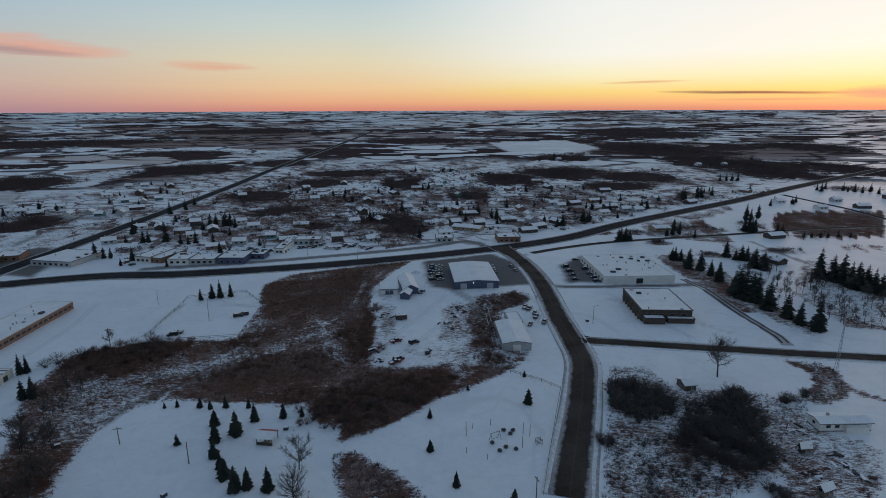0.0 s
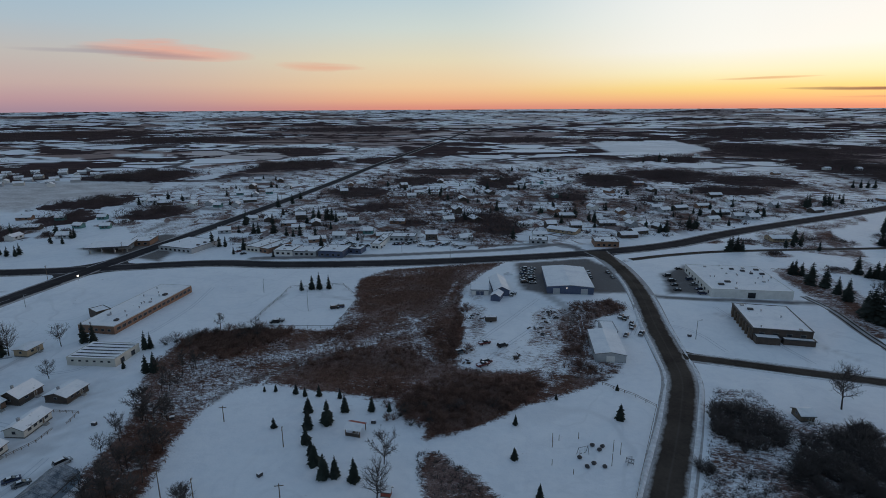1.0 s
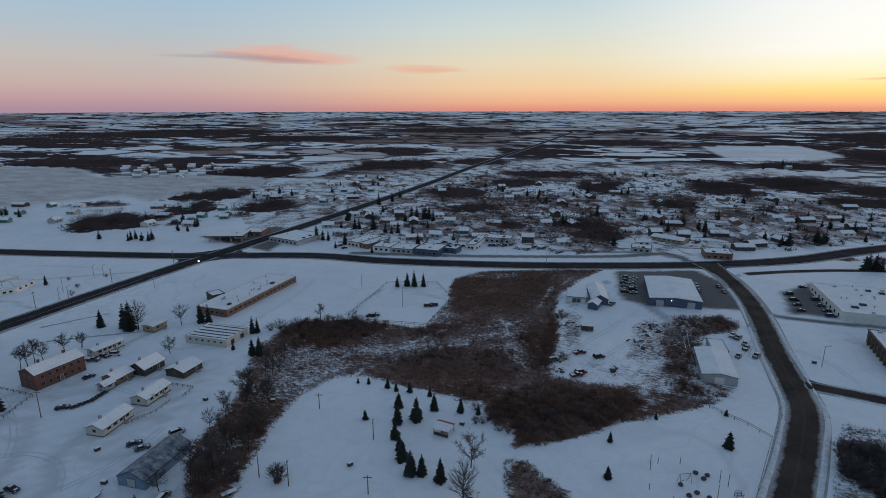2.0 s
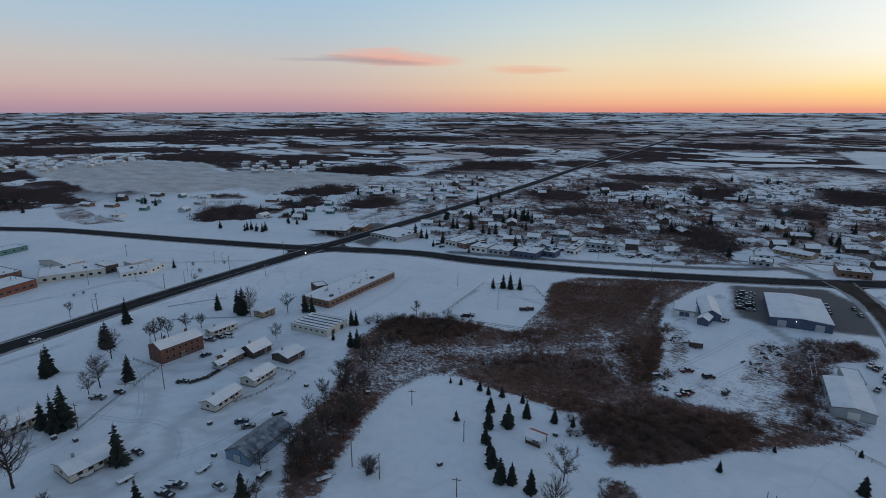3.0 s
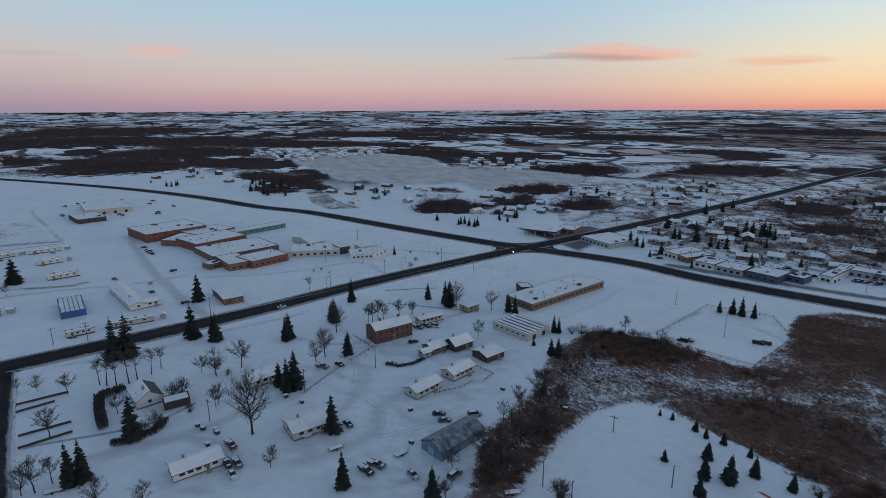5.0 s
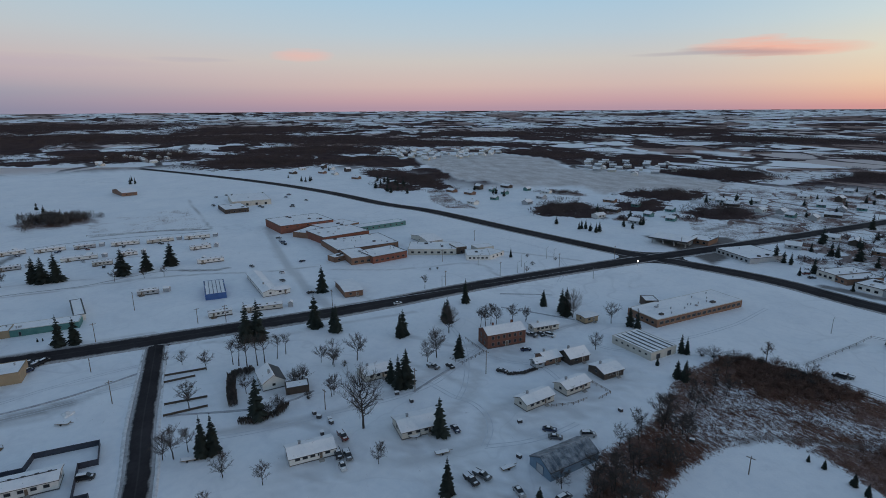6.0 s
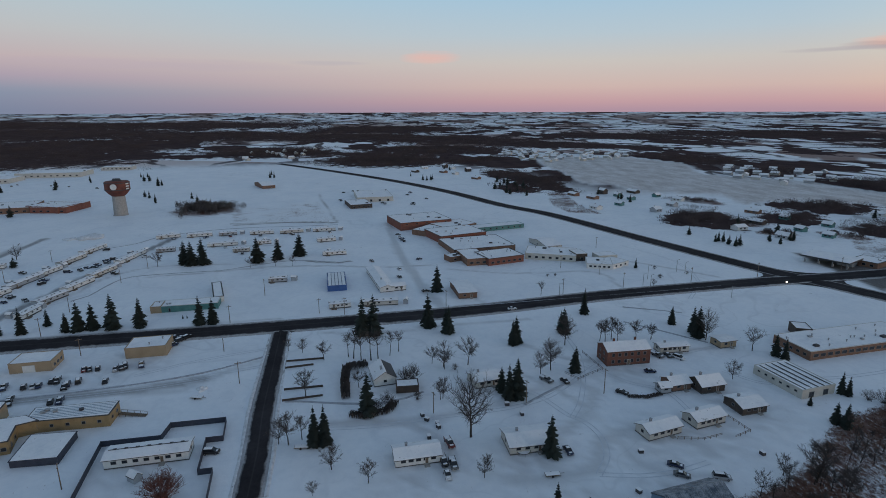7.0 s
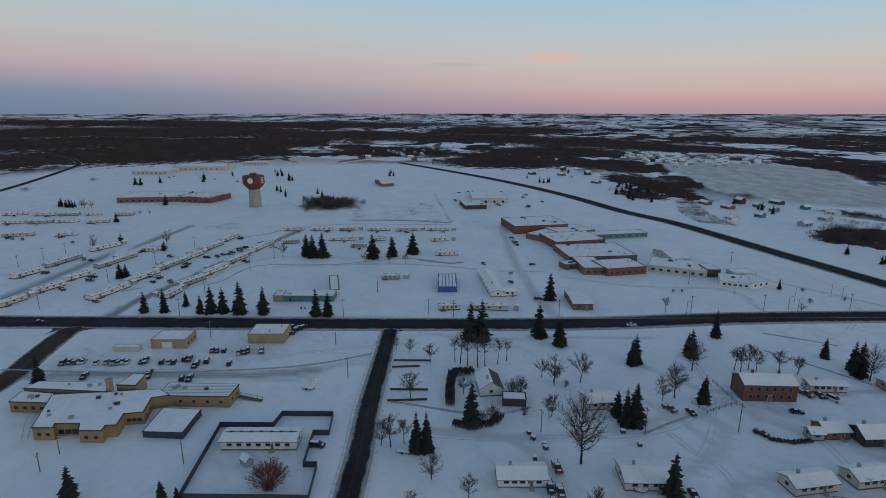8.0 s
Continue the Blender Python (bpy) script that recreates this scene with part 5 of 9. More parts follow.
for k, (ux, uy, ww, dd, hh) in enumerate(((-ARENA[3] * 0.28, -ARENA[4] / 2 - 2.2, ARENA[3] * 0.40, 4.2, 3.0), (ARENA[3] * 0.25, -ARENA[4] / 2 - 1.6, ARENA[3] * 0.52, 3.0, 2.4))):
    flat_block(e, (ARENA[0] + ux * c - uy * sn, ARENA[1] + ux * sn + uy * c, ARENA[2], ww, dd), hh, DARK_WALL, trim=TRIM_DARK, seed=k + 20)
for k in range(7):
    uy = -ARENA[4] * 0.42 + k * ARENA[4] * 0.13
    ux = -ARENA[3] / 2 - 0.5
    at(part("buttress", boxes((-0.45, -0.25, -0.3, 0.5, 0.25, 4.6)), WOOD, e), e, ARENA[0] + ux * c - uy * sn, ARENA[1] + ux * sn + uy * c, ARENA[2])
SHED = (24.7, 228.4, 4, 12.8, 25.4)
e = thing("metal_shed", SHED[0], SHED[1], 0, "grey metal storage shed with streaked snowy roof", "shed")
blk, w, d = gable_block(e, SHED, 3.4, 4.4, GREY_WALL, over=0.25, along="y", base=False)
pane(e, "overhead_door", 3.4, 2.8, -w / 2 - 0.02, 0, 0.0, -90, blk, TRIM_LIGHT, WHITE_WALL)
window_row(e, blk, w, d, "b", 3, 1.2, 0.9, 1.6)
LEAN = (27.2, 248.8, 7, 6.5, 12.4)
block_building("lean_shed", "low grey shed with a snowy roof behind trees", [(LEAN, 2.6, GREY_WALL, dict(), [("f", 1, 1.0, 1.0, 1.0)])], "shed")
WORK = (-38.5, 293.8, 7, 10.3, 12.4)
e = thing("workshop_house", WORK[0], WORK[1], 0, "blue-grey workshop with garage wings and snowy gables", "workshop")
blk, w, d = gable_block(e, WORK, 3.2, 4.9, GREY_WALL, base=False)
for k in (-0.36, -0.12, 0.12, 0.36):
    pane(e, "garage_door", 2.6, 2.4, k * w, -d / 2 - 0.02, 0, 0, blk, TRIM_LIGHT, WHITE_WALL if abs(k) > 0.2 else BLUE_WALL)
gable_block(e, (-28.6, 300.6, 13, 9.5, 25.2), 3.2, 5.4, BLUE_WALL, along="y", base=False)
gable_block(e, (-28.0, 283.5, -8, 5.9, 8.3), 2.9, 4.2, BLUE_WALL, along="y", base=False)
bungalow("trailer_home", "pale mobile home with snow on its long roof", (123.6, 160.9, 3, 17.6, 6.8), 2.9, 3.5, WHITE_WALL, 5, group="mobile homes", category="mobile home")
block_building("porch_shed", "white flat-roofed shed beside a mobile home", [((126.6, 157.9, 1, 7.1, 2.9), 2.4, WHITE_WALL, dict(trim=TRIM_LIGHT), [])], "shed")
bungalow("timber_hut", "small grey timber hut with a snowy gable", (84.7, 185.7, 10, 5.3, 6.2), 2.2, 3.4, WOOD, 1, chimney=0, back=1, category="hut", group="small huts")
bungalow("timber_hut", "small dark hut half hidden by brush", (104.0, 146.5, 5, 3.9, 2.0), 2.3, 3.3, DARK_WALL, 1, chimney=0, back=1, category="hut", group="small huts")
bungalow("timber_hut", "weathered plank hut with a snowy roof", (98.3, 128.1, 23, 4.8, 2.8), 2.2, 3.2, WOOD, 1, chimney=0, back=1, category="hut", group="small huts")

# ---- by the crossroads
SCHOOL_A = (-206.8, 231.8, 93, 60.6, 18.6)
e = block_building("brick_school", "long low brick school with a snowy flat roof", [
    (SCHOOL_A, 3.8, BROWN_BRICK, dict(units=16, trim=TRIM_LIGHT), [("f", 16, 2.6, 1.5, 1.2), ("l", 5, 1.6, 1.2, 1.2)]),
    ((-220.1, 220.0, 65, 6.8, 8.6), 4.2, DARK_WALL, dict(), [])], "school")
STRIPED = (-181.3, 180.0, 6, 21.0, 15.4)
e = block_building("striped_shed", "long low shed with seamed snowy roof panels", [(STRIPED, 3.4, CREAM_WALL, dict(seams=5), [("f", 6, 1.2, 0.8, 1.8), ("r", 2, 2.4, 2.2, 0.2)])], "shed")
BRICK_H = (-211.7, 127.5, 88, 19.0, 9.8)
e = thing("brick_house", BRICK_H[0], BRICK_H[1], 0, "two-storey red brick block with snowy roof and chimneys", "apartment house")
blk, w, d = gable_block(e, BRICK_H, 6.2, 8.2, BRICK, over=0.25, chimney=2)
for z in (1.2, 4.0):
    window_row(e, blk, w, d, "f", 6, 1.3, 1.5, z)
    window_row(e, blk, w, d, "b", 6, 1.3, 1.5, z)
    window_row(e, blk, w, d, "l", 2, 1.2, 1.5, z)
    window_row(e, blk, w, d, "r", 2, 1.2, 1.5, z)
pane(e, "door", 1.4, 2.2, 0, -d / 2 - 0.02, 0.35, 0, blk, TRIM_LIGHT, WOOD)

# ---- the lane of bungalows
bungalow("bungalow", "cream bungalow with a snowy roof beside a yard", (-161.9, 112.3, 100, 13.7, 7.3), 2.7, 4.0, CREAM_WALL, 4, group="lane houses")
bungalow("bungalow", "pale bungalow with a snowy roof beside a low fence", (-164.8, 130.6, 99, 12.8, 7.5), 2.7, 4.0, CREAM_WALL, 4, group="lane houses")
bungalow("cottage", "dark cottage with a steep snow-covered roof", (-184.6, 145.9, 93, 10.7, 8.7), 2.8, 5.0, DARK_WALL, 2, group="lane houses")
bungalow("cottage", "low dark cottage with a snowy lean roof", (-187.6, 135.5, 94, 8.8, 7.8), 2.6, 4.2, BROWN_BRICK, 2, group="lane houses")
bungalow("garage", "small grey garage with a snowy gable roof", (-185.4, 128.9, 89, 4.9, 5.0), 2.4, 3.4, GREY_WALL, 1, chimney=0, door=False, back=1, category="garage")
bungalow("bungalow", "dark bungalow under a broad snowy roof", (-169.5, 150.0, 93, 10.7, 9.7), 2.6, 3.9, DARK_WALL, 3, group="lane houses")
bungalow("utility_house", "small tan block house standing in open snow", (-217.0, 178.0, 94, 8.9, 7.2), 2.9, 3.3, TAN_WALL, 2, chimney=0, category="utility building")
bungalow("trailer_home", "long cream mobile home half buried in snow", (-216.4, 152.5, 88, 14.1, 6.1), 2.7, 3.3, CREAM_WALL, 5, group="mobile homes", category="mobile home")
bungalow("bungalow", "white bungalow with parked cars at its end", (-163.8, 34.7, 91, 14.3, 8.1), 2.6, 3.9, WHITE_WALL, 5, group="lane houses")
bungalow("bungalow", "cream bungalow behind a tall dark spruce", (-164.3, 69.1, 89, 14.5, 10.8), 2.6, 3.9, CREAM_WALL, 4, group="lane houses")
bungalow("hidden_house", "low house behind a tall bare tree", (-204.8, 66.8, 98, 11.7, 9.0), 2.7, 4.0, CREAM_WALL, 3, group="lane houses")
bungalow("hedged_house", "white gabled house with one bare dark roof slope", (-214.9, 29.2, 96, 9.0, 12.0), 3.0, 5.6, WHITE_WALL, 3, along="y", group="lane houses", thawed=True)
block_building("carport", "low carport with a snowy roof beside a house", [((-205.0, 37.4, 86, 8.2, 5.4), 2.6, DARK_WALL, dict(), [])], "carport")
BARN = (-129.7, 101.8, 97, 18.8, 9.4)
e = thing("blue_barn", BARN[0], BARN[1], 0, "blue metal barn with a frosted ribbed roof", "barn")
blk, w, d = gable_block(e, BARN, 2.7, 5.0, STEEL_BLUE, over=0.2, roof_mat=GREY_ROOF, base=False)
for k in range(9):
    x = -w / 2 + w * (k + 0.5) / 9
    for s in (-1, 1):
        rib = part("roof_rib", rod(bmesh.new(), (x, s * (d / 2 + 0.15), 2.95), (x, 0, 5.4), 0.08), METAL, e)
        at(rib, e, blk[0], blk[1], blk[2])
pane(e, "barn_door", 3.0, 2.8, -w / 2 - 0.02, 0, 0, -90, blk, BLUE_WALL, GREY_WALL)

# ---- the large school beyond the main street
SCHOOL_MAIN = [
    ((-500.1, 87.1, 102, 47.1, 38.5), 6.5, ORANGE_BRICK, dict(units=7, trim=TRIM_DARK), [("f", 5, 2.0, 0.9, 4.6)]),
    ((-461.8, 92.1, 135, 24.9, 22.3), 4.2, BROWN_BRICK, dict(units=4), []),
    ((-444.3, 108.1, 105, 40.1, 30.9), 5.6, ORANGE_BRICK, dict(units=7, trim=TRIM_DARK), [("f", 6, 1.8, 1.0, 1.4)]),
    ((-477.7, 113.5, 115, 33.3, 23.9), 4.5, BROWN_BRICK, dict(units=3), []),
    ((-408.6, 116.3, 97, 47.5, 36.5), 4.0, BROWN_BRICK, dict(units=14, trim=TRIM_DARK), [("f", 8, 2.0, 1.0, 1.2)]),
    ((-377.3, 93.5, 110, 12.7, 8.7), 3.4, BROWN_BRICK, dict(units=2), [("f", 2, 2.0, 1.2, 1.0)]),]
SCHOOL_WINGS = [
    ((-373.5, 104.4, 94, 15.0, 26.1), 4.5, BROWN_BRICK, dict(units=3), [("f", 3, 2.4, 1.4, 1.2)]),
    ((-370.5, 122.6, 103, 26.9, 20.6), 4.7, ORANGE_BRICK, dict(units=5, trim=TRIM_DARK), [("f", 6, 2.2, 1.4, 1.2)]),
    ((-371.9, 161.0, 65, 34.3, 22.0), 4.2, CREAM_WALL, dict(units=6), [("f", 7, 2.0, 1.5, 1.2)]),
    ((-363.3, 177.1, 90, 8.0, 12.6), 4.9, DARK_WALL, dict(trim=TRIM_LIGHT), [("f", 1, 2.0, 2.0, 0.5)]),
    ((-469.2, 150.0, 102, 48.1, 12.8), 3.4, TEAL_WALL, dict(), [("f", 8, 1.6, 1.2, 1.2)]),]
block_building("large_school", "sprawling orange brick school under snowy flat roofs", SCHOOL_MAIN + SCHOOL_WINGS, "school")
block_building("angled_annex", "low white annex with snowy angled wings", [
    ((-344.2, 183.1, 68, 16.3, 16.9), 3.2, WHITE_WALL, dict(units=2, trim=TRIM_LIGHT), [("f", 5, 1.6, 1.2, 1.0)]),
    ((-343.8, 192.2, 115, 16.2, 14.4), 3.0, WHITE_WALL, dict(trim=TRIM_LIGHT), [("f", 3, 1.6, 1.2, 1.0)]),
    ((-357.7, 194.2, 91, 13.7, 9.8), 3.8, CREAM_WALL, dict(trim=TRIM_LIGHT), [])], "annex")
bungalow("round_pavilion", "small snowy pavilion with a peaked roof", (-403.1, 168.8, 97, 13.9, 28.3), 3.0, 5.0, CREAM_WALL, 2, chimney=0, category="pavilion")
bungalow("brick_garage", "low brown brick garage by the main street", (-309.2, 83.1, 91, 11.0, 22.9), 3.2, 3.9, BROWN_BRICK, 2, chimney=0, category="garage")
bungalow("long_house", "narrow white house with a snowy ridge", (-338.9, 38.5, 97, 8.8, 43.6), 2.8, 3.9, WHITE_WALL, 1, along="y", group="mobile homes", category="mobile home")
bungalow("side_house", "small white wing house with a snowy roof", (-322.0, 47.5, 97, 9.0, 7.0), 2.6, 3.6, WHITE_WALL, 2, chimney=0, back=1, group="mobile homes", category="mobile home")
e = thing("blue_shed", *(-335.9, 12.3), 0, "bright blue metal shed with striped snowy roof", "shed")
BS = (-338.3, 13.1, 91, 10.8, 26.5)
e.location = (BS[0], BS[1], 0)
blk, w, d = flat_block(e, BS, 3.2, BRIGHT_BLUE, seams=0, trim=BRIGHT_BLUE)
for k in range(6):
    ux = -w / 2 + 0.5 + (w - 1.0) * k / 5
    at(part("roof_rib", boxes((ux - 0.15, -d / 2 + 0.4, 3.18, ux + 0.15, d / 2 - 0.4, 3.36)), BLUE_WALL, e), e, blk[0], blk[1], blk[2])
GREEN = (-312.9, -63.5, 91, 31.7, 9.5)
block_building("teal_building", "teal and brown flat-roofed building in snow", [
    (GREEN, 3.2, TEAL_WALL, dict(trim=TRIM_LIGHT, units=3), [("f", 2, 1.0, 1.9, 0.2)]),
    ((-332.6, -52.2, 103, 4.9, 27.8), 3.0, WHITE_WALL, dict(trim=TRIM_DARK), []),
    ((-311.9, -77.3, 91, 5.1, 8.5), 3.3, TAN_WALL, dict(), [])], "building")

# ---- the yellow school and its yard
YS = [(-180.0, -113.9), (-180.1, -107.3), (-182.3, -108.4), (-182.7, -100.8), (-178.7, -98.5), (-178.8, -91.4), (-181.6, -92.1), (-182.0, -88.8), (-188.5, -90.3), (-189.6, -84.5), (-198.6, -86.7), (-200.6, -81.5), (-204.4, -86.6), (-199.9, -121.8)]
e = thing("yellow_school", YS[0][0], YS[0][1], 0, "sprawling yellow school with snowy flat roofs", "school")
outline_block(e, YS, 4.2, YELLOW_WALL, TRIM_DARK, 9, 4, [(0, 2, 1.4, 1.2, 1.4), (2, 3, 2.0, 1.8, 0.6), (4, 2, 1.4, 1.2, 1.4), (8, 3, 1.5, 1.3, 1.2), (9, 2, 1.5, 1.3, 1.2)])
outline_block(e, [(-200.5, -85.4), (-200.1, -60.8), (-208.9, -60.6), (-209.3, -86.1)], 4.0, YELLOW_WALL, TRIM_DARK, 4, 5, [(0, 5, 1.2, 1.1, 1.6), (1, 2, 1.4, 1.0, 1.6)])
for q in range(7):
    xs = -201.4 - q * 1.05
    seam = part("roof_seam", boxes((xs - 0.07, -85.0, 4.30, xs + 0.07, -61.2, 4.37)), STEEL_BLUE, e)
    seam.location = (-YS[0][0], -YS[0][1], 0)
outline_block(e, [(-195.7, -133.5), (-195.2, -120.1), (-201.2, -122.0), (-203.0, -134.5)], 3.9, YELLOW_WALL, TRIM_DARK, 3, 6, [(0, 4, 1.6, 1.3, 1.3)])
outline_block(e, [(-203.7, -134.5), (-201.8, -104.1), (-208.3, -107.3), (-208.7, -132.6)], 4.6, YELLOW_WALL, TRIM_DARK, 4, 7)
outline_block(e, [(-206.1, -103.1), (-205.8, -96.1), (-213.9, -96.9), (-214.7, -101.5)], 4.9, TAN_WALL, TRIM_DARK, 0, 8)
part("chimney", boxes((-0.8, -0.8, 4.3, 0.8, 0.8, 8.5), (-0.95, -0.95, 8.5, 0.95, 0.95, 8.8)), TAN_WALL, e).location = [(x - YS[0][0], y - YS[0][1], 0) for x, y in [(-203.3, -103.6)]][0]
e = block_building("yellow_depot", "tan flat-roofed depot with a pale door", [((-252.8, -105.9, 91, 15.0, 10.6), 4.0, TAN_WALL, dict(), [("r", 3, 1.6, 1.2, 1.2)])], "depot")
pane(e, "overhead_door", 4.4, 2.9, -0.6, -5.32, 0.1, 0, (-252.8, -105.9, 91), TRIM_LIGHT, WHITE_WALL)
block_building("yellow_depot", "tan flat-roofed box building beside parked trucks", [((-259.3, -65.8, 91, 15.8, 11.8), 4.4, TAN_WALL, dict(units=2), [])], "depot")
block_building("yellow_depot", "low pale lean shed with snowy roof", [((-245.6, -122.4, 91, 10.7, 3.5), 1.9, CREAM_WALL, dict(), [])], "shed")
TRAIL = (-179.4, -42.6, 91, 23.6, 7.8)
CLASSROOM = bungalow("classroom_trailer", "long white portable classroom inside a fenced yard", TRAIL, 3.0, 3.7, WHITE_WALL, 7, chimney=0, category="portable building")

# ---- the far school, the long halls and the water tower
block_building("far_school", "long brick school on the snowy rise", [
    ((-653.9, -324.1, 98, 67.7, 45.7), 5.6, BROWN_BRICK, dict(units=4), [("f", 10, 3.0, 1.6, 1.4)]),
    ((-648.1, -263.8, 78, 36.9, 38.6), 6.0, ORANGE_BRICK, dict(units=3), [("f", 5, 3.0, 1.6, 1.4)]),
    ((-646.7, -269.2, 155, 28.3, 40.3), 6.2, ORANGE_BRICK, dict(units=2), [("f", 3, 3.0, 1.6, 1.4)])], "school")
block_building("long_hall", "long pale hall near the edge of the woods", [((-989.2, -415.5, 91, 90.0, 52.0), 7.0, CREAM_WALL, dict(units=3), [("f", 10, 3.0, 1.6, 2.0)])], "hall")
block_building("long_hall", "long cream hall on the far rise", [((-920.9, -464.9, 91, 57.2, 44.7), 6.0, CREAM_WALL, dict(units=3), [("f", 8, 3.0, 1.6, 2.0)])], "hall")
block_building("long_hall", "low pale hall behind the rise", [((-1072.0, -352.0, 91, 48.0, 26.0), 5.5, CREAM_WALL, dict(units=2), [("f", 7, 3.0, 1.6, 2.0)])], "hall")
block_building("white_depot", "pale low depot by the highway", [
    ((-662.5, 57.9, 92, 40.2, 55.0), 5.0, CREAM_WALL, dict(units=3), [("f", 4, 2.5, 2.5, 0.2)]),
    ((-611.6, 38.5, 99, 22.9, 34.4), 4.0, DARK_WALL, dict(units=2), [("f", 4, 2.0, 1.5, 1.0)])], "depot")
bungalow("farm_shed", "dark roofed shed standing alone in snow", (-789.1, -77.5, 111, 17.3, 42.9), 4.0, 7.0, BROWN_BRICK, 2, chimney=0, category="shed")


def water_tower(x, y, h):
    e = thing("water_tower", x, y, 0, "concrete water tower with a rust-red painted tank", "water tower")
    r = h * 0.18
    part("pedestal", cone(cone(bmesh.new(), 0, 0, -0.5, 0.4, r * 1.12, r * 1.08, 24), 0, 0, 0.4, h * 0.56, r, r * 0.9, 24), CONCRETE, e, smooth=False)
    bm = bmesh.new()
    prof = [(r * 0.9, h * 0.54), (r * 1.32, h * 0.61), (r * 1.66, h * 0.69), (r * 1.76, h * 0.73), (r * 1.76, h * 0.92), (r * 1.6, h * 0.95), (0.6, h * 0.975)]
    rows = [[bm.verts.new((a * math.cos(2 * math.pi * i / 28), a * math.sin(2 * math.pi * i / 28), z)) for i in range(28)] for a, z in prof]
    for r0, r1 in zip(rows[:-1], rows[1:]):
        for i in range(28):
            bm.faces.new((r0[i], r0[(i + 1) % 28], r1[(i + 1) % 28], r1[i]))
    bm.faces.new(rows[-1])
    part("tank", bm, RUST, e, "rust-red painted tank")
    part("roof_cap", cone(bmesh.new(), 0, 0, h * 0.96, h * 1.02, r * 0.7, r * 0.5, 12), TRIM_DARK, e)
    part("band", cone(bmesh.new(), 0, 0, h * 0.715, h * 0.735, r * 1.79, r * 1.79, 28), TRIM_DARK, e)
    part("band", cone(bmesh.new(), 0, 0, h * 0.905, h * 0.925, r * 1.79, r * 1.79, 28), TRIM_DARK, e)
    yaw = math.degrees(math.atan2(-y, -x))
    # round pale emblem and a pale patch, plain shapes
    for k, (a, wdt) in enumerate(((yaw - 16, 0.0), (yaw + 52, 1.0))):
        bm = bmesh.new()
        if wdt == 0.0:
            cone(bm, 0, 0, 0, 0.12, r * 0.46, r * 0.46, 20)
        else:
            for q in (-0.38, 0.0, 0.38):
                box(bm, (q - 0.10) * r, -r * 0.30, 0, (q + 0.10) * r, r * 0.30, 0.12)
        ob = part("emblem", bm, WHITE_WALL, e, "pale painted emblem")
        ob.matrix_basis = pose(0, 0, h * 0.82, 0, 0, a) @ pose(r * 1.75, 0, 0, 0, 90, 0)
    return e


TOWER = [(-606, -193, 35)][0]
water_tower(*TOWER)

# ---------------------------------------------------------------- trees
def mesh_from(verts, tris, name, mat):
    me = bpy.data.meshes.new(name)
    v = np.asarray(verts, np.float32).reshape(-1, 3)
    f = np.asarray(tris, np.int32).reshape(-1, 3)
    me.vertices.add(len(v))
    me.vertices.foreach_set("co", v.ravel())
    me.loops.add(f.size)
    me.loops.foreach_set("vertex_index", f.ravel())
    me.polygons.add(len(f))
    me.polygons.foreach_set("loop_start", np.arange(0, f.size, 3, dtype=np.int32))
    me.update(calc_edges=True)
    me.materials.append(mat)
    return me


def spruce_meshes(seed, slim=0.2, ragged=0.25, tiers=22, fat=1.15):
    """A spruce one metre tall: tapered trunk and a crown of drooping boughs with side sprays."""
    rng = random.Random(seed)
    trunk = cone(bmesh.new(), 0, 0, -0.01, 0.97, 0.016, 0.002, 7)
    tm = bpy.data.meshes.new("trunk")
    trunk.to_mesh(tm)
    trunk.free()
    tm.materials.append(BARK)
    V, F = [], []

    def blade(p, d, up, length, width):
        """A drooping bough, folded along its spine."""
        side = d.cross(up).normalized()
        k = len(V)
        for t, wd, dz in ((0.0, 0.35, 0.0), (0.35, 1.0, -0.08), (0.75, 0.7, -0.26), (1.0, 0.0, -0.40)):
            c = p + d * length * t + Vector((0, 0, dz * length))
            if wd:
                V.extend(((c + side * width * wd + Vector((0, 0, -0.35 * width)))[:], c[:], (c - side * width * wd + Vector((0, 0, -0.35 * width)))[:]))
            else:
                V.append(c[:])
        for a in (0, 3):
            for b in (0, 1):
                F.extend(((k + a + b, k + a + b + 1, k + a + b + 4), (k + a + b, k + a + b + 4, k + a + b + 3)))
        F.extend(((k + 6, k + 7, k + 9), (k + 7, k + 8, k + 9)))

    for i in range(tiers):
        t = i / (tiers - 1)
        level = 0.07 + 0.91 * t ** 0.92
        r = slim * (1 - t) ** 0.82 * rng.uniform(0.72, 1.1) + 0.008
        n = 5 + int(7 * (1 - t))
        off = rng.uniform(0, 6.28)
        for j in range(n):
            a = off + 2 * math.pi * j / n + rng.uniform(-0.25, 0.25)
            z = min(level + rng.uniform(-0.6, 0.6) / tiers, 0.975)
            ln = r * rng.uniform(1 - ragged * 1.3, 1 + ragged)
            d = Vector((math.cos(a), math.sin(a), rng.uniform(-0.2, 0.12) + 0.5 * t)).normalized()
            blade(Vector((0, 0, z)), d, Vector((0, 0, 1)), ln, (ln * 0.24 + 0.004) * fat)
            for s in (-1, 1):
                a2 = a + s * rng.uniform(0.35, 0.6)
                d2 = Vector((math.cos(a2), math.sin(a2), -0.12)).normalized()
                blade(Vector((0, 0, z)) + d * ln * rng.uniform(0.25, 0.5), d2, Vector((0, 0, 1)), ln * rng.uniform(0.35, 0.55), (ln * 0.13 + 0.003) * fat)
    return tm, mesh_from(V, F, "crown", NEEDLES)


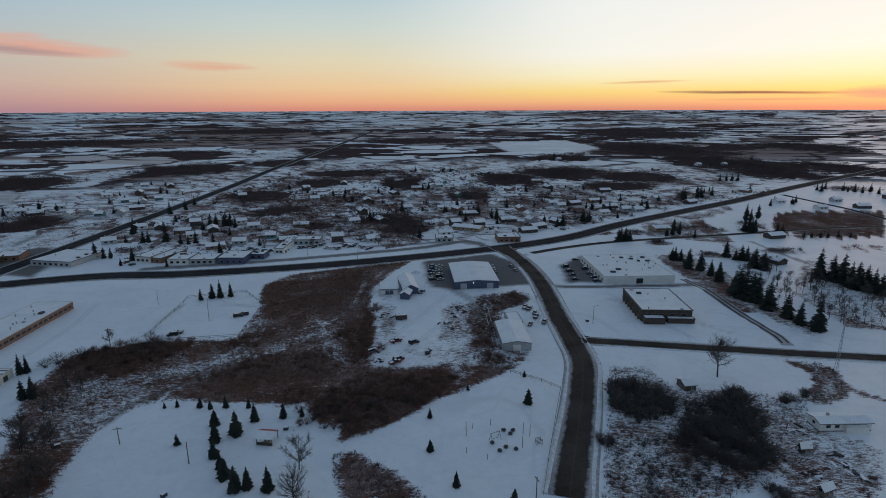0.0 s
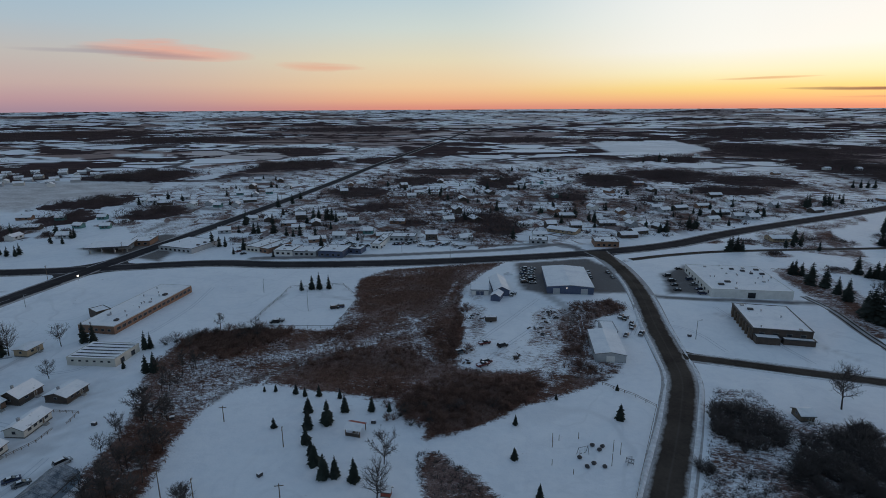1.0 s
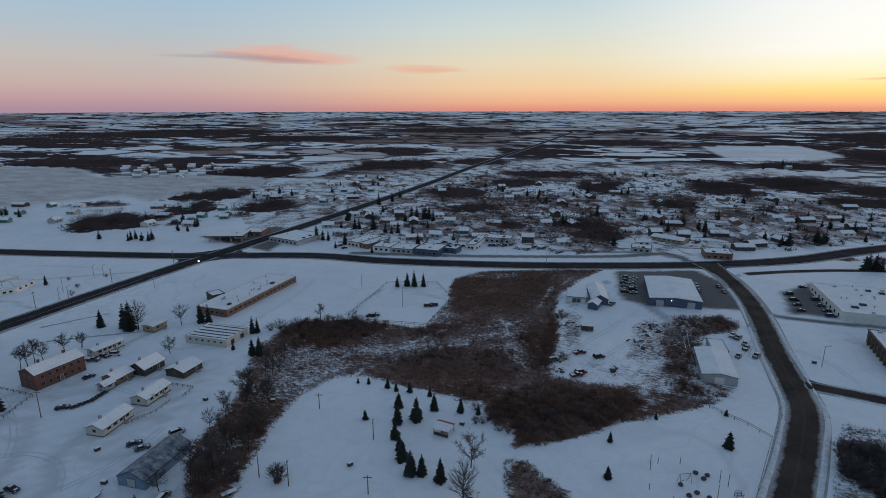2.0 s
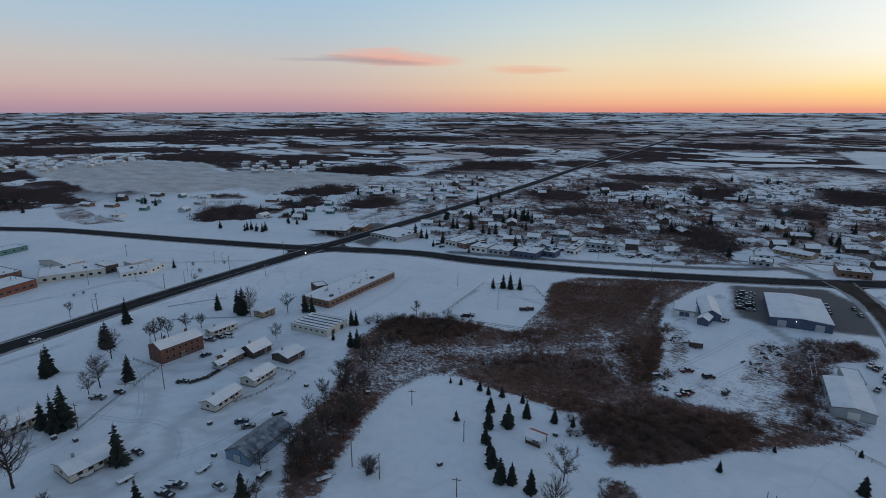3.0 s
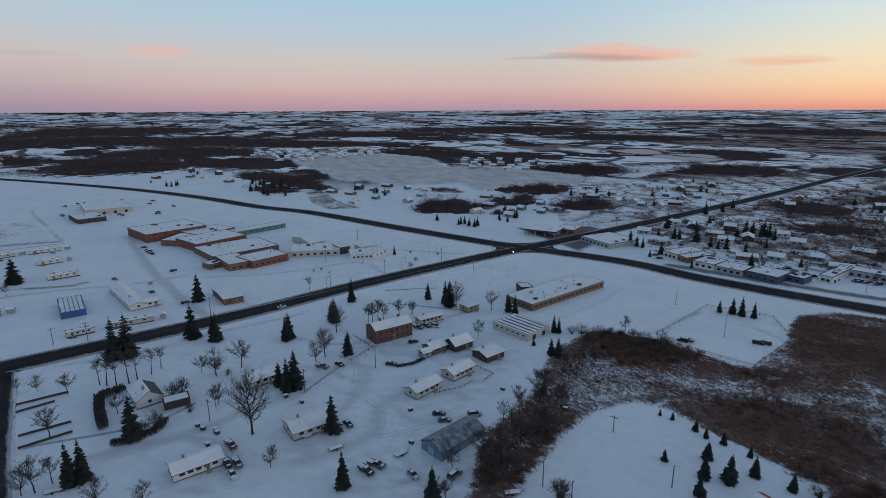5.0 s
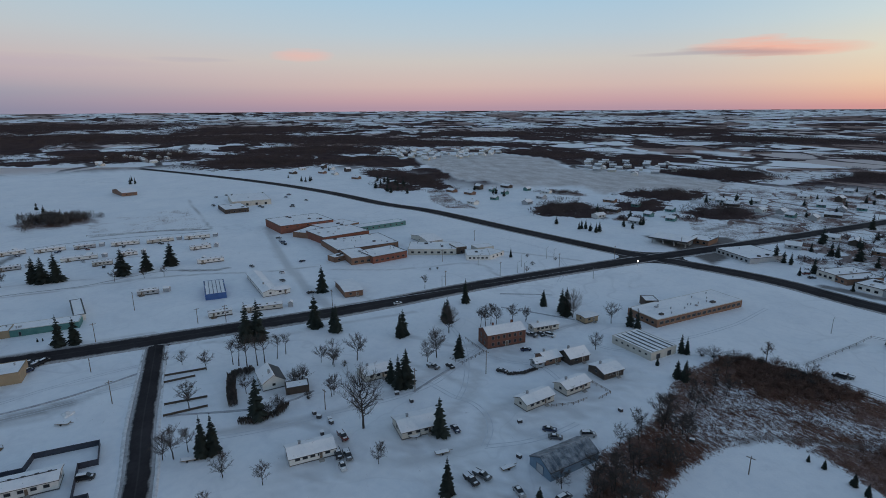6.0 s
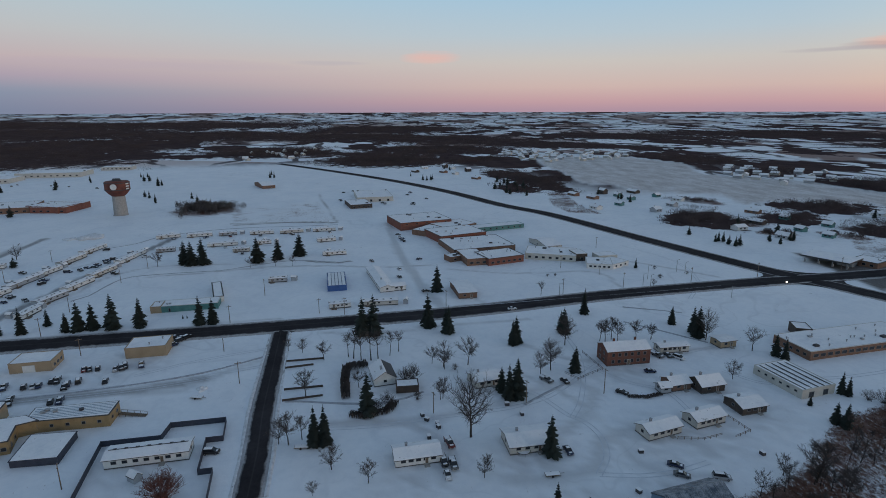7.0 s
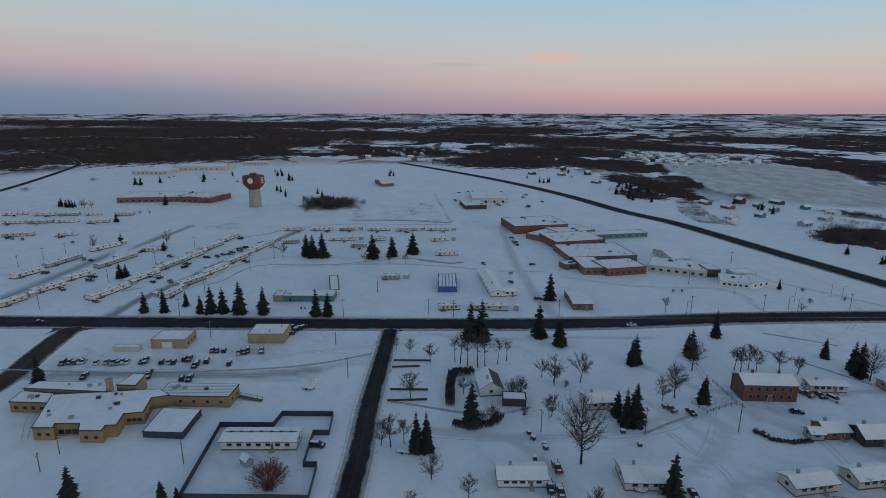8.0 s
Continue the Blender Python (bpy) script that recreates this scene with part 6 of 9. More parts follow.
def branchy(seed, wide=0.34, low=0.2, limbs=24, min_r=0.0022, twigs=8, subs=11):
    """A bare broadleaved tree one metre tall: trunk and limbs, and a rounded crown of fine twigs."""
    rng = random.Random(seed)
    TV, TF, CV, CF = [], [], [], []

    def stick(V, F, a, b, r0, r1):
        d = (b - a).normalized()
        s = d.orthogonal().normalized()
        t = d.cross(s)
        k = len(V)
        for p, r in ((a, r0), (b, r1)):
            for q in range(3):
                an = 2.094 * q
                V.append((p + (s * math.cos(an) + t * math.sin(an)) * r)[:])
        for q in range(3):
            w = (q + 1) % 3
            F.extend(((k + q, k + w, k + 3 + w), (k + q, k + 3 + w, k + 3 + q)))

    def jolt(s):
        return Vector((rng.gauss(0, s), rng.gauss(0, s), rng.gauss(0, s)))

    lean = (rng.gauss(0, 0.006), rng.gauss(0, 0.006))
    stem = [Vector((lean[0] * i + rng.gauss(0, 0.006) * (i > 1), lean[1] * i + rng.gauss(0, 0.006) * (i > 1), -0.01 + 0.1 * i)) for i in range(9)]
    for i in range(8):
        stick(TV, TF, stem[i], stem[i + 1], 0.022 * (1 - i / 9), 0.022 * (1 - (i + 1) / 9))
    mid = (1 + low) / 2 + 0.05
    for k in range(limbs):
        # each limb reaches for a point on the rounded outline of the crown
        az = k * 2.4 + rng.uniform(-0.4, 0.4)
        el = math.asin(rng.uniform(-0.75, 1.0))
        rad = rng.uniform(0.62, 1.0)
        tip = Vector((math.cos(az) * math.cos(el) * wide * rad, math.sin(az) * math.cos(el) * wide * rad, mid + math.sin(el) * (1 - mid) * rad))
        out = math.hypot(tip.x, tip.y)
        z = min(max(tip.z - out * rng.uniform(0.7, 1.3), low * rng.uniform(0.8, 1.2)), 0.72)
        i = min(int((z + 0.01) / 0.1), 7)
        root = stem[i].lerp(stem[i + 1], (z + 0.01) / 0.1 - i)
        bow = root.lerp(tip, 0.5) + Vector((tip.x * 0.12, tip.y * 0.12, rng.uniform(-0.06, 0.02)))
        pts = [root * (1 - t) ** 2 + bow * 2 * t * (1 - t) + tip * t * t + jolt(0.010) * (0 < t < 1) for t in (0, 0.2, 0.4, 0.6, 0.8, 1.0)]
        for j in range(5):
            stick(TV, TF, pts[j], pts[j + 1], 0.0085 * (1 - j / 6), 0.0085 * (1 - (j + 1) / 6))
        for j in range(subs):
            u = rng.uniform(0.9, 5.0)
            q = min(int(u), 4)
            base = pts[q].lerp(pts[q + 1], u - q)
            d = ((tip - root).normalized() * 0.7 + jolt(0.6) + Vector((0, 0, 0.25))).normalized()
            ln = rng.uniform(0.07, 0.16)
            e1 = base + d * ln * 0.55
            e2 = e1 + (d + jolt(0.25) + Vector((0, 0, 0.15))).normalized() * ln * 0.45
            stick(CV, CF, base, e1, 0.0034, min_r)
            stick(CV, CF, e1, e2, min_r, min_r * 0.6)
            for _ in range(twigs):
                p = base.lerp(e1, rng.uniform(0.3, 1)) if rng.random() < 0.5 else e1.lerp(e2, rng.random())
                dd = (d + jolt(0.55)).normalized()
                o = dd.orthogonal().normalized() * min_r
                CF.append((len(CV), len(CV) + 1, len(CV) + 2))
                CV.extend(((p - o)[:], (p + o)[:], (p + dd * rng.uniform(0.035, 0.085))[:]))
    top = max(v[2] for v in CV)
    TV = [(x / top, y / top, z / top) for x, y, z in TV]
    CV = [(x / top, y / top, z / top) for x, y, z in CV]
    return mesh_from(TV, TF, "trunk", BARK), mesh_from(CV, CF, "crown", TWIGS)


def shrub_mesh(seed, n=70, wide=0.6, mat=None, name="shrub", fat=1.0):
    """A leafless bush one metre tall: many thin stems fanning out, each with side twigs."""
    rng = random.Random(seed)
    V, F = [], []

    def twig(a, b, r):
        r *= fat
        s = (b - a).orthogonal().normalized() * r
        t = s.cross(b - a).normalized() * r
        k = len(V)
        V.extend(((a + s)[:], (a - s * 0.5 + t)[:], (a - s * 0.5 - t)[:], b[:]))
        F.extend(((k, k + 1, k + 3), (k + 1, k + 2, k + 3), (k + 2, k, k + 3)))

    for _ in range(n):
        a = rng.uniform(0, 6.28)
        lean = wide * math.sqrt(rng.random())
        base = Vector((rng.gauss(0, 0.10 * wide), rng.gauss(0, 0.10 * wide), -0.02))
        h = math.sqrt(max(0.0, 1 - 0.8 * (lean / wide) ** 2)) * rng.uniform(0.7, 1.0)
        tip = base + Vector((math.cos(a) * lean, math.sin(a) * lean, h))
        mid = base.lerp(tip, 0.5) + Vector((0, 0, 0.10 * h))
        twig(base, mid, 0.011)
        twig(mid, tip, 0.009)
        for _ in range(6):
            s = mid.lerp(tip, rng.uniform(0.0, 0.95))
            twig(s, s + Vector((rng.gauss(0, 0.10), rng.gauss(0, 0.10), rng.uniform(0.02, 0.14))), 0.007)
    return mesh_from(V, F, name, mat or WILLOW)


SPRUCES = [spruce_meshes(s, sl, rg) for s, sl, rg in ((1, 0.21, 0.28), (2, 0.235, 0.34), (3, 0.19, 0.3), (4, 0.26, 0.38), (5, 0.22, 0.42))]
BARES = [branchy(s, wd, lo, n, 0.0022, 9, 13) for s, wd, lo, n in ((11, 0.38, 0.30, 17), (12, 0.44, 0.26, 19), (13, 0.32, 0.34, 15), (14, 0.40, 0.24, 17), (15, 0.47, 0.28, 20))]
OLD_TREES = [branchy(s, wd, lo, 34, 0.0012, 8, 12) for s, wd, lo in ((18, 0.37, 0.22), (19, 0.33, 0.26))]
SLIMS = [branchy(s, 0.19, 0.40, 12, 0.0022, 6, 9) for s in (21, 22, 23)]
FAR_SPRUCES = [spruce_meshes(s, sl, 0.46, 18, 1.45) for s, sl in ((6, 0.22), (7, 0.25), (8, 0.2))]
FAR_BARES = [branchy(s, wd, 0.16, 16, 0.004, 6, 6) for s, wd in ((16, 0.4), (17, 0.36))]


def plant(kind, x, y, h, label, group, wide=1.0, rng=random.Random(5)):
    far = math.hypot(x, y) > 420
    if kind == "bare" and h >= 14:
        kind = "old"
    tm, cm = rng.choice({"old": OLD_TREES, "spruce": FAR_SPRUCES if far else SPRUCES, "bare": FAR_BARES if far else BARES, "slim": SLIMS}[kind])
    e = thing({"spruce": "spruce_tree", "bare": "bare_tree", "old": "bare_tree", "slim": "slender_tree"}[kind], x, y, rng.uniform(0, 360), label, "tree", group, height_at(x, y))
    for name, me in (("trunk", tm), ("crown", cm)):
        ob = new(name, me)
        ob.parent = e
        ob.scale = (h * wide, h * wide, h)
    return e


STREET_SPRUCE = [(-291, -140, 12), (-291, -130, 14), (-300, -123, 9), (-290, -111, 10), (-291, -106, 15), (-291, -100, 14), (-290, -91, 18), (-290, -79, 15), (-288, -52, 15), (-288, -46, 13), (-297, -62, 2.1), (-297, -60, 1.8)]
MAIN_SPRUCE = [(-259, 24, 19), (-259, 29, 20), (-263, 55, 17), (-253, 63, 14), (-237, 90, 13), (-243, 115, 13), (-264, 135, 14), (-314, 69, 16), (-206, 104, 11), (-197, 71, 10), (-191, 75, 16), (-244, 171, 9), (-227, 173, 15), (-334, 204, 7)]
YARD_SPRUCE = [(-191, 22, 16), (-157, 74, 14), (-176, 5, 14), (-176, 8, 14), (-153, -84, 11), (-153, -60, 7), (-153, -56, 5), (-215, -138, 13), (-191, 72, 14)]
NORTH_SPRUCE = [(-402, -86, 17), (-399, -81, 17), (-399, -74, 19), (-398, -39, 18), (-403, -26, 15), (-410, -12, 17), (-349, -187, 10), (-349, -183, 9), (-440, -240, 8), (-416, -194, 8), (-521, -292, 10), (-615, -294, 12), (-781, -421, 12), (-775, -410, 12), (-800, -396, 11)]
RISE_SPRUCE = [(-814, -341, 12), (-885, -326, 8), (-886, -256, 11), (-887, -249, 11), (-830, -222, 12), (-830, -217, 10), (-725, -207, 9), (-715, -199, 9), (-691, -186, 9), (-602, -400, 10), (-595, -389, 10), (-595, -383, 9), (-891, -81, 10), (-891, -75, 10)]
CEMETERY_SPRUCE = [(-139, 277, 7), (-134, 280, 9), (-130, 281, 11), (-125, 283, 9)]
PARK_SPRUCE = [(-79, 157, 6), (-75, 148, 7), (-72, 140, 6), (-65, 131, 7), (-68, 135, 6), (-60, 126, 8), (-57, 127, 7), (-51, 126, 8), (-70, 152, 9), (-67, 160, 7), (-72, 168, 4), (-58, 162, 6), (-52, 163, 4), (-101, 167, 2.6), (-97, 168, 3), (-89, 168, 4), (-85, 167, 4), (-80, 168, 5), (-86, 146, 4)]
SCHOOL_SPRUCE = [(-171, 191, 9), (-169, 192, 8), (-152, 173, 9), (-155, 172, 8), (-203, 192, 10), (-199, 193, 10), (-232, 174, 13), (-243, 170, 9), (-166, 173, 4)]
EAST_SPRUCE = [(148, 363, 10), (146, 363, 9), (151, 361, 9), (149, 343, 14), (155, 339, 13), (156, 327, 11), (156, 316, 13), (186, 371, 13), (189, 364, 8), (193, 364, 11), (195, 361, 11), (193, 350, 10), (192, 345, 14), (195, 340, 13), (155, 295, 14), (154, 288, 18), (156, 285, 17), (158, 282, 17), (159, 279, 18), (159, 268, 16), (162, 257, 13), (163, 248, 12), (167, 241, 16)]
EAST_SPRUCE_B = [(219, 323, 20), (223, 317, 17), (226, 313, 19), (226, 306, 16), (227, 302, 17), (230, 299, 16), (232, 296, 15), (233, 292, 13), (131, 419, 12), (125, 417, 11), (128, 421, 12), (134, 418, 10)]
TOWN_SPRUCE = [(-390, 307, 8), (-387, 309, 9), (-378, 307, 8), (-372, 308, 9), (-374, 313, 9), (-381, 345, 8), (-371, 346, 8), (-380, 363, 8)]
TOWN_SPRUCE += [(-773, 242, 11), (-756, 247, 11), (-740, 247, 14), (-720, 251, 13), (-696, 254, 14), (-643, 333, 9), (-599, 335, 8), (-574, 336, 9), (-388, 303, 7), (-602, -402, 7), (-602, -399, 10), (-598, -392, 8), (-598, -388, 10), (-602, -385, 7), (-931, -83, 6)]
TOWN_SPRUCE += [(293, 674, 10), (295, 669, 10), (299, 669, 8), (312, 684, 7), (266, 504, 12), (268, 499, 13), (280, 510, 11), (250, 458, 10), (183, 459, 9), (187, 455, 9), (263, 447, 10), (266, 445, 9), (329, 578, 9), (368, 600, 10), (359, 589, 7), (479, 690, 11), (478, 680, 8), (115, 492, 11), (117, 489, 10), (92, 474, 12)]
TOWN_SPRUCE += [(86, 469, 7), (203, 587, 6), (-56, 544, 14), (-61, 532, 7), (20, 524, 13), (36, 507, 10), (32, 510, 10), (-11, 541, 7), (-148, 643, 10), (-209, 475, 11), (-205, 475, 9), (-216, 475, 8)]
TOWN_SPRUCE += [(-252, 361, 13), (-246, 361, 9), (-241, 361, 9), (-269, 437, 15), (-244, 407, 11), (-240, 407, 11), (-228, 411, 17), (-213, 404, 9), (-206, 402, 8), (-184, 396, 12), (-170, 375, 10), (-284, 525, 15), (-206, 472, 14), (-202, 472, 13), (-221, 474, 12), (-217, 477, 12), (-222, 355, 11), (-223, 343, 6), (-191, 341, 6), (-280, 549, 12), (-285, 579, 12)]
TOWN_SPRUCE += [(-83, 685, 13), (37, 508, 12), (93, 475, 11), (88, 475, 9), (0, 578, 8), (202, 1169, 14), (160, 1086, 12), (371, 785, 12), (380, 785, 13), (388, 785, 12), (396, 785, 13), (277, 634, 14), (281, 634, 13), (254, 621, 16), (259, 627, 14), (300, 650, 13), (224, 611, 8), (114, 493, 13), (120, 493, 12), (189, 561, 12), (195, 561, 11), (275, 520, 14), (286, 520, 13), (244, 450, 14), (247, 451, 13), (182, 455, 12), (448, 683, 13), (583, 1113, 12)]
TOWN_SPRUCE += [(-817, 142, 10), (-812, 147, 8), (-813, 153, 9), (-823, 157, 8), (-962, 203, 8), (-939, 208, 9), (-868, 131, 7), (-703, 218, 12), (-723, 231, 11), (-669, 223, 12), (-658, 224, 10), (-682, 241, 12), (-643, 240, 9), (-635, 328, 9), (-595, 337, 10), (-435, 360, 12), (-401, 370, 12), (-379, 365, 10), (-414, 298, 8)]
RISE_SPRUCE += [(-840, -351, 12), (-911, -337, 8), (-941, -277, 8), (-939, -267, 8), (-856, -229, 10), (-674, -181, 7), (-700, -149, 9), (-681, -139, 8), (-930, -83, 9)]
TOWN_SPRUCE += [(241, 456, 14), (245, 456, 15), (169, 436, 8), (175, 440, 9), (181, 442, 9), (189, 430, 8), (275, 431, 6), (281, 431, 6), (288, 431, 6), (294, 431, 6), (304, 434, 7), (312, 432, 6), (486, 680, 12), (489, 671, 10), (506, 681, 12), (502, 662, 11), (450, 695, 10), (467, 705, 11), (345, 600, 9), (358, 590, 8)]
OPEN_SPRUCE = [(-9, 163, 4), (-8, 145, 4), (-0, 129, 5), (15, 121, 6), (25, 173, 6), (26, 193, 2.6), (4, 182, 2.5)]
FRONT_SPRUCE = [(-131, 65, 12), (-110, 80, 13), (-254, 62, 13), (-235, 88, 12), (-244, 114, 11)]
for rows, lab, grp in ((STREET_SPRUCE, "dark spruce in a row beside the street", "street spruces"), (MAIN_SPRUCE, "tall dark spruce standing in open snow", "yard spruces"), (YARD_SPRUCE, "tall dark spruce beside a house", "yard spruces"),
                       (NORTH_SPRUCE, "dark spruce by the mobile home park", "north spruces"), (RISE_SPRUCE, "small dark spruce on the snowy rise", "north spruces"), (CEMETERY_SPRUCE, "dark spruce in a row of four", "four spruces"),
                       (PARK_SPRUCE, "dark spruce in the park planting", "park spruces"), (SCHOOL_SPRUCE, "dark spruce near the brick school", "school spruces"), (EAST_SPRUCE, "dark spruce of the eastern shelter belt", "east spruces"),
                       (EAST_SPRUCE_B, "dark spruce of the eastern shelter belt", "east spruces"), (TOWN_SPRUCE, "dark spruce among houses by the highway", "town trees"), (OPEN_SPRUCE, "small dark spruce in the open park", "park spruces"), (FRONT_SPRUCE, "tall dark spruce near the yard", "yard spruces")):
    for x, y, h in rows:
        plant("spruce", x, y, max(h, 1.5), lab, grp, 1.25 if "park" in lab or "east" in lab else 0.98)

BARE_A = [(-171, 53, 24), (-220, 54, 12), (-224, 50, 8), (-220, 64, 13), (-196, 49, 9), (-230, 129, 12), (-230, 135, 10), (-230, 144, 10), (-228, 150, 8), (-230, 110, 15), (-209, 95, 14), (-207, 90, 10), (-295, 124, 9)]
BARE_B = [(-155, 20, 8), (-155, 54, 5), (-245, -2, 7), (-236, 7, 9), (-206, 1, 12), (-178, -3, 12), (-179, -6, 9), (-180, 1, 9), (-163, 10, 9), (-153, 5, 5), (-248, -8, 6), (-231, 127, 10), (-232, 133, 11)]
BARE_C = [(-45, 135, 12), (-42, 119, 15), (-131, 141, 13), (-188, 160, 9), (-209, 186, 12), (-223, 174, 16), (-229, 151, 7), (-218, 54, 9), (-195, 48, 8), (-151, 52, 7), (100, 194, 18)]
BARE_D = [(-422, -250, 8), (-399, -102, 11), (-595, -370, 10), (-385, -42, 8), (-385, -26, 7), (-383, -15, 8), (-297, 194, 5), (-210, 20, 8), (-150, 215, 9), (-133, 217, 8)]
for rows, lab in ((BARE_A, "large leafless tree in a snowy yard"), (BARE_B, "leafless tree beside the side street"), (BARE_C, "leafless tree with a spreading crown"), (BARE_D, "small leafless tree standing in snow")):
    for x, y, h in rows:
        plant("bare", x, y, max(h, 2.5), lab, "bare trees", 1.0)
for rows, lab in (([(-237, 17, 12), (-235, 19, 15), (-233, 22, 15), (-232, 26, 15), (-233, 29, 14), (-235, 34, 12), (-238, 38, 10)], "slender leafless tree in a thicket by the street"),):
    for x, y, h in rows:
        plant("slim", x, y, max(h, 4), lab, "slender trees")

# the plantation of thin saplings beside the shelter belt
PLANTATION = [(170, 330), (203, 355), (217, 318), (234, 285), (230, 262), (190, 232), (178, 248), (166, 276)]
rng = random.Random(17)
for x, y in scatter(PLANTATION, 150, np.random.RandomState(17)):
    plant("slim", x, y, rng.uniform(5.0, 9.0), "thin leafless sapling in a planted row", "saplings", 1.1, rng)

# ---------------------------------------------------------------- brush, thickets and woods
def tufts(name, pts, hmin, hmax, wide, blades, mat, label, rng, thin=0.05, category="undergrowth"):
    """Many small clumps of stems, one joined object."""
    n = len(pts)
    base = np.repeat(pts, blades, 0)
    k = len(base)
    base = base + rng.normal(0, wide * 0.35, (k, 2))
    h = np.repeat(rng.uniform(hmin, hmax, n), blades) * rng.uniform(0.5, 1.0, k)
    lean = rng.normal(0, wide * 0.5, (k, 2))
    z0 = rise(np.hypot(base[:, 0], base[:, 1]))
    a = rng.uniform(0, 6.28, k)
    wv = np.stack([np.cos(a), np.sin(a)], -1) * (thin * rng.uniform(0.6, 1.4, k))[:, None]
    V = np.zeros((k, 3, 3))
    V[:, 0, :2], V[:, 1, :2], V[:, 2, :2] = base - wv, base + wv, base + lean
    V[:, 0, 2] = V[:, 1, 2] = z0 - 0.1
    V[:, 2, 2] = z0 + h
    me = mesh_from(V.reshape(-1, 3), np.arange(k * 3).reshape(-1, 3), name, mat)
    return tagged(new(name, me), label, category, kind="stuff")


nrng = np.random.RandomState(4)
tufts("dry_grass", scatter(BRUSH, 15000, nrng), 0.4, 1.2, 0.8, 8, DRY_GRASS, "tall dry brown grass poking through snow", nrng, 0.06)
tufts("dry_grass", np.concatenate([scatter(RIGHT_BRUSH, 2600, nrng), scatter(YARD_BRUSH, 900, nrng), scatter(PARK_STRIP, 500, nrng)]), 0.4, 1.2, 0.7, 7, TWIGS, "dry weeds poking through snow", nrng, 0.06)

tufts("garden_scrub", scatter(TOWN_NORTH, 1500, nrng), 1.0, 2.6, 2.2, 12, WOODS, "bare bushes scattered between the town houses", nrng, 0.22)
tufts("garden_trees", scatter(TOWN_NORTH, 260, nrng), 2.5, 5.0, 3.6, 26, WOODS, "bare garden trees between the town houses", nrng, 0.3)
tufts("garden_scrub", scatter(TOWN_BRUSH, 1500, nrng), 0.8, 2.6, 1.8, 9, WILLOW, "brown scrub on open lots in town", nrng, 0.2)

SHRUBS = [shrub_mesh(s, 70, w, m) for s, w, m in ((31, 0.6, WILLOW), (32, 0.8, WILLOW), (33, 0.6, TWIGS), (34, 0.9, TWIGS))]
JOINED = [shrub_mesh(s, 40, w, m, "shrub", 1.45) for s, w, m in ((36, 0.6, WILLOW), (37, 0.8, WILLOW), (38, 0.6, TWIGS), (39, 0.9, TWIGS))]
SHRUBS.append(shrub_mesh(35, 190, 0.75, RED_TWIGS))


def shrub(x, y, h, label, group="shrubs", wide=1.0, rng=random.Random(8), pick=None):
    me = SHRUBS[pick] if pick is not None else rng.choice(SHRUBS[:4])
    ob = new("shrub", me)
    ob.matrix_world = pose(x, y, height_at(x, y), 0, 0, rng.uniform(0, 360)) @ Matrix.Diagonal((h * wide, h * wide, h, 1))
    return tagged(ob, label, "shrub", group)


# darker thickets in the brush: (x, y, yaw, across, deep)
THICKETS = [(-90, 223, 1, 10, 6), (-137, 208, 1, 26, 9), (-58, 205, 1, 7, 11), (-41, 216, 1, 4, 14), (-22, 178, 1, 16, 9), (-50, 175, 1, 12, 6), (-136, 208, 37, 24, 9), (-140, 192, 37, 15, 8), (-86, 199, 37, 14, 6), (-44, 226, 37, 6, 21), (-40, 167, 37, 16, 11), (-19, 179, 37, 19, 9), (-109, 104, 37, 7, 8), (-117, 129, 37, 6, 10), (29, 280, 1, 12, 8), (15, 229, 1, 3, 10), (17, 210, 1, 5, 4)]
RIGHT_THICKETS = [(64, 175, 1, 11, 13), (59, 176, 1, 5, 16), (84, 154, 1, 13, 17), (95, 170, 1, 8, 12), (70, 149, 1, 6, 6), (46, 150, 1, 2, 2), (86, 128, 1, 3, 3), (127, 180, 1, 4, 3), (116, 176, 1, 3, 2)]
near_shrubs, stems, dark_stems = 0, [], []
for k, (cx, cy, yaw, a, b) in enumerate(THICKETS + RIGHT_THICKETS):
    dense = k >= len(THICKETS)
    n = int(min(75, 8 + a * b * 0.14)) * (3 if dense and a > 6 else 1)
    r2 = random.Random(100 + k)
    c, sn = math.cos(radians(yaw)), math.sin(radians(yaw))
    for i in range(n):
        rr, th = math.sqrt(r2.random()), r2.uniform(0, 6.28)
        ux, uy = a * rr * math.cos(th), b * rr * math.sin(th)
        x, y = cx + ux * c - uy * sn, cy + ux * sn + uy * c
        size = r2.uniform(2.2, 4.6) * (1.25 if dense and a > 6 else 0.8)
        if math.hypot(x, y) < 175 and near_shrubs < 190:
            near_shrubs += 1
            shrub(x, y, size, "leafless willow shrub in a dense dark thicket" if dense else "leafless shrub among dry brown grass", "thicket shrubs", 1.0, r2, r2.choice((2, 3)) if dense else None)
        else:
            (dark_stems if dense else stems).append((x, y, size, r2.uniform(0, 6.28), r2.randrange(4)))


bed = np.random.RandomState(71)
for poly, count, lo, hi in ((WILLOW_BED, 300, 1.3, 2.6), (NORTH_THICKET, 130, 1.8, 3.4), (YARD_ROW, 60, 1.6, 3.4), (SHED_ROW, 120, 1.0, 2.8), (SEDGE, 110, 0.9, 1.9), (UPPER_SEDGE, 120, 0.8, 1.8)):
    for x, y in scatter(poly, count, bed):
        stems.append((x, y, bed.uniform(lo, hi), bed.uniform(0, 6.28), int(bed.randint(4))))


for x, y in scatter(ROAD_CORNER, 110, bed):
    dark_stems.append((x, y, bed.uniform(1.0, 2.4), bed.uniform(0, 6.28), int(bed.randint(4))))


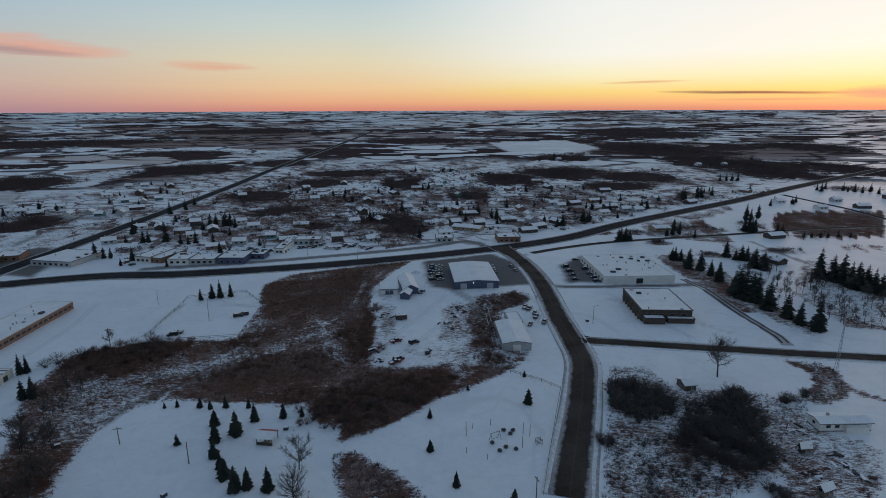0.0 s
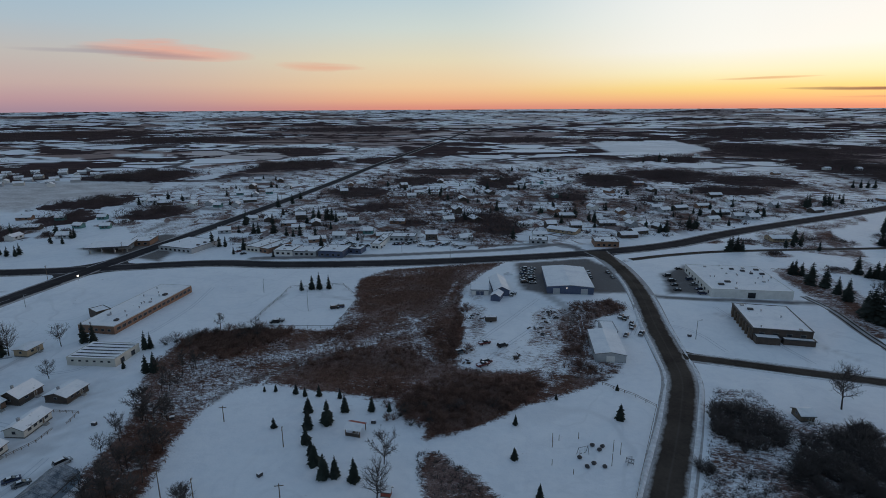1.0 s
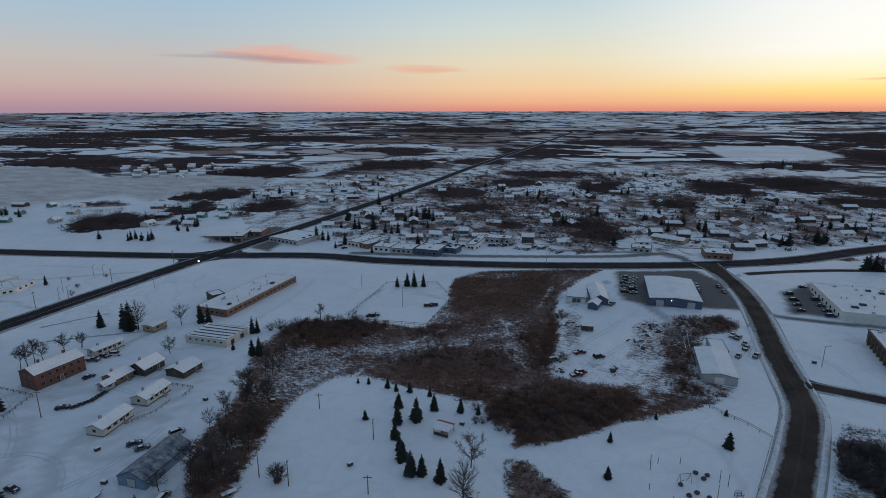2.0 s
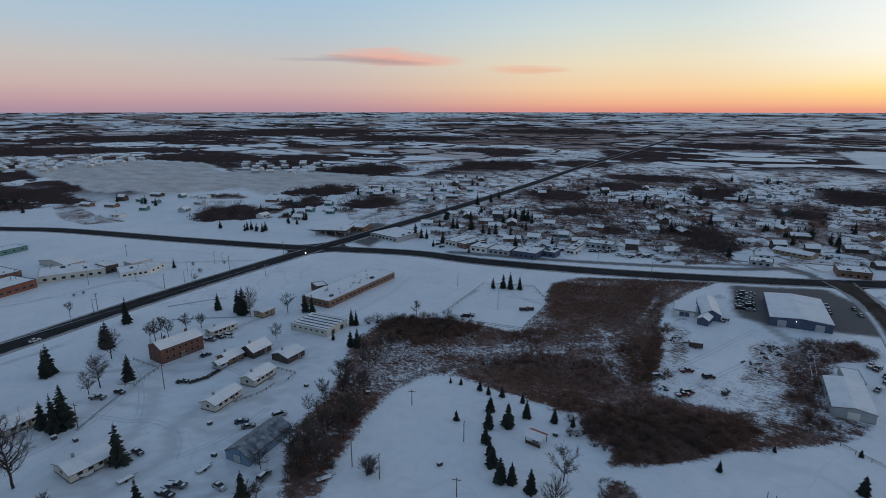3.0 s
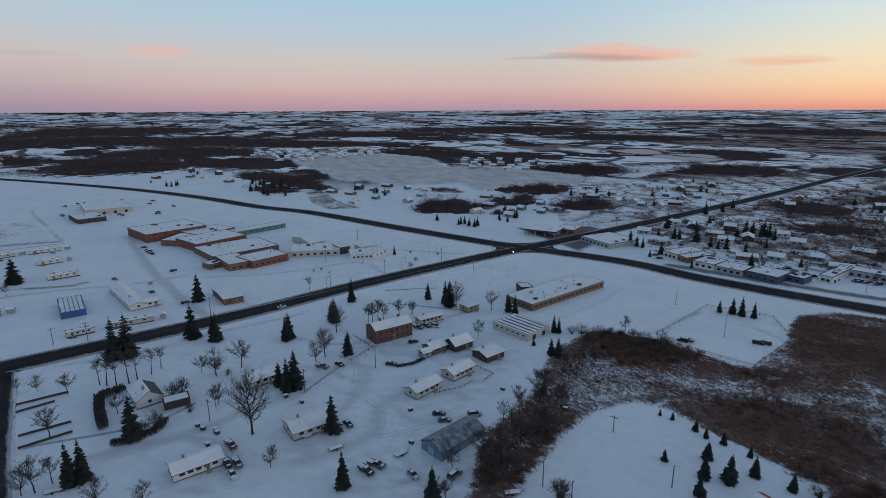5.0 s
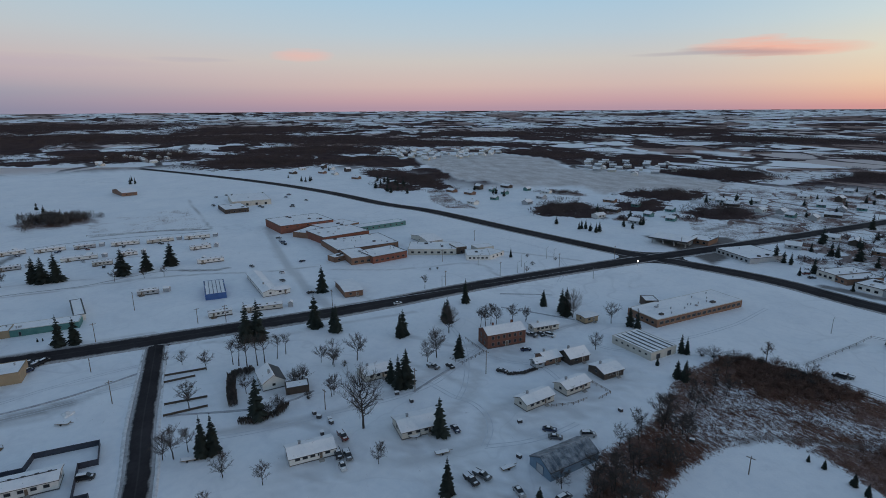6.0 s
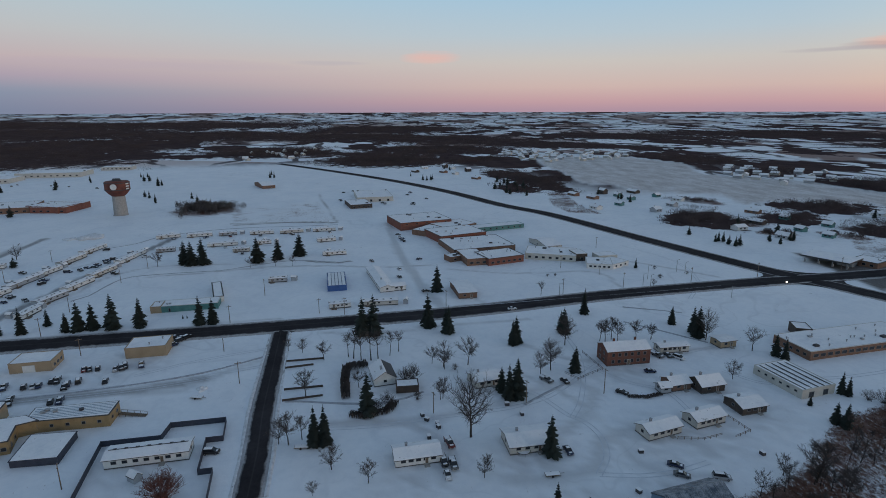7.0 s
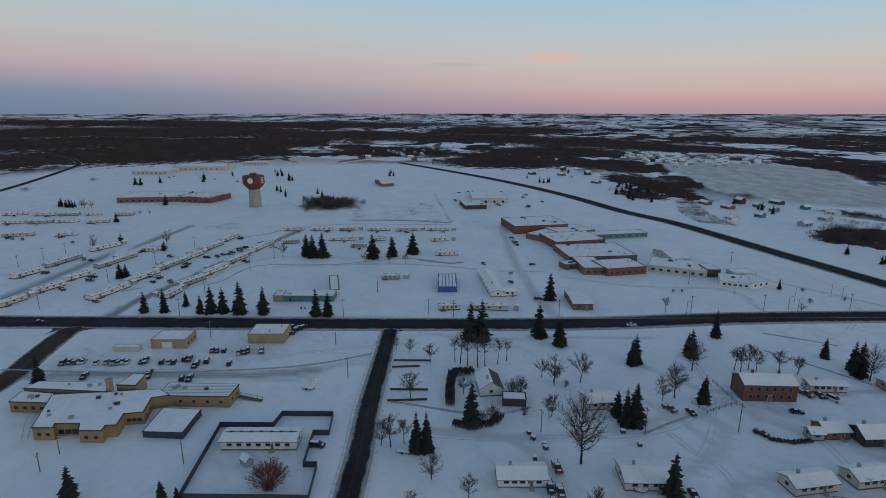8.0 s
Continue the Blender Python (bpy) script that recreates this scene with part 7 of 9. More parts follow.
def thicket(rows, mat, label):
    """The farther shrubs of the thickets, joined."""
    V, F, k = [], [], 0
    for x, y, h, a, pick in rows:
        me = JOINED[pick]
        v = np.zeros(len(me.vertices) * 3, np.float32)
        me.vertices.foreach_get("co", v)
        v = v.reshape(-1, 3) * h
        f = np.zeros(len(me.loops), np.int32)
        me.loops.foreach_get("vertex_index", f)
        c, s = math.cos(a), math.sin(a)
        V.append(np.stack([v[:, 0] * c - v[:, 1] * s + x, v[:, 0] * s + v[:, 1] * c + y, v[:, 2]], -1))
        F.append(f + k)
        k += len(v)
    ob = new("thicket", mesh_from(np.concatenate(V), np.concatenate(F), "thicket", mat))
    return tagged(ob, label, "thicket", kind="stuff")


thicket(stems, WILLOW, "leafless shrubs spread through dry brown grass")
thicket(dark_stems, TWIGS, "dense dark leafless thicket beside the road")
# trees along the creek bank and the brush edge
r3 = random.Random(61)
CREEK_EDGE = smooth_line([(-151, 184), (-139, 165), (-130, 142), (-125, 126), (-123, 111), (-113, 97), (-106, 87)], 4)
for x, y in CREEK_EDGE:
    for _ in range(2):
        plant(r3.choice(("bare", "slim", "slim")), x + r3.gauss(2, 5), y + r3.gauss(2, 5), r3.uniform(4, 9), "leafless tree crowding the creek bank", "creek trees", 1.1, r3)
for x, y, h in [(-120, 105, 9), (-118, 111, 9), (-117, 118, 9), (-116, 125, 8), (-110, 106, 10), (-118, 130, 9), (-112, 100, 9), (-106, 106, 10), (-123, 143, 9), (-133, 144, 13), (-114, 107, 10), (-113, 128, 8)]:
    plant("bare", x, y, max(h, 4), "leafless tree crowding the creek bank", "creek trees", 1.15, r3)
EDGE_B = smooth_line([(-160, 195), (-157, 203), (-148, 212), (-136, 217), (-126, 215)], 4)
for x, y in EDGE_B:
    for _ in range(2):
        shrub(x + r3.gauss(0, 3), y + r3.gauss(0, 3), r3.uniform(3, 5.5), "tall leafless shrub at the field edge", "thicket shrubs", 0.9, r3)
shrub(-159, -34, 9, "reddish leafless bush inside the fenced yard", "yard bushes", 0.9, pick=4)
for x, y, h in [(-211, 40, 8), (-193, 29, 7), (-191, 25, 6), (-210, 37, 7), (-197, 40, 4), (-217, 58, 3), (-93, 109, 7), (-93, 110, 6)]:
    shrub(x, y, max(h, 1.5), "rounded grey leafless garden bush", "yard bushes", 0.8, pick=2)

def woods(rows, name, label, seed, dens=0.04, most=1500, hmin=6.0, hmax=8.0, mat=None):
    r = np.random.RandomState(seed)
    pts, gaps = [], []
    for cx, cy, yaw, a, b in rows:
        dist = math.hypot(cx, cy)
        n = int(min(most, max(40, math.pi * a * b * dens * min(1.0, 700 / dist))))
        rr, th = np.sqrt(r.random_sample(n)), r.uniform(0, 6.283, n)
        edge = 1 + 0.34 * np.sin(th * 3 + cx) + 0.22 * np.sin(th * 7 + cy) + 0.12 * np.sin(th * 13 + cx)
        ux, uy = a * rr * np.cos(th) * edge, b * rr * np.sin(th) * edge
        c, s = math.cos(math.radians(yaw)), math.sin(math.radians(yaw))
        pts.append(np.stack([cx + ux * c - uy * s, cy + ux * s + uy * c], -1))
        gaps.append(np.full(n, math.sqrt(math.pi * a * b / n)))
    pts, gaps = np.concatenate(pts), np.concatenate(gaps)
    far = np.hypot(pts[:, 0], pts[:, 1])
    keep = wobble(pts[:, 0], pts[:, 1], 75.0, seed) > -0.38
    for line, half in ALL_ROADS:
        keep &= near_line(pts[:, 0], pts[:, 1], line) > half + 5
    keep &= inside(pts[:, 0], pts[:, 1], STUBBLE) < -6
    for poly in OPEN_FIELDS:
        keep &= inside(pts[:, 0], pts[:, 1], poly) < 4
    pts, far, gaps = pts[keep], far[keep], gaps[keep]
    # each tree is a rounded cloud of short thin boughs over its foot
    blades = 20
    n = len(pts)
    k = n * blades
    tall = np.repeat(r.uniform(hmin, hmax, n), blades)
    grow = np.repeat(np.clip(far / 900, 1, 2.6), blades)
    base = np.repeat(pts, blades, 0)
    th, u, v = r.uniform(0, 6.283, k), np.sqrt(r.random_sample(k)), r.random_sample(k) ** 0.5
    side = np.stack([np.cos(th), np.sin(th)], -1)
    mid = base + side * (np.repeat(np.maximum(gaps * 0.8, 1.5), blades) * u)[:, None]
    zc = tall * (0.08 + 0.84 * v * np.sqrt(1 - 0.8 * u * u))
    way = np.concatenate([side * 0.55 + r.normal(0, 0.35, (k, 2)), r.uniform(0.25, 1.0, (k, 1))], -1)
    way *= (tall * r.uniform(0.10, 0.19, k) / np.linalg.norm(way, axis=1))[:, None]
    a = r.uniform(0, 6.283, k)
    wv = np.stack([np.cos(a), np.sin(a)], -1) * (r.uniform(0.10, 0.26, k) * grow)[:, None]
    foot = np.concatenate([mid, (rise(np.hypot(mid[:, 0], mid[:, 1])) + zc)[:, None]], -1)
    V = np.stack([foot - way, foot, foot + way, foot], 1)
    V[:, 1, :2] += wv
    V[:, 3, :2] -= wv
    f = (np.arange(k)[:, None] * 4 + np.array([[0, 1, 2, 0, 2, 3]])).reshape(-1, 3)
    me = mesh_from(V.reshape(-1, 3), f, name, mat or WOODS)
    return tagged(new(name, me), label, "woods", kind="stuff")


woods(BLUFFS, "aspen_bluff", "dark bluff of bare aspen trees", 1)
woods(BLUFFS_B, "aspen_bluff", "dark bare woods among the town houses", 2)
woods(BLUFFS_C, "aspen_bluff", "dark bare woods beside the highway", 3)
woods(TOWN_BLUFFS, "aspen_bluff", "dark bare woods and scrub between the town houses", 8, 0.035, 900, 2.5, 5.5)
woods(EAST_BUSHES, "hedgerow", "dark bare bushes along a snowy field", 9, 0.12, 400, 2.0, 3.5)
woods(WEST_BUSHES, "hedgerow", "dark bare bushes among scattered houses", 10, 0.12, 300, 2.5, 4.5)
woods(LOW_BLUFF, "scrub_patch", "low reddish brown scrub in a snowy field", 12, 0.30, 900, 6.0, 9.0, TWIGS)
woods(BLUFFS_D, "far_woods", "wide dark bare forest on the plain", 4, 0.012, 4000, 7, 9)
woods(BLUFFS_E, "far_woods", "dark strips of bare woods between fields", 5, 0.012, 1500)
woods(BLUFFS_F, "far_woods", "dark strips of bare woods between fields", 6, 0.012, 1500)

# ---------------------------------------------------------------- the town beyond the highway
STRIP = [("roadside_motel", "long low motel with a snowy flat roof", (-265.9, 354.7, -8, 30.5, 30.0), 3.6, GREY_WALL), ("roadside_store", "brown flat-roofed store by the highway", (-200.3, 361.0, -15, 10.1, 24.4), 3.6, BROWN_BRICK),
         ("roadside_store", "white flat-roofed store by the highway", (-186.2, 354.4, 2, 14.1, 17.7), 3.8, WHITE_WALL), ("roadside_store", "low grey store with a snowy roof", (-171.0, 354.4, 5, 17.0, 15.8), 3.4, GREY_WALL),
         ("roadside_store", "dark blue store with a broad snowy roof", (-151.4, 357.1, 1, 18.0, 18.5), 4.2, BLUE_WALL), ("roadside_store", "small blue-grey store with a snowy roof", (-138.2, 365.1, -2, 10.6, 10.4), 3.6, BLUE_WALL),
         ("roadside_store", "white store with a car lot in front", (-127.6, 392.0, 1, 7.0, 34.8), 4.0, WHITE_WALL), ("roadside_store", "long white showroom with a dark band", (-115.7, 408.1, 6, 21.5, 12.3), 4.0, GREY_WALL),
         ("roadside_store", "white corner store by the junction", (39.2, 419.8, 5, 17.6, 15.8), 4.2, BROWN_BRICK), ("roadside_store", "low grey store by the side road", (-10.3, 417.5, 1, 13.8, 12.0), 3.4, GREY_WALL),
         ("roadside_store", "small store behind the filling station", (-310.2, 359.4, 20, 15.5, 17.6), 3.6, BROWN_BRICK),
         ("roadside_store", "pale store with a blue-grey snowy roof", (-210.0, 363.6, -10, 12.2, 26.8), 4.0, CREAM_WALL)]
for k, (nm, lab, R, h, wl) in enumerate(STRIP):
    block_building(nm, lab, [(R, h, wl, dict(units=3 + k % 3, trim=TRIM_DARK), [("f", max(2, int(R[3] / 4)), 2.0, 1.5, 0.9)])], "store" if "store" in nm else "building")
GAS = (-317.5, 336.0, 24, 29.3, 22.0)
e = thing("filling_station", GAS[0], GAS[1], 0, "dark filling station canopy with snow on top", "filling station")
w, d = GAS[3], GAS[4]
for name, bm, mat in (("canopy", boxes((-w / 2, -d / 2, 4.2, w / 2, d / 2, 5.0), bevel=0.05), TRIM_DARK), ("canopy_snow", boxes((-w / 2 + 0.3, -d / 2 + 0.3, 5.0, w / 2 - 0.3, d / 2 - 0.3, 5.18), bevel=0.05), SNOW), ("kiosk", boxes((w * 0.12, d * 0.05, -0.1, w * 0.42, d * 0.42, 3.6)), GREY_WALL)):
    at(part(name, bm, mat, e), e, GAS[0], GAS[1], GAS[2])
for ux in (-0.42, -0.14, 0.14, 0.42):
    for uy in (-0.36, 0.36):
        at(part("post", boxes((ux * w - 0.25, uy * d - 0.25, -0.2, ux * w + 0.25, uy * d + 0.25, 4.2)), METAL, e), e, GAS[0], GAS[1], GAS[2])
    at(part("fuel_pump", boxes((ux * w - 0.4, -d * 0.36 + 1.0, 0, ux * w + 0.4, -d * 0.36 + 1.6, 1.7), bevel=0.04), TRIM_LIGHT, e), e, GAS[0], GAS[1], GAS[2])
for k, R in enumerate(((9.0, 458.5, -23, 26.0, 13.2), (171.3, 458.2, 9, 15.1, 13.0))):
    bungalow("row_house", "long low row house with a snowy roof", R, 2.8, 4.2, TAN_WALL, 6, group="town houses")

PROTO = []
for k, (w, d, ev, rg, wl) in enumerate(((12, 8.5, 2.8, 4.6, WHITE_WALL), (14, 8.5, 2.7, 4.4, BROWN_BRICK), (11, 8, 3.0, 5.2, GREY_WALL), (10, 8, 4.6, 6.8, DARK_WALL), (15, 9, 2.8, 4.6, DARK_WALL), (9, 7, 2.9, 4.8, TEAL_WALL))):
    lab = ("white house with a snow-covered gable roof", "brown brick bungalow with a snow-covered roof", "grey house with a snow-covered gable roof", "tall dark house with a snowy roof", "dark brown bungalow under a snowy roof", "small teal house with a snowy roof")[k]
    e = thing("town_house", 0, 0, 0, lab, "house", "town houses")
    blk, ww, dd = gable_block(e, (0, 0, 0, w, d), ev, rg, wl, chimney=1, base=False)
    window_row(e, blk, ww, dd, "f", 2, 2.0, 1.2, 1.1)
    if ev > 4:
        window_row(e, blk, ww, dd, "f", 2, 1.4, 1.2, 3.2)
    PROTO.append([e, False])


for k, wl in enumerate((WHITE_WALL, CREAM_WALL, GREY_WALL)):
    e = thing("far_house", 0, 0, 0, "distant %s house with a snowy roof" % ("white", "cream", "grey")[k], "house", "far houses")
    blk, ww, dd = gable_block(e, (0, 0, 0, 13, 9), 3.4, 5.6, wl, chimney=0, base=False)
    PROTO.append([e, False])


def settle(k, x, y, yaw):
    e, used = PROTO[k]
    m = pose(x, y, height_at(x, y), 0, 0, yaw)
    if not used:
        PROTO[k][1] = True
        e.matrix_basis = m
        return e
    return copy_thing(e, m)


def clear_of(x, y, gap):
    p, q = np.array([x]), np.array([y])
    return all(near_line(p, q, line)[0] > half + gap for line, half in ALL_ROADS)


def district(poly, n, gap, seed, base_yaw, jitter=10, kinds=6, taken=()):
    """Houses set along rough street lines inside an area, none overlapping."""
    rng = random.Random(seed)
    npr = np.random.RandomState(seed)
    out = []
    for x, y in scatter(poly, n * 14, npr, 4.0):
        if len(out) >= n:
            break
        a = radians(base_yaw)
        v = -x * math.sin(a) + y * math.cos(a)
        row = round(v / (gap * 1.7)) * gap * 1.7
        x, y = x - (row - v) * math.sin(a) * 0.8, y + (row - v) * math.cos(a) * 0.8
        if all((x - p) ** 2 + (y - q) ** 2 > gap * gap for p, q in out + list(taken)) and clear_of(x, y, 12):
            out.append((x, y))
            settle(rng.randrange(6) if kinds == 6 else 6 + rng.randrange(3), x, y, base_yaw + rng.choice((0, 0, 0, 90)) + rng.uniform(-jitter, jitter))
    return out


# houses of the subdivision and of the streets behind the highway: (x, y, kind)
WEST_HOMES = [(-450, 527, 0), (-435, 527, 2), (-414, 518, 4), (-416, 555, 2), (-379, 515, 0), (-364, 525, 2), (-348, 515, 5), (-331, 522, 2), (-415, 633, 0), (-371, 595, 5), (-384, 647, 3), (-347, 589, 2), (-341, 611, 5), (-332, 551, 4), (-342, 663, 0), (-419, 721, 2), (-436, 714, 2), (-383, 719, 4)]
BACK_HOMES = [(-269, 404, 2), (-275, 457, 0), (-258, 458, 4), (-230, 442, 1), (-214, 428, 0), (-180, 390, 1), (-167, 404, 2), (-177, 462, 2), (-208, 450, 4), (-248, 499, 2), (-150, 425, 5), (-132, 412, 1), (-94, 415, 3), (-67, 415, 2), (-10, 438, 0), (59, 449, 4), (69, 465, 4)]
NORTH_HOMES = [(46, 493, 4), (12, 523, 4), (0, 550, 1), (-15, 555, 0), (-52, 555, 2), (69, 520, 0), (67, 493, 2), (39, 574, 0), (-53, 700, 1), (-25, 723, 2), (18, 781, 0), (65, 690, 1), (-35, 895, 2), (-114, 754, 0), (-160, 639, 0), (19, 470, 3), (-2, 472, 3), (90, 485, 4), (107, 568, 2), (-94, 484, 2), (-156, 746, 4), (-162, 612, 2), (114, 641, 0)]
EAST_HOMES = [(154, 712, 0), (150, 602, 1), (125, 585, 4), (190, 645, 0), (169, 548, 2), (142, 530, 0), (158, 565, 4), (180, 545, 2), (224, 619, 2), (252, 594, 4), (353, 678, 1), (102, 584, 2), (117, 711, 4), (289, 1244, 0), (202, 1115, 2), (328, 921, 1), (434, 1008, 0), (480, 1008, 2), (252, 431, 4), (211, 358, 4)]
HOMES = []
rh = random.Random(21)
for x, y, k in WEST_HOMES + BACK_HOMES + NORTH_HOMES + EAST_HOMES:
    HOMES.append((x, y))
    settle(k, x, y, 20 + rh.choice((0, 0, 90)) + rh.uniform(-12, 12))
HOMES += district(TOWN_NORTH, 20, 22, 3, 22, 20, taken=HOMES)
HOMES += district([(-1165, 353), (-1391, 448), (-1257, 704), (-1041, 603), (-1022, 409)], 60, 19, 5, 40, kinds=3)
HOMES += district([(-792, 601), (-883, 698), (-784, 807), (-652, 699), (-660, 614)], 26, 24, 6, 40, kinds=3)
HOMES += district([(264, 489), (371, 635), (495, 705), (491, 636), (414, 531), (365, 555)], 5, 26, 7, 10)
HOMES += district([(-873, 129), (-1000, 166), (-1002, 275), (-841, 250), (-777, 201)], 8, 24, 8, 20)
HOMES += district([(-1200, -174), (-1473, -188), (-1563, -13), (-1204, -31)], 14, 26, 9, 20, kinds=3)
HOMES += district([(-598, 262), (-688, 316), (-633, 387), (-539, 401), (-499, 329), (-512, 270)], 12, 24, 12, 15)
HOMES += district([(-437, 348), (-511, 423), (-457, 455), (-355, 408), (-376, 365)], 8, 24, 13, 15)
rt = random.Random(77)
for i in range(170):
    x, y = rt.choice(HOMES[:98])
    x, y = x + rt.gauss(0, 14), y + rt.gauss(0, 14)
    if clear_of(x, y, 6) and min((x - p) ** 2 + (y - q) ** 2 for p, q in HOMES) > 70:
        plant("spruce" if rt.random() < 0.7 else "bare", x, y, rt.uniform(5, 11), "dark garden tree among the town houses", "town trees", 1.0, rt)

# ---------------------------------------------------------------- the mobile home park
PARK_ROWS = [(-319.4, -173.8, 164, 25.5), (-347.6, -171.1, 165, 26.0), (-375.8, -166.9, 166, 27.0), (-396.2, -163.4, 164, 20.0), (-424.6, -161.2, 167, 25.0), (-453.2, -158.7, 165, 24.7), (-317.3, -137.4, 171, 13.6), (-338.9, -136.9, 158, 19.0), (-363.1, -133.0, 164, 22.4), (-388.7, -129.4, 164, 22.7), (-424.7, -124.3, 167, 31.0)]
PARK_ROWS += [(-353.6, -246.1, 162, 19.1), (-382.7, -243.4, 169, 28.0), (-421.3, -239.4, 155, 22.0), (-302.2, -215.4, 166, 14.5), (-325.4, -212.9, 160, 18.5), (-348.3, -210.7, 157, 19.1), (-384.3, -208.1, 167, 33.0), (-413.3, -203.7, 100, 10.7)]
PARK_ROWS += [(-459.7, -336.7, 101, 22.9), (-462.5, -298.6, 111, 16.5), (-510.4, -379.8, 99, 19.6), (-512.1, -356.6, 105, 21.0), (-516.4, -334.7, 108, 18.6), (-514.4, -305.4, 108, 18.9), (-551.2, -410.0, 106, 21.6), (-548.8, -379.7, 99, 20.5), (-549.2, -356.5, 100, 20.1), (-552.6, -333.5, 103, 14.4), (-550.3, -301.8, 102, 15.1)]
PARK_ROWS += [(-486.5, -118.2, 106, 17.9), (-486.9, -94.9, 98, 19.4), (-487.3, -73.0, 100, 14.3), (-486.7, -46.4, 91, 19.2), (-486.0, -22.2, 98, 19.2), (-487.7, 4.2, 91, 19.3), (-449.6, -70.5, 96, 22.0), (-439.5, -107.8, 99, 12.7), (-450.2, -40.5, 101, 11.1), (-428.8, -54.2, 91, 11.9), (-449.1, 6.6, 99, 14.7), (-406.0, 12.5, 96, 16.9), (-348.5, -21.4, 91, 11.0), (-296.3, 14.6, 95, 11.3), (-296.2, 34.7, 86, 20.2)]
vent_bm = boxes((-0.45, -0.3, 0, 0.45, 0.3, 0.55), (-0.5, -0.35, 0.55, 0.5, 0.35, 0.62))
VENT = bpy.data.meshes.new("roof_vent")
vent_bm.to_mesh(VENT)
vent_bm.free()
VENT.materials.append(TRIM_DARK)
at(part("ridge_strip", boxes((-TRAIL[3] * 0.46, -0.16, 3.86, TRAIL[3] * 0.46, 0.16, 4.12)), TRIM_DARK, CLASSROOM, "dark ridge strip bare of snow"), CLASSROOM, TRAIL[0], TRAIL[1], TRAIL[2])
for q in range(7):
    ob = new("roof_vent", VENT)
    ob.parent = CLASSROOM
    ob.matrix_basis = pose(TRAIL[0] - CLASSROOM.location.x, TRAIL[1] - CLASSROOM.location.y, 0, 0, 0, TRAIL[2]) @ pose((q - 3) * TRAIL[3] * 0.13, 0.1, 3.55)
for k, (x, y, yaw, ln) in enumerate(PARK_ROWS):
    wl = (WHITE_WALL, WHITE_WALL, GREY_WALL, WHITE_WALL, CREAM_WALL)[k % 5]
    c, sn = math.cos(radians(yaw)), math.sin(radians(yaw))
    e = thing("mobile_home", x, y, 0, "%s mobile home with snow on its roof" % ("white", "white", "grey", "white", "cream")[k % 5], "mobile home", "mobile homes")
    blk, w, d = gable_block(e, (x - sn * 2.4, y + c * 2.4, yaw, ln, 5.2), 2.45, 3.0, wl, over=0.2, chimney=0)
    window_row(e, blk, w, d, "f", 3 + k % 2, 1.2, 0.8, 1.3)
    # skirting, its colour darkened to include the shadow along the lower edge
    part("skirting", boxes((-w / 2 - 0.04, -d / 2 - 0.04, -0.3, w / 2 + 0.04, d / 2 + 0.04, 0.55)), TRIM_DARK, e).matrix_basis = pose(blk[0] - x, blk[1] - y, 0, 0, 0, blk[2])
    rk = random.Random(k)
    for q in (-1.3, -0.65, 0, 0.65, 1.3):
        ob = new("roof_vent", VENT)
        ob.parent = e
        ob.matrix_basis = pose(blk[0] - x, blk[1] - y, 0, 0, 0, blk[2]) @ pose((q * 0.3 + rk.uniform(-0.1, 0.1)) * w, rk.uniform(-1.2, -0.2), 2.65)
    pane(e, "door", 0.95, 2.0, -w * 0.3, -d / 2 - 0.02, 0.4, 0, blk, TRIM_LIGHT, WOOD)
    porch = part("porch", boxes((-1.4, -1.6, -0.2, 1.4, 0, 0.4), (-1.4, -1.6, 0.4, -1.3, -1.5, 1.3), (1.3, -1.6, 0.4, 1.4, -1.5, 1.3), (-1.4, -1.6, 1.3, 1.4, -1.5, 1.4)), WOOD, e)
    porch.matrix_basis = pose(blk[0] - x, blk[1] - y, 0, 0, 0, blk[2]) @ pose(-w * 0.3, -d / 2, 0)


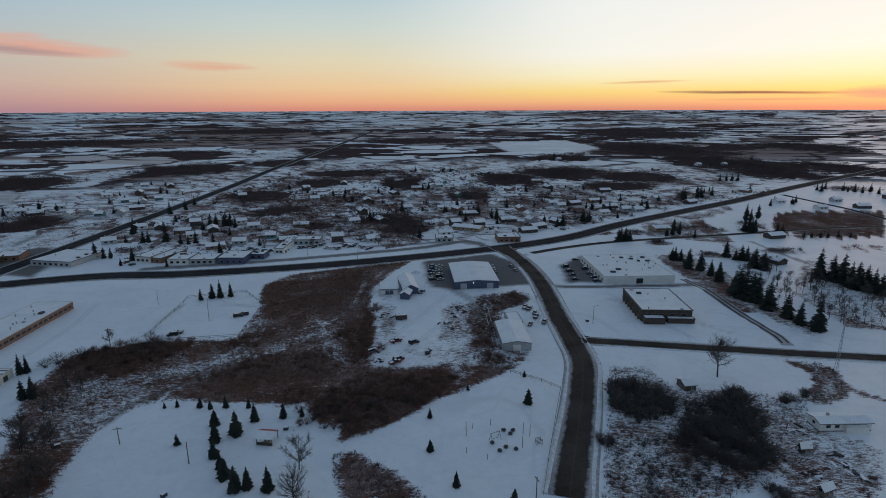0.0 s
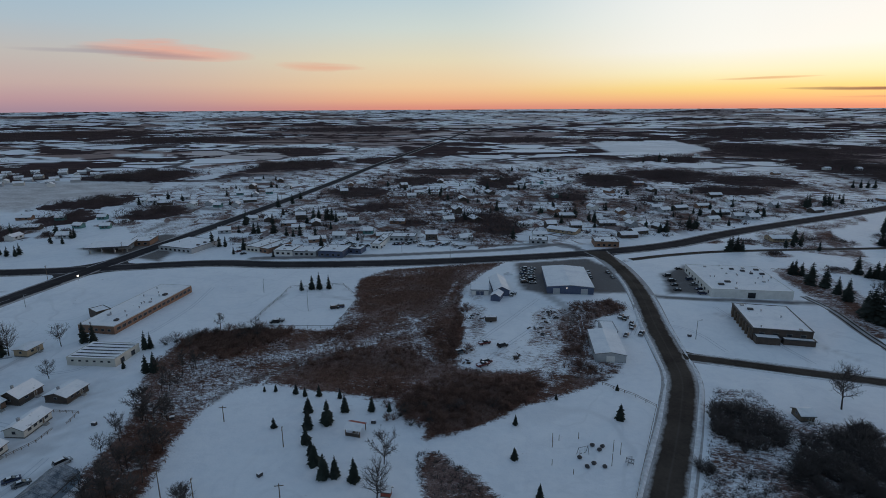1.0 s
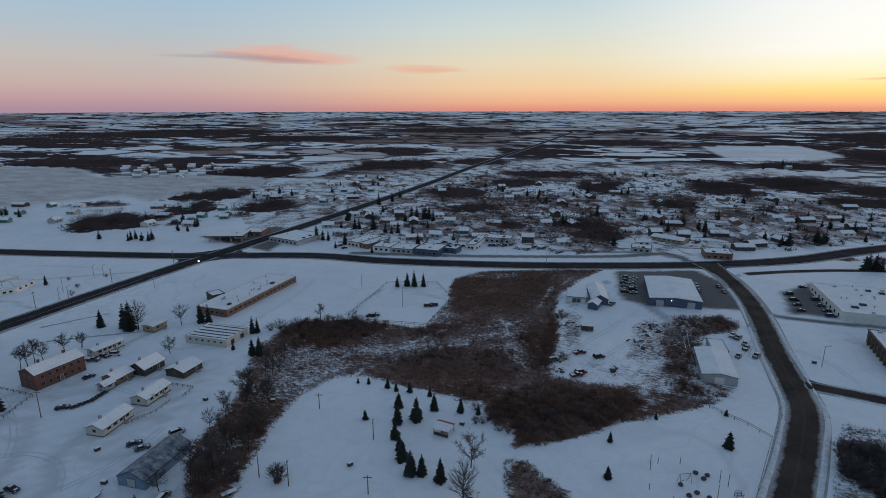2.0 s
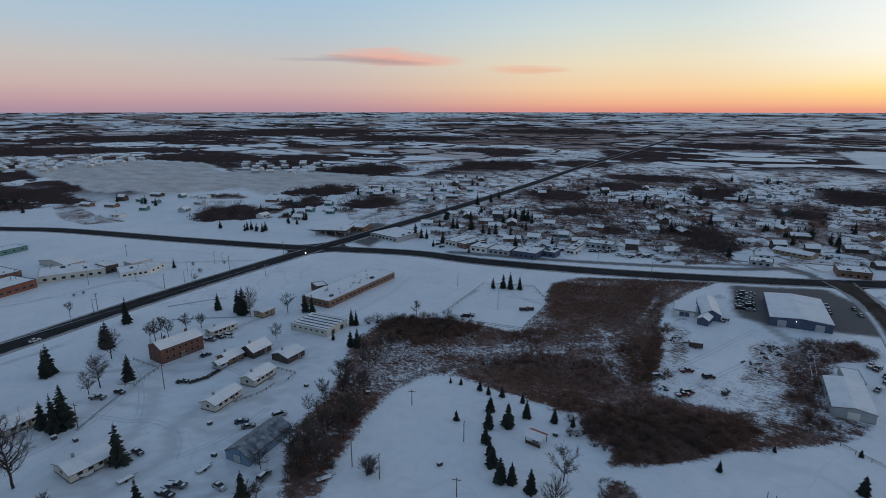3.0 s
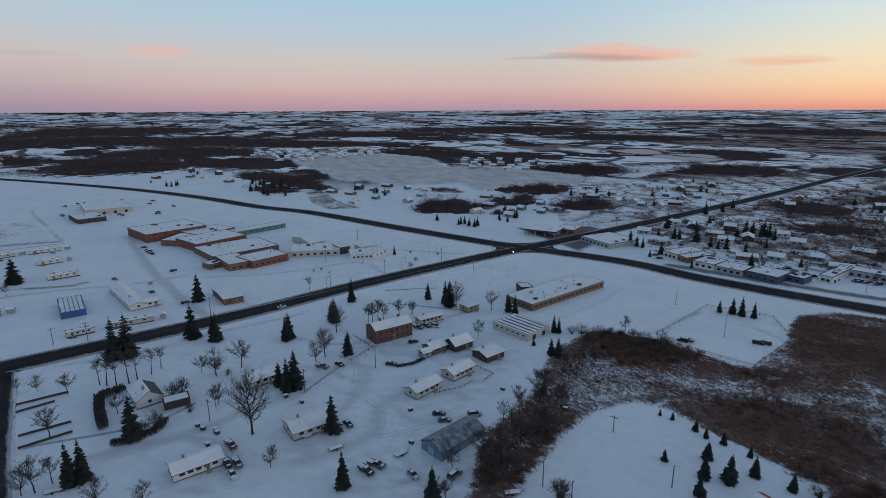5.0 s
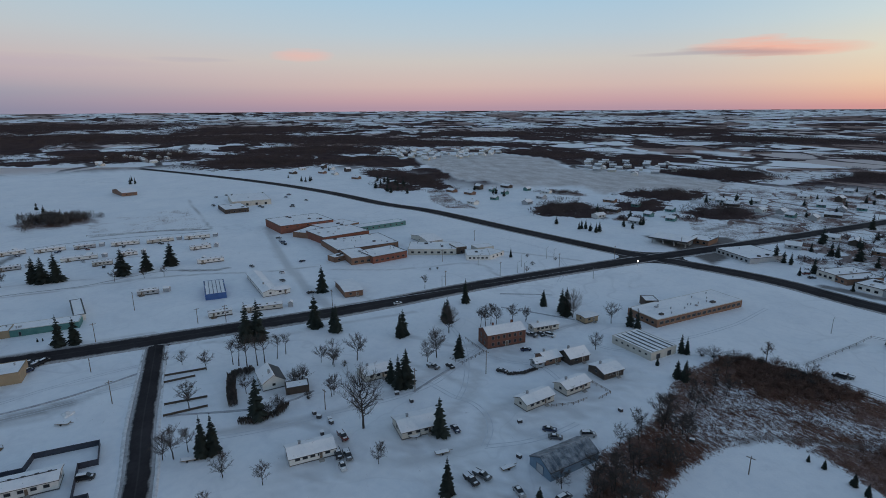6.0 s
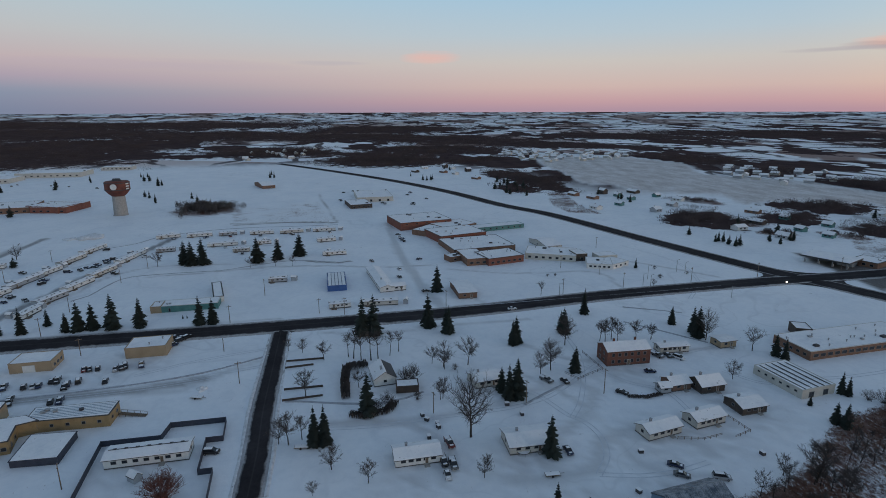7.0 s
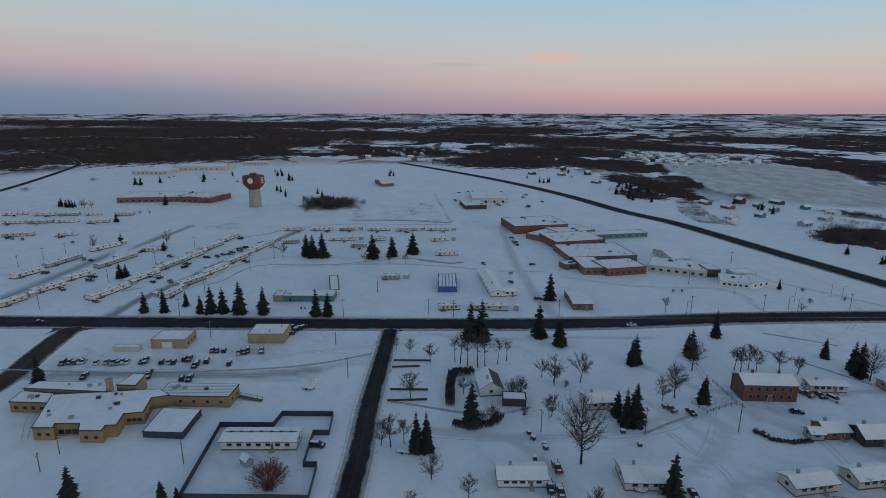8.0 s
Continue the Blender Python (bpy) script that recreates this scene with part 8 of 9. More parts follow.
# ---------------------------------------------------------------- vehicles
def vehicle(kind, mat, label, fine=True):
    e = thing({"car": "parked_car", "truck": "pickup_truck", "van": "parked_van"}[kind], 0, 0, 0, label, {"car": "car", "truck": "pickup", "van": "van"}[kind], "parked vehicles")
    L, wd = {"car": (4.6, 1.8), "truck": (5.7, 2.0), "van": (5.0, 1.95)}[kind]
    prof = {"car": [(-2.3, 0.35), (-2.3, 0.85), (-1.9, 0.98), (1.0, 0.98), (2.15, 0.82), (2.3, 0.6), (2.3, 0.35)],
            "truck": [(-2.85, 0.5), (-2.85, 1.15), (0.9, 1.15), (2.7, 1.08), (2.85, 0.85), (2.85, 0.5)],
            "van": [(-2.5, 0.38), (-2.5, 1.1), (1.2, 1.1), (2.4, 0.95), (2.5, 0.7), (2.5, 0.38)]}[kind]
    top = {"car": [(-1.75, 0.98), (-1.2, 1.42), (0.3, 1.46), (1.05, 0.98)], "truck": [(-0.75, 1.15), (-0.6, 1.78), (0.75, 1.8), (1.4, 1.13)], "van": [(-2.4, 1.1), (-2.2, 1.85), (0.7, 1.85), (1.6, 1.08)]}[kind]

    def extrude(poly, half, inset=0.0):
        bm = bmesh.new()
        zm = max(z for _, z in poly)
        z0 = min(z for _, z in poly)
        a = [bm.verts.new((x, -half + inset * (z - z0) / (zm - z0), z)) for x, z in poly]
        b = [bm.verts.new((x, half - inset * (z - z0) / (zm - z0), z)) for x, z in poly]
        k = len(poly)
        bm.faces.new(a)
        bm.faces.new(b[::-1])
        for i in range(k):
            bm.faces.new((a[(i + 1) % k], a[i], b[i], b[(i + 1) % k]))
        bmesh.ops.recalc_face_normals(bm, faces=bm.faces)
        bmesh.ops.bevel(bm, geom=list(bm.edges), offset=0.06, segments=1, affect="EDGES")
        return bm

    part("body", extrude(prof, wd / 2), mat, e)
    part("cabin", extrude(top, wd / 2 - 0.06, 0.16), GLASS, e, "dark glazed cabin")
    xs = [x for x, z in top if z > 1.3]
    zt_ = max(z for _, z in top)
    part("roof_snow", boxes((min(xs) + 0.2, -wd / 2 + 0.36, zt_ - 0.03, max(xs) - 0.2, wd / 2 - 0.36, zt_ + 0.05), bevel=0.03), SNOW, e, "snow lying on the roof")
    part("bonnet_snow", boxes((prof[-3][0] - 1.0, -wd / 2 + 0.42, prof[-3][1] + 0.0, prof[-3][0] - 0.35, wd / 2 - 0.42, prof[-3][1] + 0.13), bevel=0.03), SNOW, e, "snow lying on the bonnet")
    if kind == "truck":
        part("bed", boxes((-2.75, -0.85, 1.153, -0.95, 0.85, 1.22)), SNOW, e, "snow-filled load bed")
        for s in (-1, 1):
            part("bed_rail", boxes((-2.82, s * 0.95 - 0.06, 1.15, -0.85, s * 0.95 + 0.06, 1.36), bevel=0.02), mat, e)
    for x in (-L * 0.31, L * 0.31):
        for s in (-1, 1):
            wl = part("wheel", cone(bmesh.new(), 0, 0, -0.11, 0.11, 0.36, 0.36, 14), RUBBER, e)
            wl.matrix_basis = pose(x, s * (wd / 2 - 0.1), 0.35, 90, 0, 0)
            if not fine:
                continue
            rim = part("rim", cone(bmesh.new(), 0, 0, -0.118, 0.118, 0.2, 0.2, 10), METAL, wl)
    for s in (-1, 1) if fine else ():
        part("headlight", boxes((L / 2 - 0.06, s * wd * 0.36 - 0.18, 0.62, L / 2 + 0.02, s * wd * 0.36 + 0.18, 0.78)), TRIM_LIGHT, e)
    return e


FLEET = {}


def park_vehicle(kind, paint_no, x, y, yaw):
    fine = math.hypot(x, y) < 210
    key = (kind, paint_no, fine)
    m = pose(x, y, height_at(x, y), 0, 0, yaw)
    if key not in FLEET:
        colour = ("black", "white", "grey", "navy", "maroon", "silver")[paint_no]
        FLEET[key] = vehicle(kind, CAR_PAINTS[paint_no], "%s %s parked in the snow" % (colour, {"car": "car with snow on it", "truck": "pickup truck", "van": "van with snow on it"}[kind]), fine)
        FLEET[key].matrix_basis = m
        return FLEET[key]
    return copy_thing(FLEET[key], m)


rv = random.Random(9)


def lot_row(pts, yaw, kinds=("car", "car", "truck", "van"), paints=(0, 0, 1, 2, 3, 4, 5)):
    for x, y in pts:
        park_vehicle(rv.choice(kinds), rv.choice(paints), x, y, yaw + rv.choice((0, 180)) + rv.uniform(-4, 4))


SLANT = -164
lot_row([(-232, -141), (-233, -139), (-233, -137), (-234, -135), (-234, -134), (-233, -128), (-233, -124), (-233, -121), (-233, -119), (-234, -118), (-234, -116)], SLANT, paints=(1, 5, 2, 1))
lot_row([(-234, -102), (-234, -99), (-234, -97), (-233, -87), (-235, -84), (-233, -74), (-245, -86), (-245, -84), (-245, -81), (-243, -74)], SLANT)
lot_row([(-234, -110), (-235, -109), (-237, -94), (-237, -92), (-231, -87), (-244, -72), (-245, -71), (-245, -65), (-221, -125), (-220, -87), (-220, -84), (-222, -101), (-225, -102)], SLANT, ("truck", "van", "car"), (0, 0, 3))
lot_row([(-267, -57), (-270, -56), (-271, -54), (-263, -58)], 145, ("truck", "van"), (0, 0, 3))
COLS = 18
lot_row([(-17, 343), (-17, 338), (-17, 332), (-16, 326), (-16, 320), (-15, 315), (-12, 343), (-12, 338), (-12, 333), (-11, 326), (-11, 321), (-10, 315)], COLS, paints=(0, 2, 3, 0, 5))
lot_row([(70, 344), (71, 334), (71, 326), (71, 317), (80, 361), (82, 339), (82, 329), (83, 321), (83, 313)], 19, paints=(0, 0, 2, 3))
lot_row([(23, 342), (24, 332), (35, 344), (37, 335)], -78, paints=(0, 2, 1))
lot_row([(-27, 224), (-19, 223), (-24, 206), (-25, 203), (-36, 213)], 40, ("car", "truck", "van"), (0, 2, 4))
lot_row([(35, 268), (37, 266), (39, 260), (39, 255), (35, 245), (42, 248), (-29, 284), (-20, 291)], 70, ("car", "truck"), (0, 2, 4))
lot_row([(-117, 391), (-115, 392), (-112, 393), (-109, 392), (-107, 394), (-103, 399), (-97, 390), (-94, 389), (-91, 390), (-88, 389), (-85, 397), (-81, 395), (-78, 397), (-77, 403), (-73, 397), (-70, 392), (-66, 388), (-64, 391)], 70)
lot_row([(-155, 379), (-153, 387), (-148, 385), (-141, 383), (-136, 381), (-130, 379), (-125, 377), (-125, 384), (-177, 351), (-191, 348), (-223, 349), (-216, 344)], 60)
for kd, pc, (x, y, yaw, _) in zip(("truck", "truck", "car", "truck", "car"), (0, 2, 1, 4, 3), [(-159.9, 42.1, 2, 6.1), (-158.1, 44.6, 1, 6.2), (-153.7, 42.0, 1, 4.3), (-168.4, 45.6, 8, 5.0), (-157.6, 79.8, 2, 8.0)]):
    park_vehicle(kd, pc, x, y, yaw)
for kd, pc, (x, y, yaw, _) in zip(("truck", "truck", "car", "van", "car", "car", "van"), (0, 2, 5, 2, 3, 2, 5), [(-133.0, 73.2, 10, 5.7), (-133.6, 76.9, 27, 4.1), (-123.6, 82.9, -0, 5.1), (-116.7, 92.3, 102, 5.5), (-145.1, 107.3, 53, 2.6), (-140.8, 106.5, 57, 2.9), (-137.7, 116.7, 67, 3.6)]):
    park_vehicle(kd, pc, x, y, yaw)
for kd, pc, (x, y, yaw, _) in zip(("truck", "car"), (2, 0), [(-200.9, 90.1, 29, 3.3), (-198.7, 96.5, 10, 3.2)]):
    park_vehicle(kd, pc, x, y, yaw)
for kd, pc, (x, y, yaw, _) in zip(("car", "van", "car", "car", "truck", "car"), (0, 1, 3, 0, 2, 1), [(-211.0, 147.6, -4, 4.9), (-208.2, 150.6, 26, 3.3), (-199.7, 132.5, 78, 4.8), (-186.7, 113.4, 40, 3.4), (-211.8, 143.3, 20, 3.0), (-276.8, 101.4, 91, 5.4)]):
    park_vehicle(kd, pc, x, y, yaw)
for kd, pc, (x, y, yaw, _) in zip(("van", "car", "truck", "car", "car", "car", "car"), (0, 0, 4, 1, 2, 3, 0), [(-178.0, -25.4, 83, 4.0), (-275.9, -182.9, 99, 5.0), (-482.5, -70.8, 25, 12.9), (-449.8, 63.9, 8, 11.2), (-440.3, 64.8, 16, 9.5), (-382.6, 69.3, 123, 5.0), (-314.1, 62.4, 101, 3.3)]):
    park_vehicle(kd, pc, x, y, yaw)
lot_row([(-361, 53), (-344, 51), (-384, 37)], 20, ("car", "truck"), (0, 2, 1))
lot_row([(-461, 64), (-446, 65), (-305, -174), (-399, -181), (-404, -146), (-410, -142), (-420, -140), (-340, -162), (-272, -59)], 60, ("car", "truck"), (0, 2, 3))
lot_row([(-652, 20), (-710, 25), (-622, 66), (-615, 99), (-642, 118), (-693, 106), (-675, 100), (-720, 37), (-423, -168), (-428, -166), (-403, -212), (-390, -236), (-352, -170), (-341, -152), (-399, -148), (-389, -136), (-860, -414), (-875, -414), (-854, -363), (-841, -336), (-815, -292), (-439, -277), (-448, -323), (-450, -333)], 40, ("car", "truck"), (0, 0, 2, 3))
lot_row([(-130, 229), (-129, 231), (-109, 253), (-107, 255), (-28, 254)], 20, ("truck", "van"), (0, 2, 3))

# ---------------------------------------------------------------- wheel tracks pressed into the snow
PRESSED = material("pressed_snow", (0.54, 0.57, 0.62), (0.72, 0.75, 0.80), 0.3, 0.7)
YARD_WHEELS = [[(-177, 88), (-171, 92), (-162, 93), (-153, 90), (-146, 84)], [(-242, 115), (-221, 112), (-201, 105), (-184, 96), (-175, 89)], [(-205, 64), (-194, 81), (-177, 88)], [(-146, 84), (-143, 96), (-143, 107), (-145, 118)], [(-185, 5), (-183, 24), (-184, 44), (-185, 69), (-189, 85), (-198, 99)], [(-224, -138), (-227, -106), (-228, -69), (-231, -38), (-237, -10)], [(-219, -143), (-222, -104), (-224, -65), (-229, -33)], [(-236, -65), (-246, -42), (-253, -12)]]
LOT_WHEELS = [[(-221, -125), (-211, -127), (-194, -125), (-180, -117)], [(-198, 99), (-211, 117), (-216, 130), (-212, 148), (-216, 174)], [(-27, 202), (-17, 225), (-3, 254), (10, 272)], [(-30, 227), (-19, 254), (-6, 288)], [(38, 289), (44, 273), (38, 247)], [(15, 268), (16, 241), (17, 221)], [(84, 292), (97, 254), (106, 230)], [(43, 268), (65, 257), (75, 236)]]
FIELD_WHEELS = [[(172, 379), (196, 387), (253, 396)], [(100, 147), (106, 143), (119, 134)], [(-192, 186), (-182, 195), (-183, 234), (-192, 272)], [(-195, 161), (-183, 170), (-185, 188)], [(-391, 225), (-345, 238), (-301, 226), (-273, 201)], [(-210, 110), (-194, 120), (-184, 130), (-164, 129)]]


def wheel_tracks(lines):
    V, F = [], []
    for line in lines:
        pts = [Vector(p) for p in smooth_line(line, 2.0)]
        for off in (-0.85, 0.85):
            k = len(V)
            for i, p in enumerate(pts):
                d = pts[min(i + 1, len(pts) - 1)] - pts[max(i - 1, 0)]
                n = Vector((-d.y, d.x)).normalized()
                for w in (-0.18, 0.18):
                    q = p + n * (off + w)
                    V.append((q.x, q.y, 0.12 * float(wobble(np.array([q.x]), np.array([q.y]), 70.0, 1)[0]) + 0.04 * float(wobble(np.array([q.x]), np.array([q.y]), 17.0, 2)[0]) + 0.05))
            for i in range(len(pts) - 1):
                a = k + 2 * i
                F.extend(((a, a + 2, a + 3), (a, a + 3, a + 1)))
    ob = new("wheel_tracks", mesh_from(V, F, "wheel_tracks", PRESSED))
    return tagged(ob, "wheel tracks pressed into the snow", "tracks", kind="stuff")


wheel_tracks(YARD_WHEELS + LOT_WHEELS + FIELD_WHEELS)

TRODDEN = material("trodden_path_snow", (0.30, 0.31, 0.34), (0.50, 0.52, 0.56), 0.5, 0.9)
for line in ([(-336, -128), (-344, -122), (-367, -118), (-378, -111), (-381, -89), (-382, -59), (-389, -42), (-397, -15), (-386, 16)], [(-459, -154), (-472, -138), (-497, -122), (-515, -76), (-514, -14), (-514, 16)],
             [(-269, 159), (-260, 176), (-255, 184)], [(-205, -6), (-197, 27), (-202, 43)], [(-186, 76), (-192, 86), (-198, 97)], [(-227, -162), (-225, -116), (-228, -69), (-234, -39), (-245, -16)],
             [(-250, 149), (-238, 159), (-220, 173)], [(-330, -163), (-323, -171)], [(-286, 75), (-287, 128), (-288, 183), (-290, 233)]):
    tagged(strip("trodden_path", line, 0.55, 0.10, TRODDEN, "narrow path trodden through snow"), "narrow path trodden through snow", "path", kind="structure")

# ---------------------------------------------------------------- poles, fences and yard things
def utility_pole(x, y, h, arm=True, lamp=False):
    e = thing("street_lamp" if lamp else "utility_pole", x, y, random.Random(int(x * 7 + y)).choice((20, 110)), "slim metal lamp post standing in snow" if lamp else "weathered wooden utility pole with a crossarm", "lamp post" if lamp else "utility pole", "poles", height_at(x, y))
    part("pole", cone(bmesh.new(), 0, 0, -0.4, h, 0.17, 0.11, 8), METAL if lamp else WOOD, e)
    if lamp:
        part("arm", rod(bmesh.new(), (0, 0, h - 0.2), (1.8, 0, h + 0.15), 0.06), METAL, e)
        part("lamp_head", boxes((1.5, -0.14, h + 0.06, 2.3, 0.14, h + 0.22), bevel=0.03), TRIM_DARK, e)
    elif arm:
        part("crossarm", boxes((-1.2, -0.08, h - 0.75, 1.2, 0.08, h - 0.58)), WOOD, e)
        for q in (-1.05, -0.45, 0.45, 1.05):
            part("insulator", cone(bmesh.new(), q, 0, h - 0.58, h - 0.36, 0.06, 0.04, 6), TRIM_LIGHT, e)
    return e


POLES = [(-104, 146, 6), (-78, 137, 7), (-89, 109, 8), (-99, 109, 9), (-67, 114, 5), (-152, 218, 8), (-187, 44, 8), (-187, 77, 9), (-188, 107, 10), (-173, -101, 6), (-165, -101, 6), (-169, -62, 8), (-222, -24, 9), (-253, -35, 5), (-260, -93, 8), (-324, -26, 10), (-291, 4, 8), (21, 124, 7)]
for x, y, h in POLES:
    utility_pole(x, y, max(h, 6))
for x, y, h in [(-121, 247, 10), (-158, 269, 7), (-68, 358, 7), (65, 247, 9), (-106, 371, 7), (-293, 134, 6), (-300, 189, 7), (-297, 192, 7), (-317, 228, 7), (-325, 174, 7), (-270, 224, 7), (-320, 224, 8), (-310, 198, 9)]:
    utility_pole(x, y, max(h, 7), lamp=True)
x, y, h = 150, 202, 22
e = thing("radio_mast", x, y, 0, "thin lattice mast rising over the road", "mast")
for q in range(3):
    a = q * 2.094
    part("mast_leg", rod(bmesh.new(), (0.7 * math.cos(a), 0.7 * math.sin(a), -0.3), (0.12 * math.cos(a), 0.12 * math.sin(a), h), 0.06), METAL, e)
bm = bmesh.new()
for q in range(14):
    z, z2 = h * q / 14, h * (q + 1) / 14
    for k in range(3):
        r0, r1 = 0.7 - 0.58 * q / 14, 0.7 - 0.58 * (q + 1) / 14
        rod(bm, (r0 * math.cos(k * 2.094), r0 * math.sin(k * 2.094), z), (r1 * math.cos((k + 1) * 2.094), r1 * math.sin((k + 1) * 2.094), z2), 0.03, seg=3)
part("lattice", bm, METAL, e)
line = smooth_line(MAIN_STREET, 42)
for i in range(2, len(line) - 1):
    a, b = Vector(line[i]), Vector(line[i + 1])
    n = (b - a).normalized()
    p = a + Vector((-n.y, n.x)) * 9.5
    if math.hypot(p.x, p.y) < 900 and near_line(np.array([p.x]), np.array([p.y]), HIGHWAY)[0] > 14:
        utility_pole(p.x, p.y, 9.0)


def fence(name, label, line, h, mat, kind="rail", gap=2.6, closed=False, category="fence"):
    """kind rail: posts and two rails; board: posts and solid panels."""
    pts = list(line) + ([line[0]] if closed else [])
    e = thing(name, pts[0][0], pts[0][1], 0, label, category)
    for (x0, y0), (x1, y1) in zip(pts[:-1], pts[1:]):
        ln = math.hypot(x1 - x0, y1 - y0)
        n = max(1, round(ln / gap))
        yaw = math.degrees(math.atan2(y1 - y0, x1 - x0))
        s = ln / n
        post = boxes((-0.07, -0.07, -0.3, 0.07, 0.07, h + 0.08))
        panel = boxes((0.071, -0.035, 0.05, s - 0.071, 0.035, h)) if kind == "board" else boxes((0.071, -0.03, h - 0.12, s - 0.071, 0.03, h), (0.071, -0.03, h * 0.45, s - 0.071, 0.03, h * 0.45 + 0.1))
        pm, qm = bpy.data.meshes.new("post"), bpy.data.meshes.new("panel")
        post.to_mesh(pm)
        panel.to_mesh(qm)
        post.free()
        panel.free()
        pm.materials.append(WOOD if kind == "rail" else mat)
        qm.materials.append(mat)
        for i in range(n):
            for nm, me in (("post", pm), ("panel" if kind == "board" else "rail", qm)):
                ob = new(nm, me)
                ob.parent = e
                ob.matrix_basis = pose(x0 + (x1 - x0) * i / n - pts[0][0], y0 + (y1 - y0) * i / n - pts[0][1], 0, 0, 0, yaw)
    return e


NAVY = material("dark_navy_boards", (0.030, 0.036, 0.055), (0.055, 0.064, 0.09), 0.5, 0.8, 0.1)
fence("board_fence", "dark navy board fence round the classroom yard", [(-154, -56), (-188, -59), (-188, -42), (-195, -41), (-195, -24), (-184, -23), (-184, -28), (-168, -27), (-168, -23), (-154, -22)], 2.0, NAVY, "board", 3.2, True)
e = thing("play_court", *(-189.2, -75.4), 0, "raised snowy court walled with grey-blue boards", "court")
outline_block(e, [(-181.8, -80.8), (-181.4, -68.1), (-195.0, -68.3), (-195.8, -81.5)], 2.0, NAVY, NAVY, 0, 9)
for k, ln in enumerate(([(-237, -8), (-237, 7)], [(-231, -8), (-232, 3)], [(-213, -7), (-213, 7)], [(-205, -7), (-206, 7)])):
    fence("low_fence", "low dark board fence beside the side street", ln, 0.9, DARK_WALL, "board", 3.5)
fence("ball_field_fence", "dark wire fence round the snowy ball field", [(-141, 226), (-145, 265), (-147, 279), (-119, 290), (-102, 269), (-99, 228), (-130, 222)], 1.5, TRIM_DARK, "rail", 6.0, False)
fence("park_fence", "thin rail fence along the park edge", [(21, 196), (32, 189), (38, 183), (33, 164), (28, 145), (23, 125)], 1.2, WOOD, "rail", 5.0)
fence("snow_fence", "long thin fence across the snowy field", [(-533, -79), (-531, -36), (-527, 8)], 1.2, WOOD, "rail", 8.0)
fence("creek_fence", "thin fence along the creek bend", [(119, 179), (129, 176), (138, 181), (143, 189)], 1.0, WOOD, "rail", 4.0)
fence("yard_fence", "low wooden deck rail beside a bungalow", [(-165, 140), (-156, 141), (-154, 134)], 1.0, WOOD, "rail", 2.5)


fence("yard_fence", "dark wire fence round the brick house garden", [(-221, 114), (-205, 115), (-199, 102), (-205, 99)], 1.2, TRIM_DARK, "rail", 3.0)
fence("deck_rail", "weathered deck rail in front of a bungalow", [(-157, 116), (-155, 124), (-156, 131)], 1.0, WOOD, "rail", 2.2)


def hedge(name, line, h, half, label):
    """A clipped leafless hedge: dense short twigs over its length."""
    rng_ = np.random.RandomState(int(abs(line[0][0]) * 10))
    pts = []
    for (x0, y0), (x1, y1) in zip(line[:-1], line[1:]):
        n = int(math.hypot(x1 - x0, y1 - y0) * 40)
        t = rng_.random_sample(n)
        nx, ny = -(y1 - y0), x1 - x0
        q = math.hypot(nx, ny)
        o = rng_.uniform(-half, half, n)
        pts.append(np.stack([x0 + (x1 - x0) * t + nx / q * o, y0 + (y1 - y0) * t + ny / q * o], -1))
    pts = np.concatenate(pts)
    k = len(pts)
    hh = h * rng_.uniform(0.75, 1.0, k)
    a = rng_.uniform(0, 6.28, k)
    wv = np.stack([np.cos(a), np.sin(a)], -1) * 0.16
    V = np.zeros((k, 3, 3))
    V[:, 0, :2], V[:, 1, :2], V[:, 2, :2] = pts, pts + wv + rng_.normal(0, 0.15, (k, 2)), pts - wv
    V[:, 0, 2], V[:, 1, 2], V[:, 2, 2] = -0.1, hh, hh * 0.8
    ob = new(name, mesh_from(V.reshape(-1, 3), np.arange(k * 3).reshape(-1, 3), name, TWIGS))
    return tagged(ob, label, "hedge")


hedge("hedge", [(-202, 15), (-214, 15), (-225, 16), (-227, 24)], 3.0, 1.6, "tall dark clipped hedge round a white house")
hedge("hedge", [(-191, 16), (-189, 21), (-191, 29), (-196, 32)], 1.8, 1.5, "low dark hedge in front of a house")
hedge("hedge", [(-184, 114), (-182, 120), (-183, 127)], 1.0, 0.8, "low snowy hedge along a garden")

# the picnic shelter in the park
GZ = (-58.8, 148.5, -5, 5.7, 5.3)
e = thing("picnic_shelter", GZ[0], GZ[1], GZ[2], "open picnic shelter with a half snowy roof", "shelter")
w, d = GZ[3], GZ[4]
for sx in (-1, 1):
    for sy in (-1, 1):
        part("post", boxes((sx * (w / 2 - 0.4) - 0.1, sy * (d / 2 - 0.4) - 0.1, -0.3, sx * (w / 2 - 0.4) + 0.1, sy * (d / 2 - 0.4) + 0.1, 2.5)), WOOD, e)
for s, mat in ((-1, SNOW), (1, RED_RAIL)):
    bm = bmesh.new()
    for z0, z1 in ((0.0, 0.16),):
        a = [bm.verts.new(p) for p in ((-w / 2, s * d / 2, 2.4), (w / 2, s * d / 2, 2.4), (w / 2, 0, 3.6), (-w / 2, 0, 3.6))]
        b = [bm.verts.new((v.co.x, v.co.y, v.co.z + 0.16)) for v in a]
        bm.faces.new(a)
        bm.faces.new(b)
        for i in range(4):
            bm.faces.new((a[i], a[(i + 1) % 4], b[(i + 1) % 4], b[i]))
    bmesh.ops.recalc_face_normals(bm, faces=bm.faces)
    part("roof", bm, mat, e, "snow-covered roof slope" if s < 0 else "bare red roof slope")
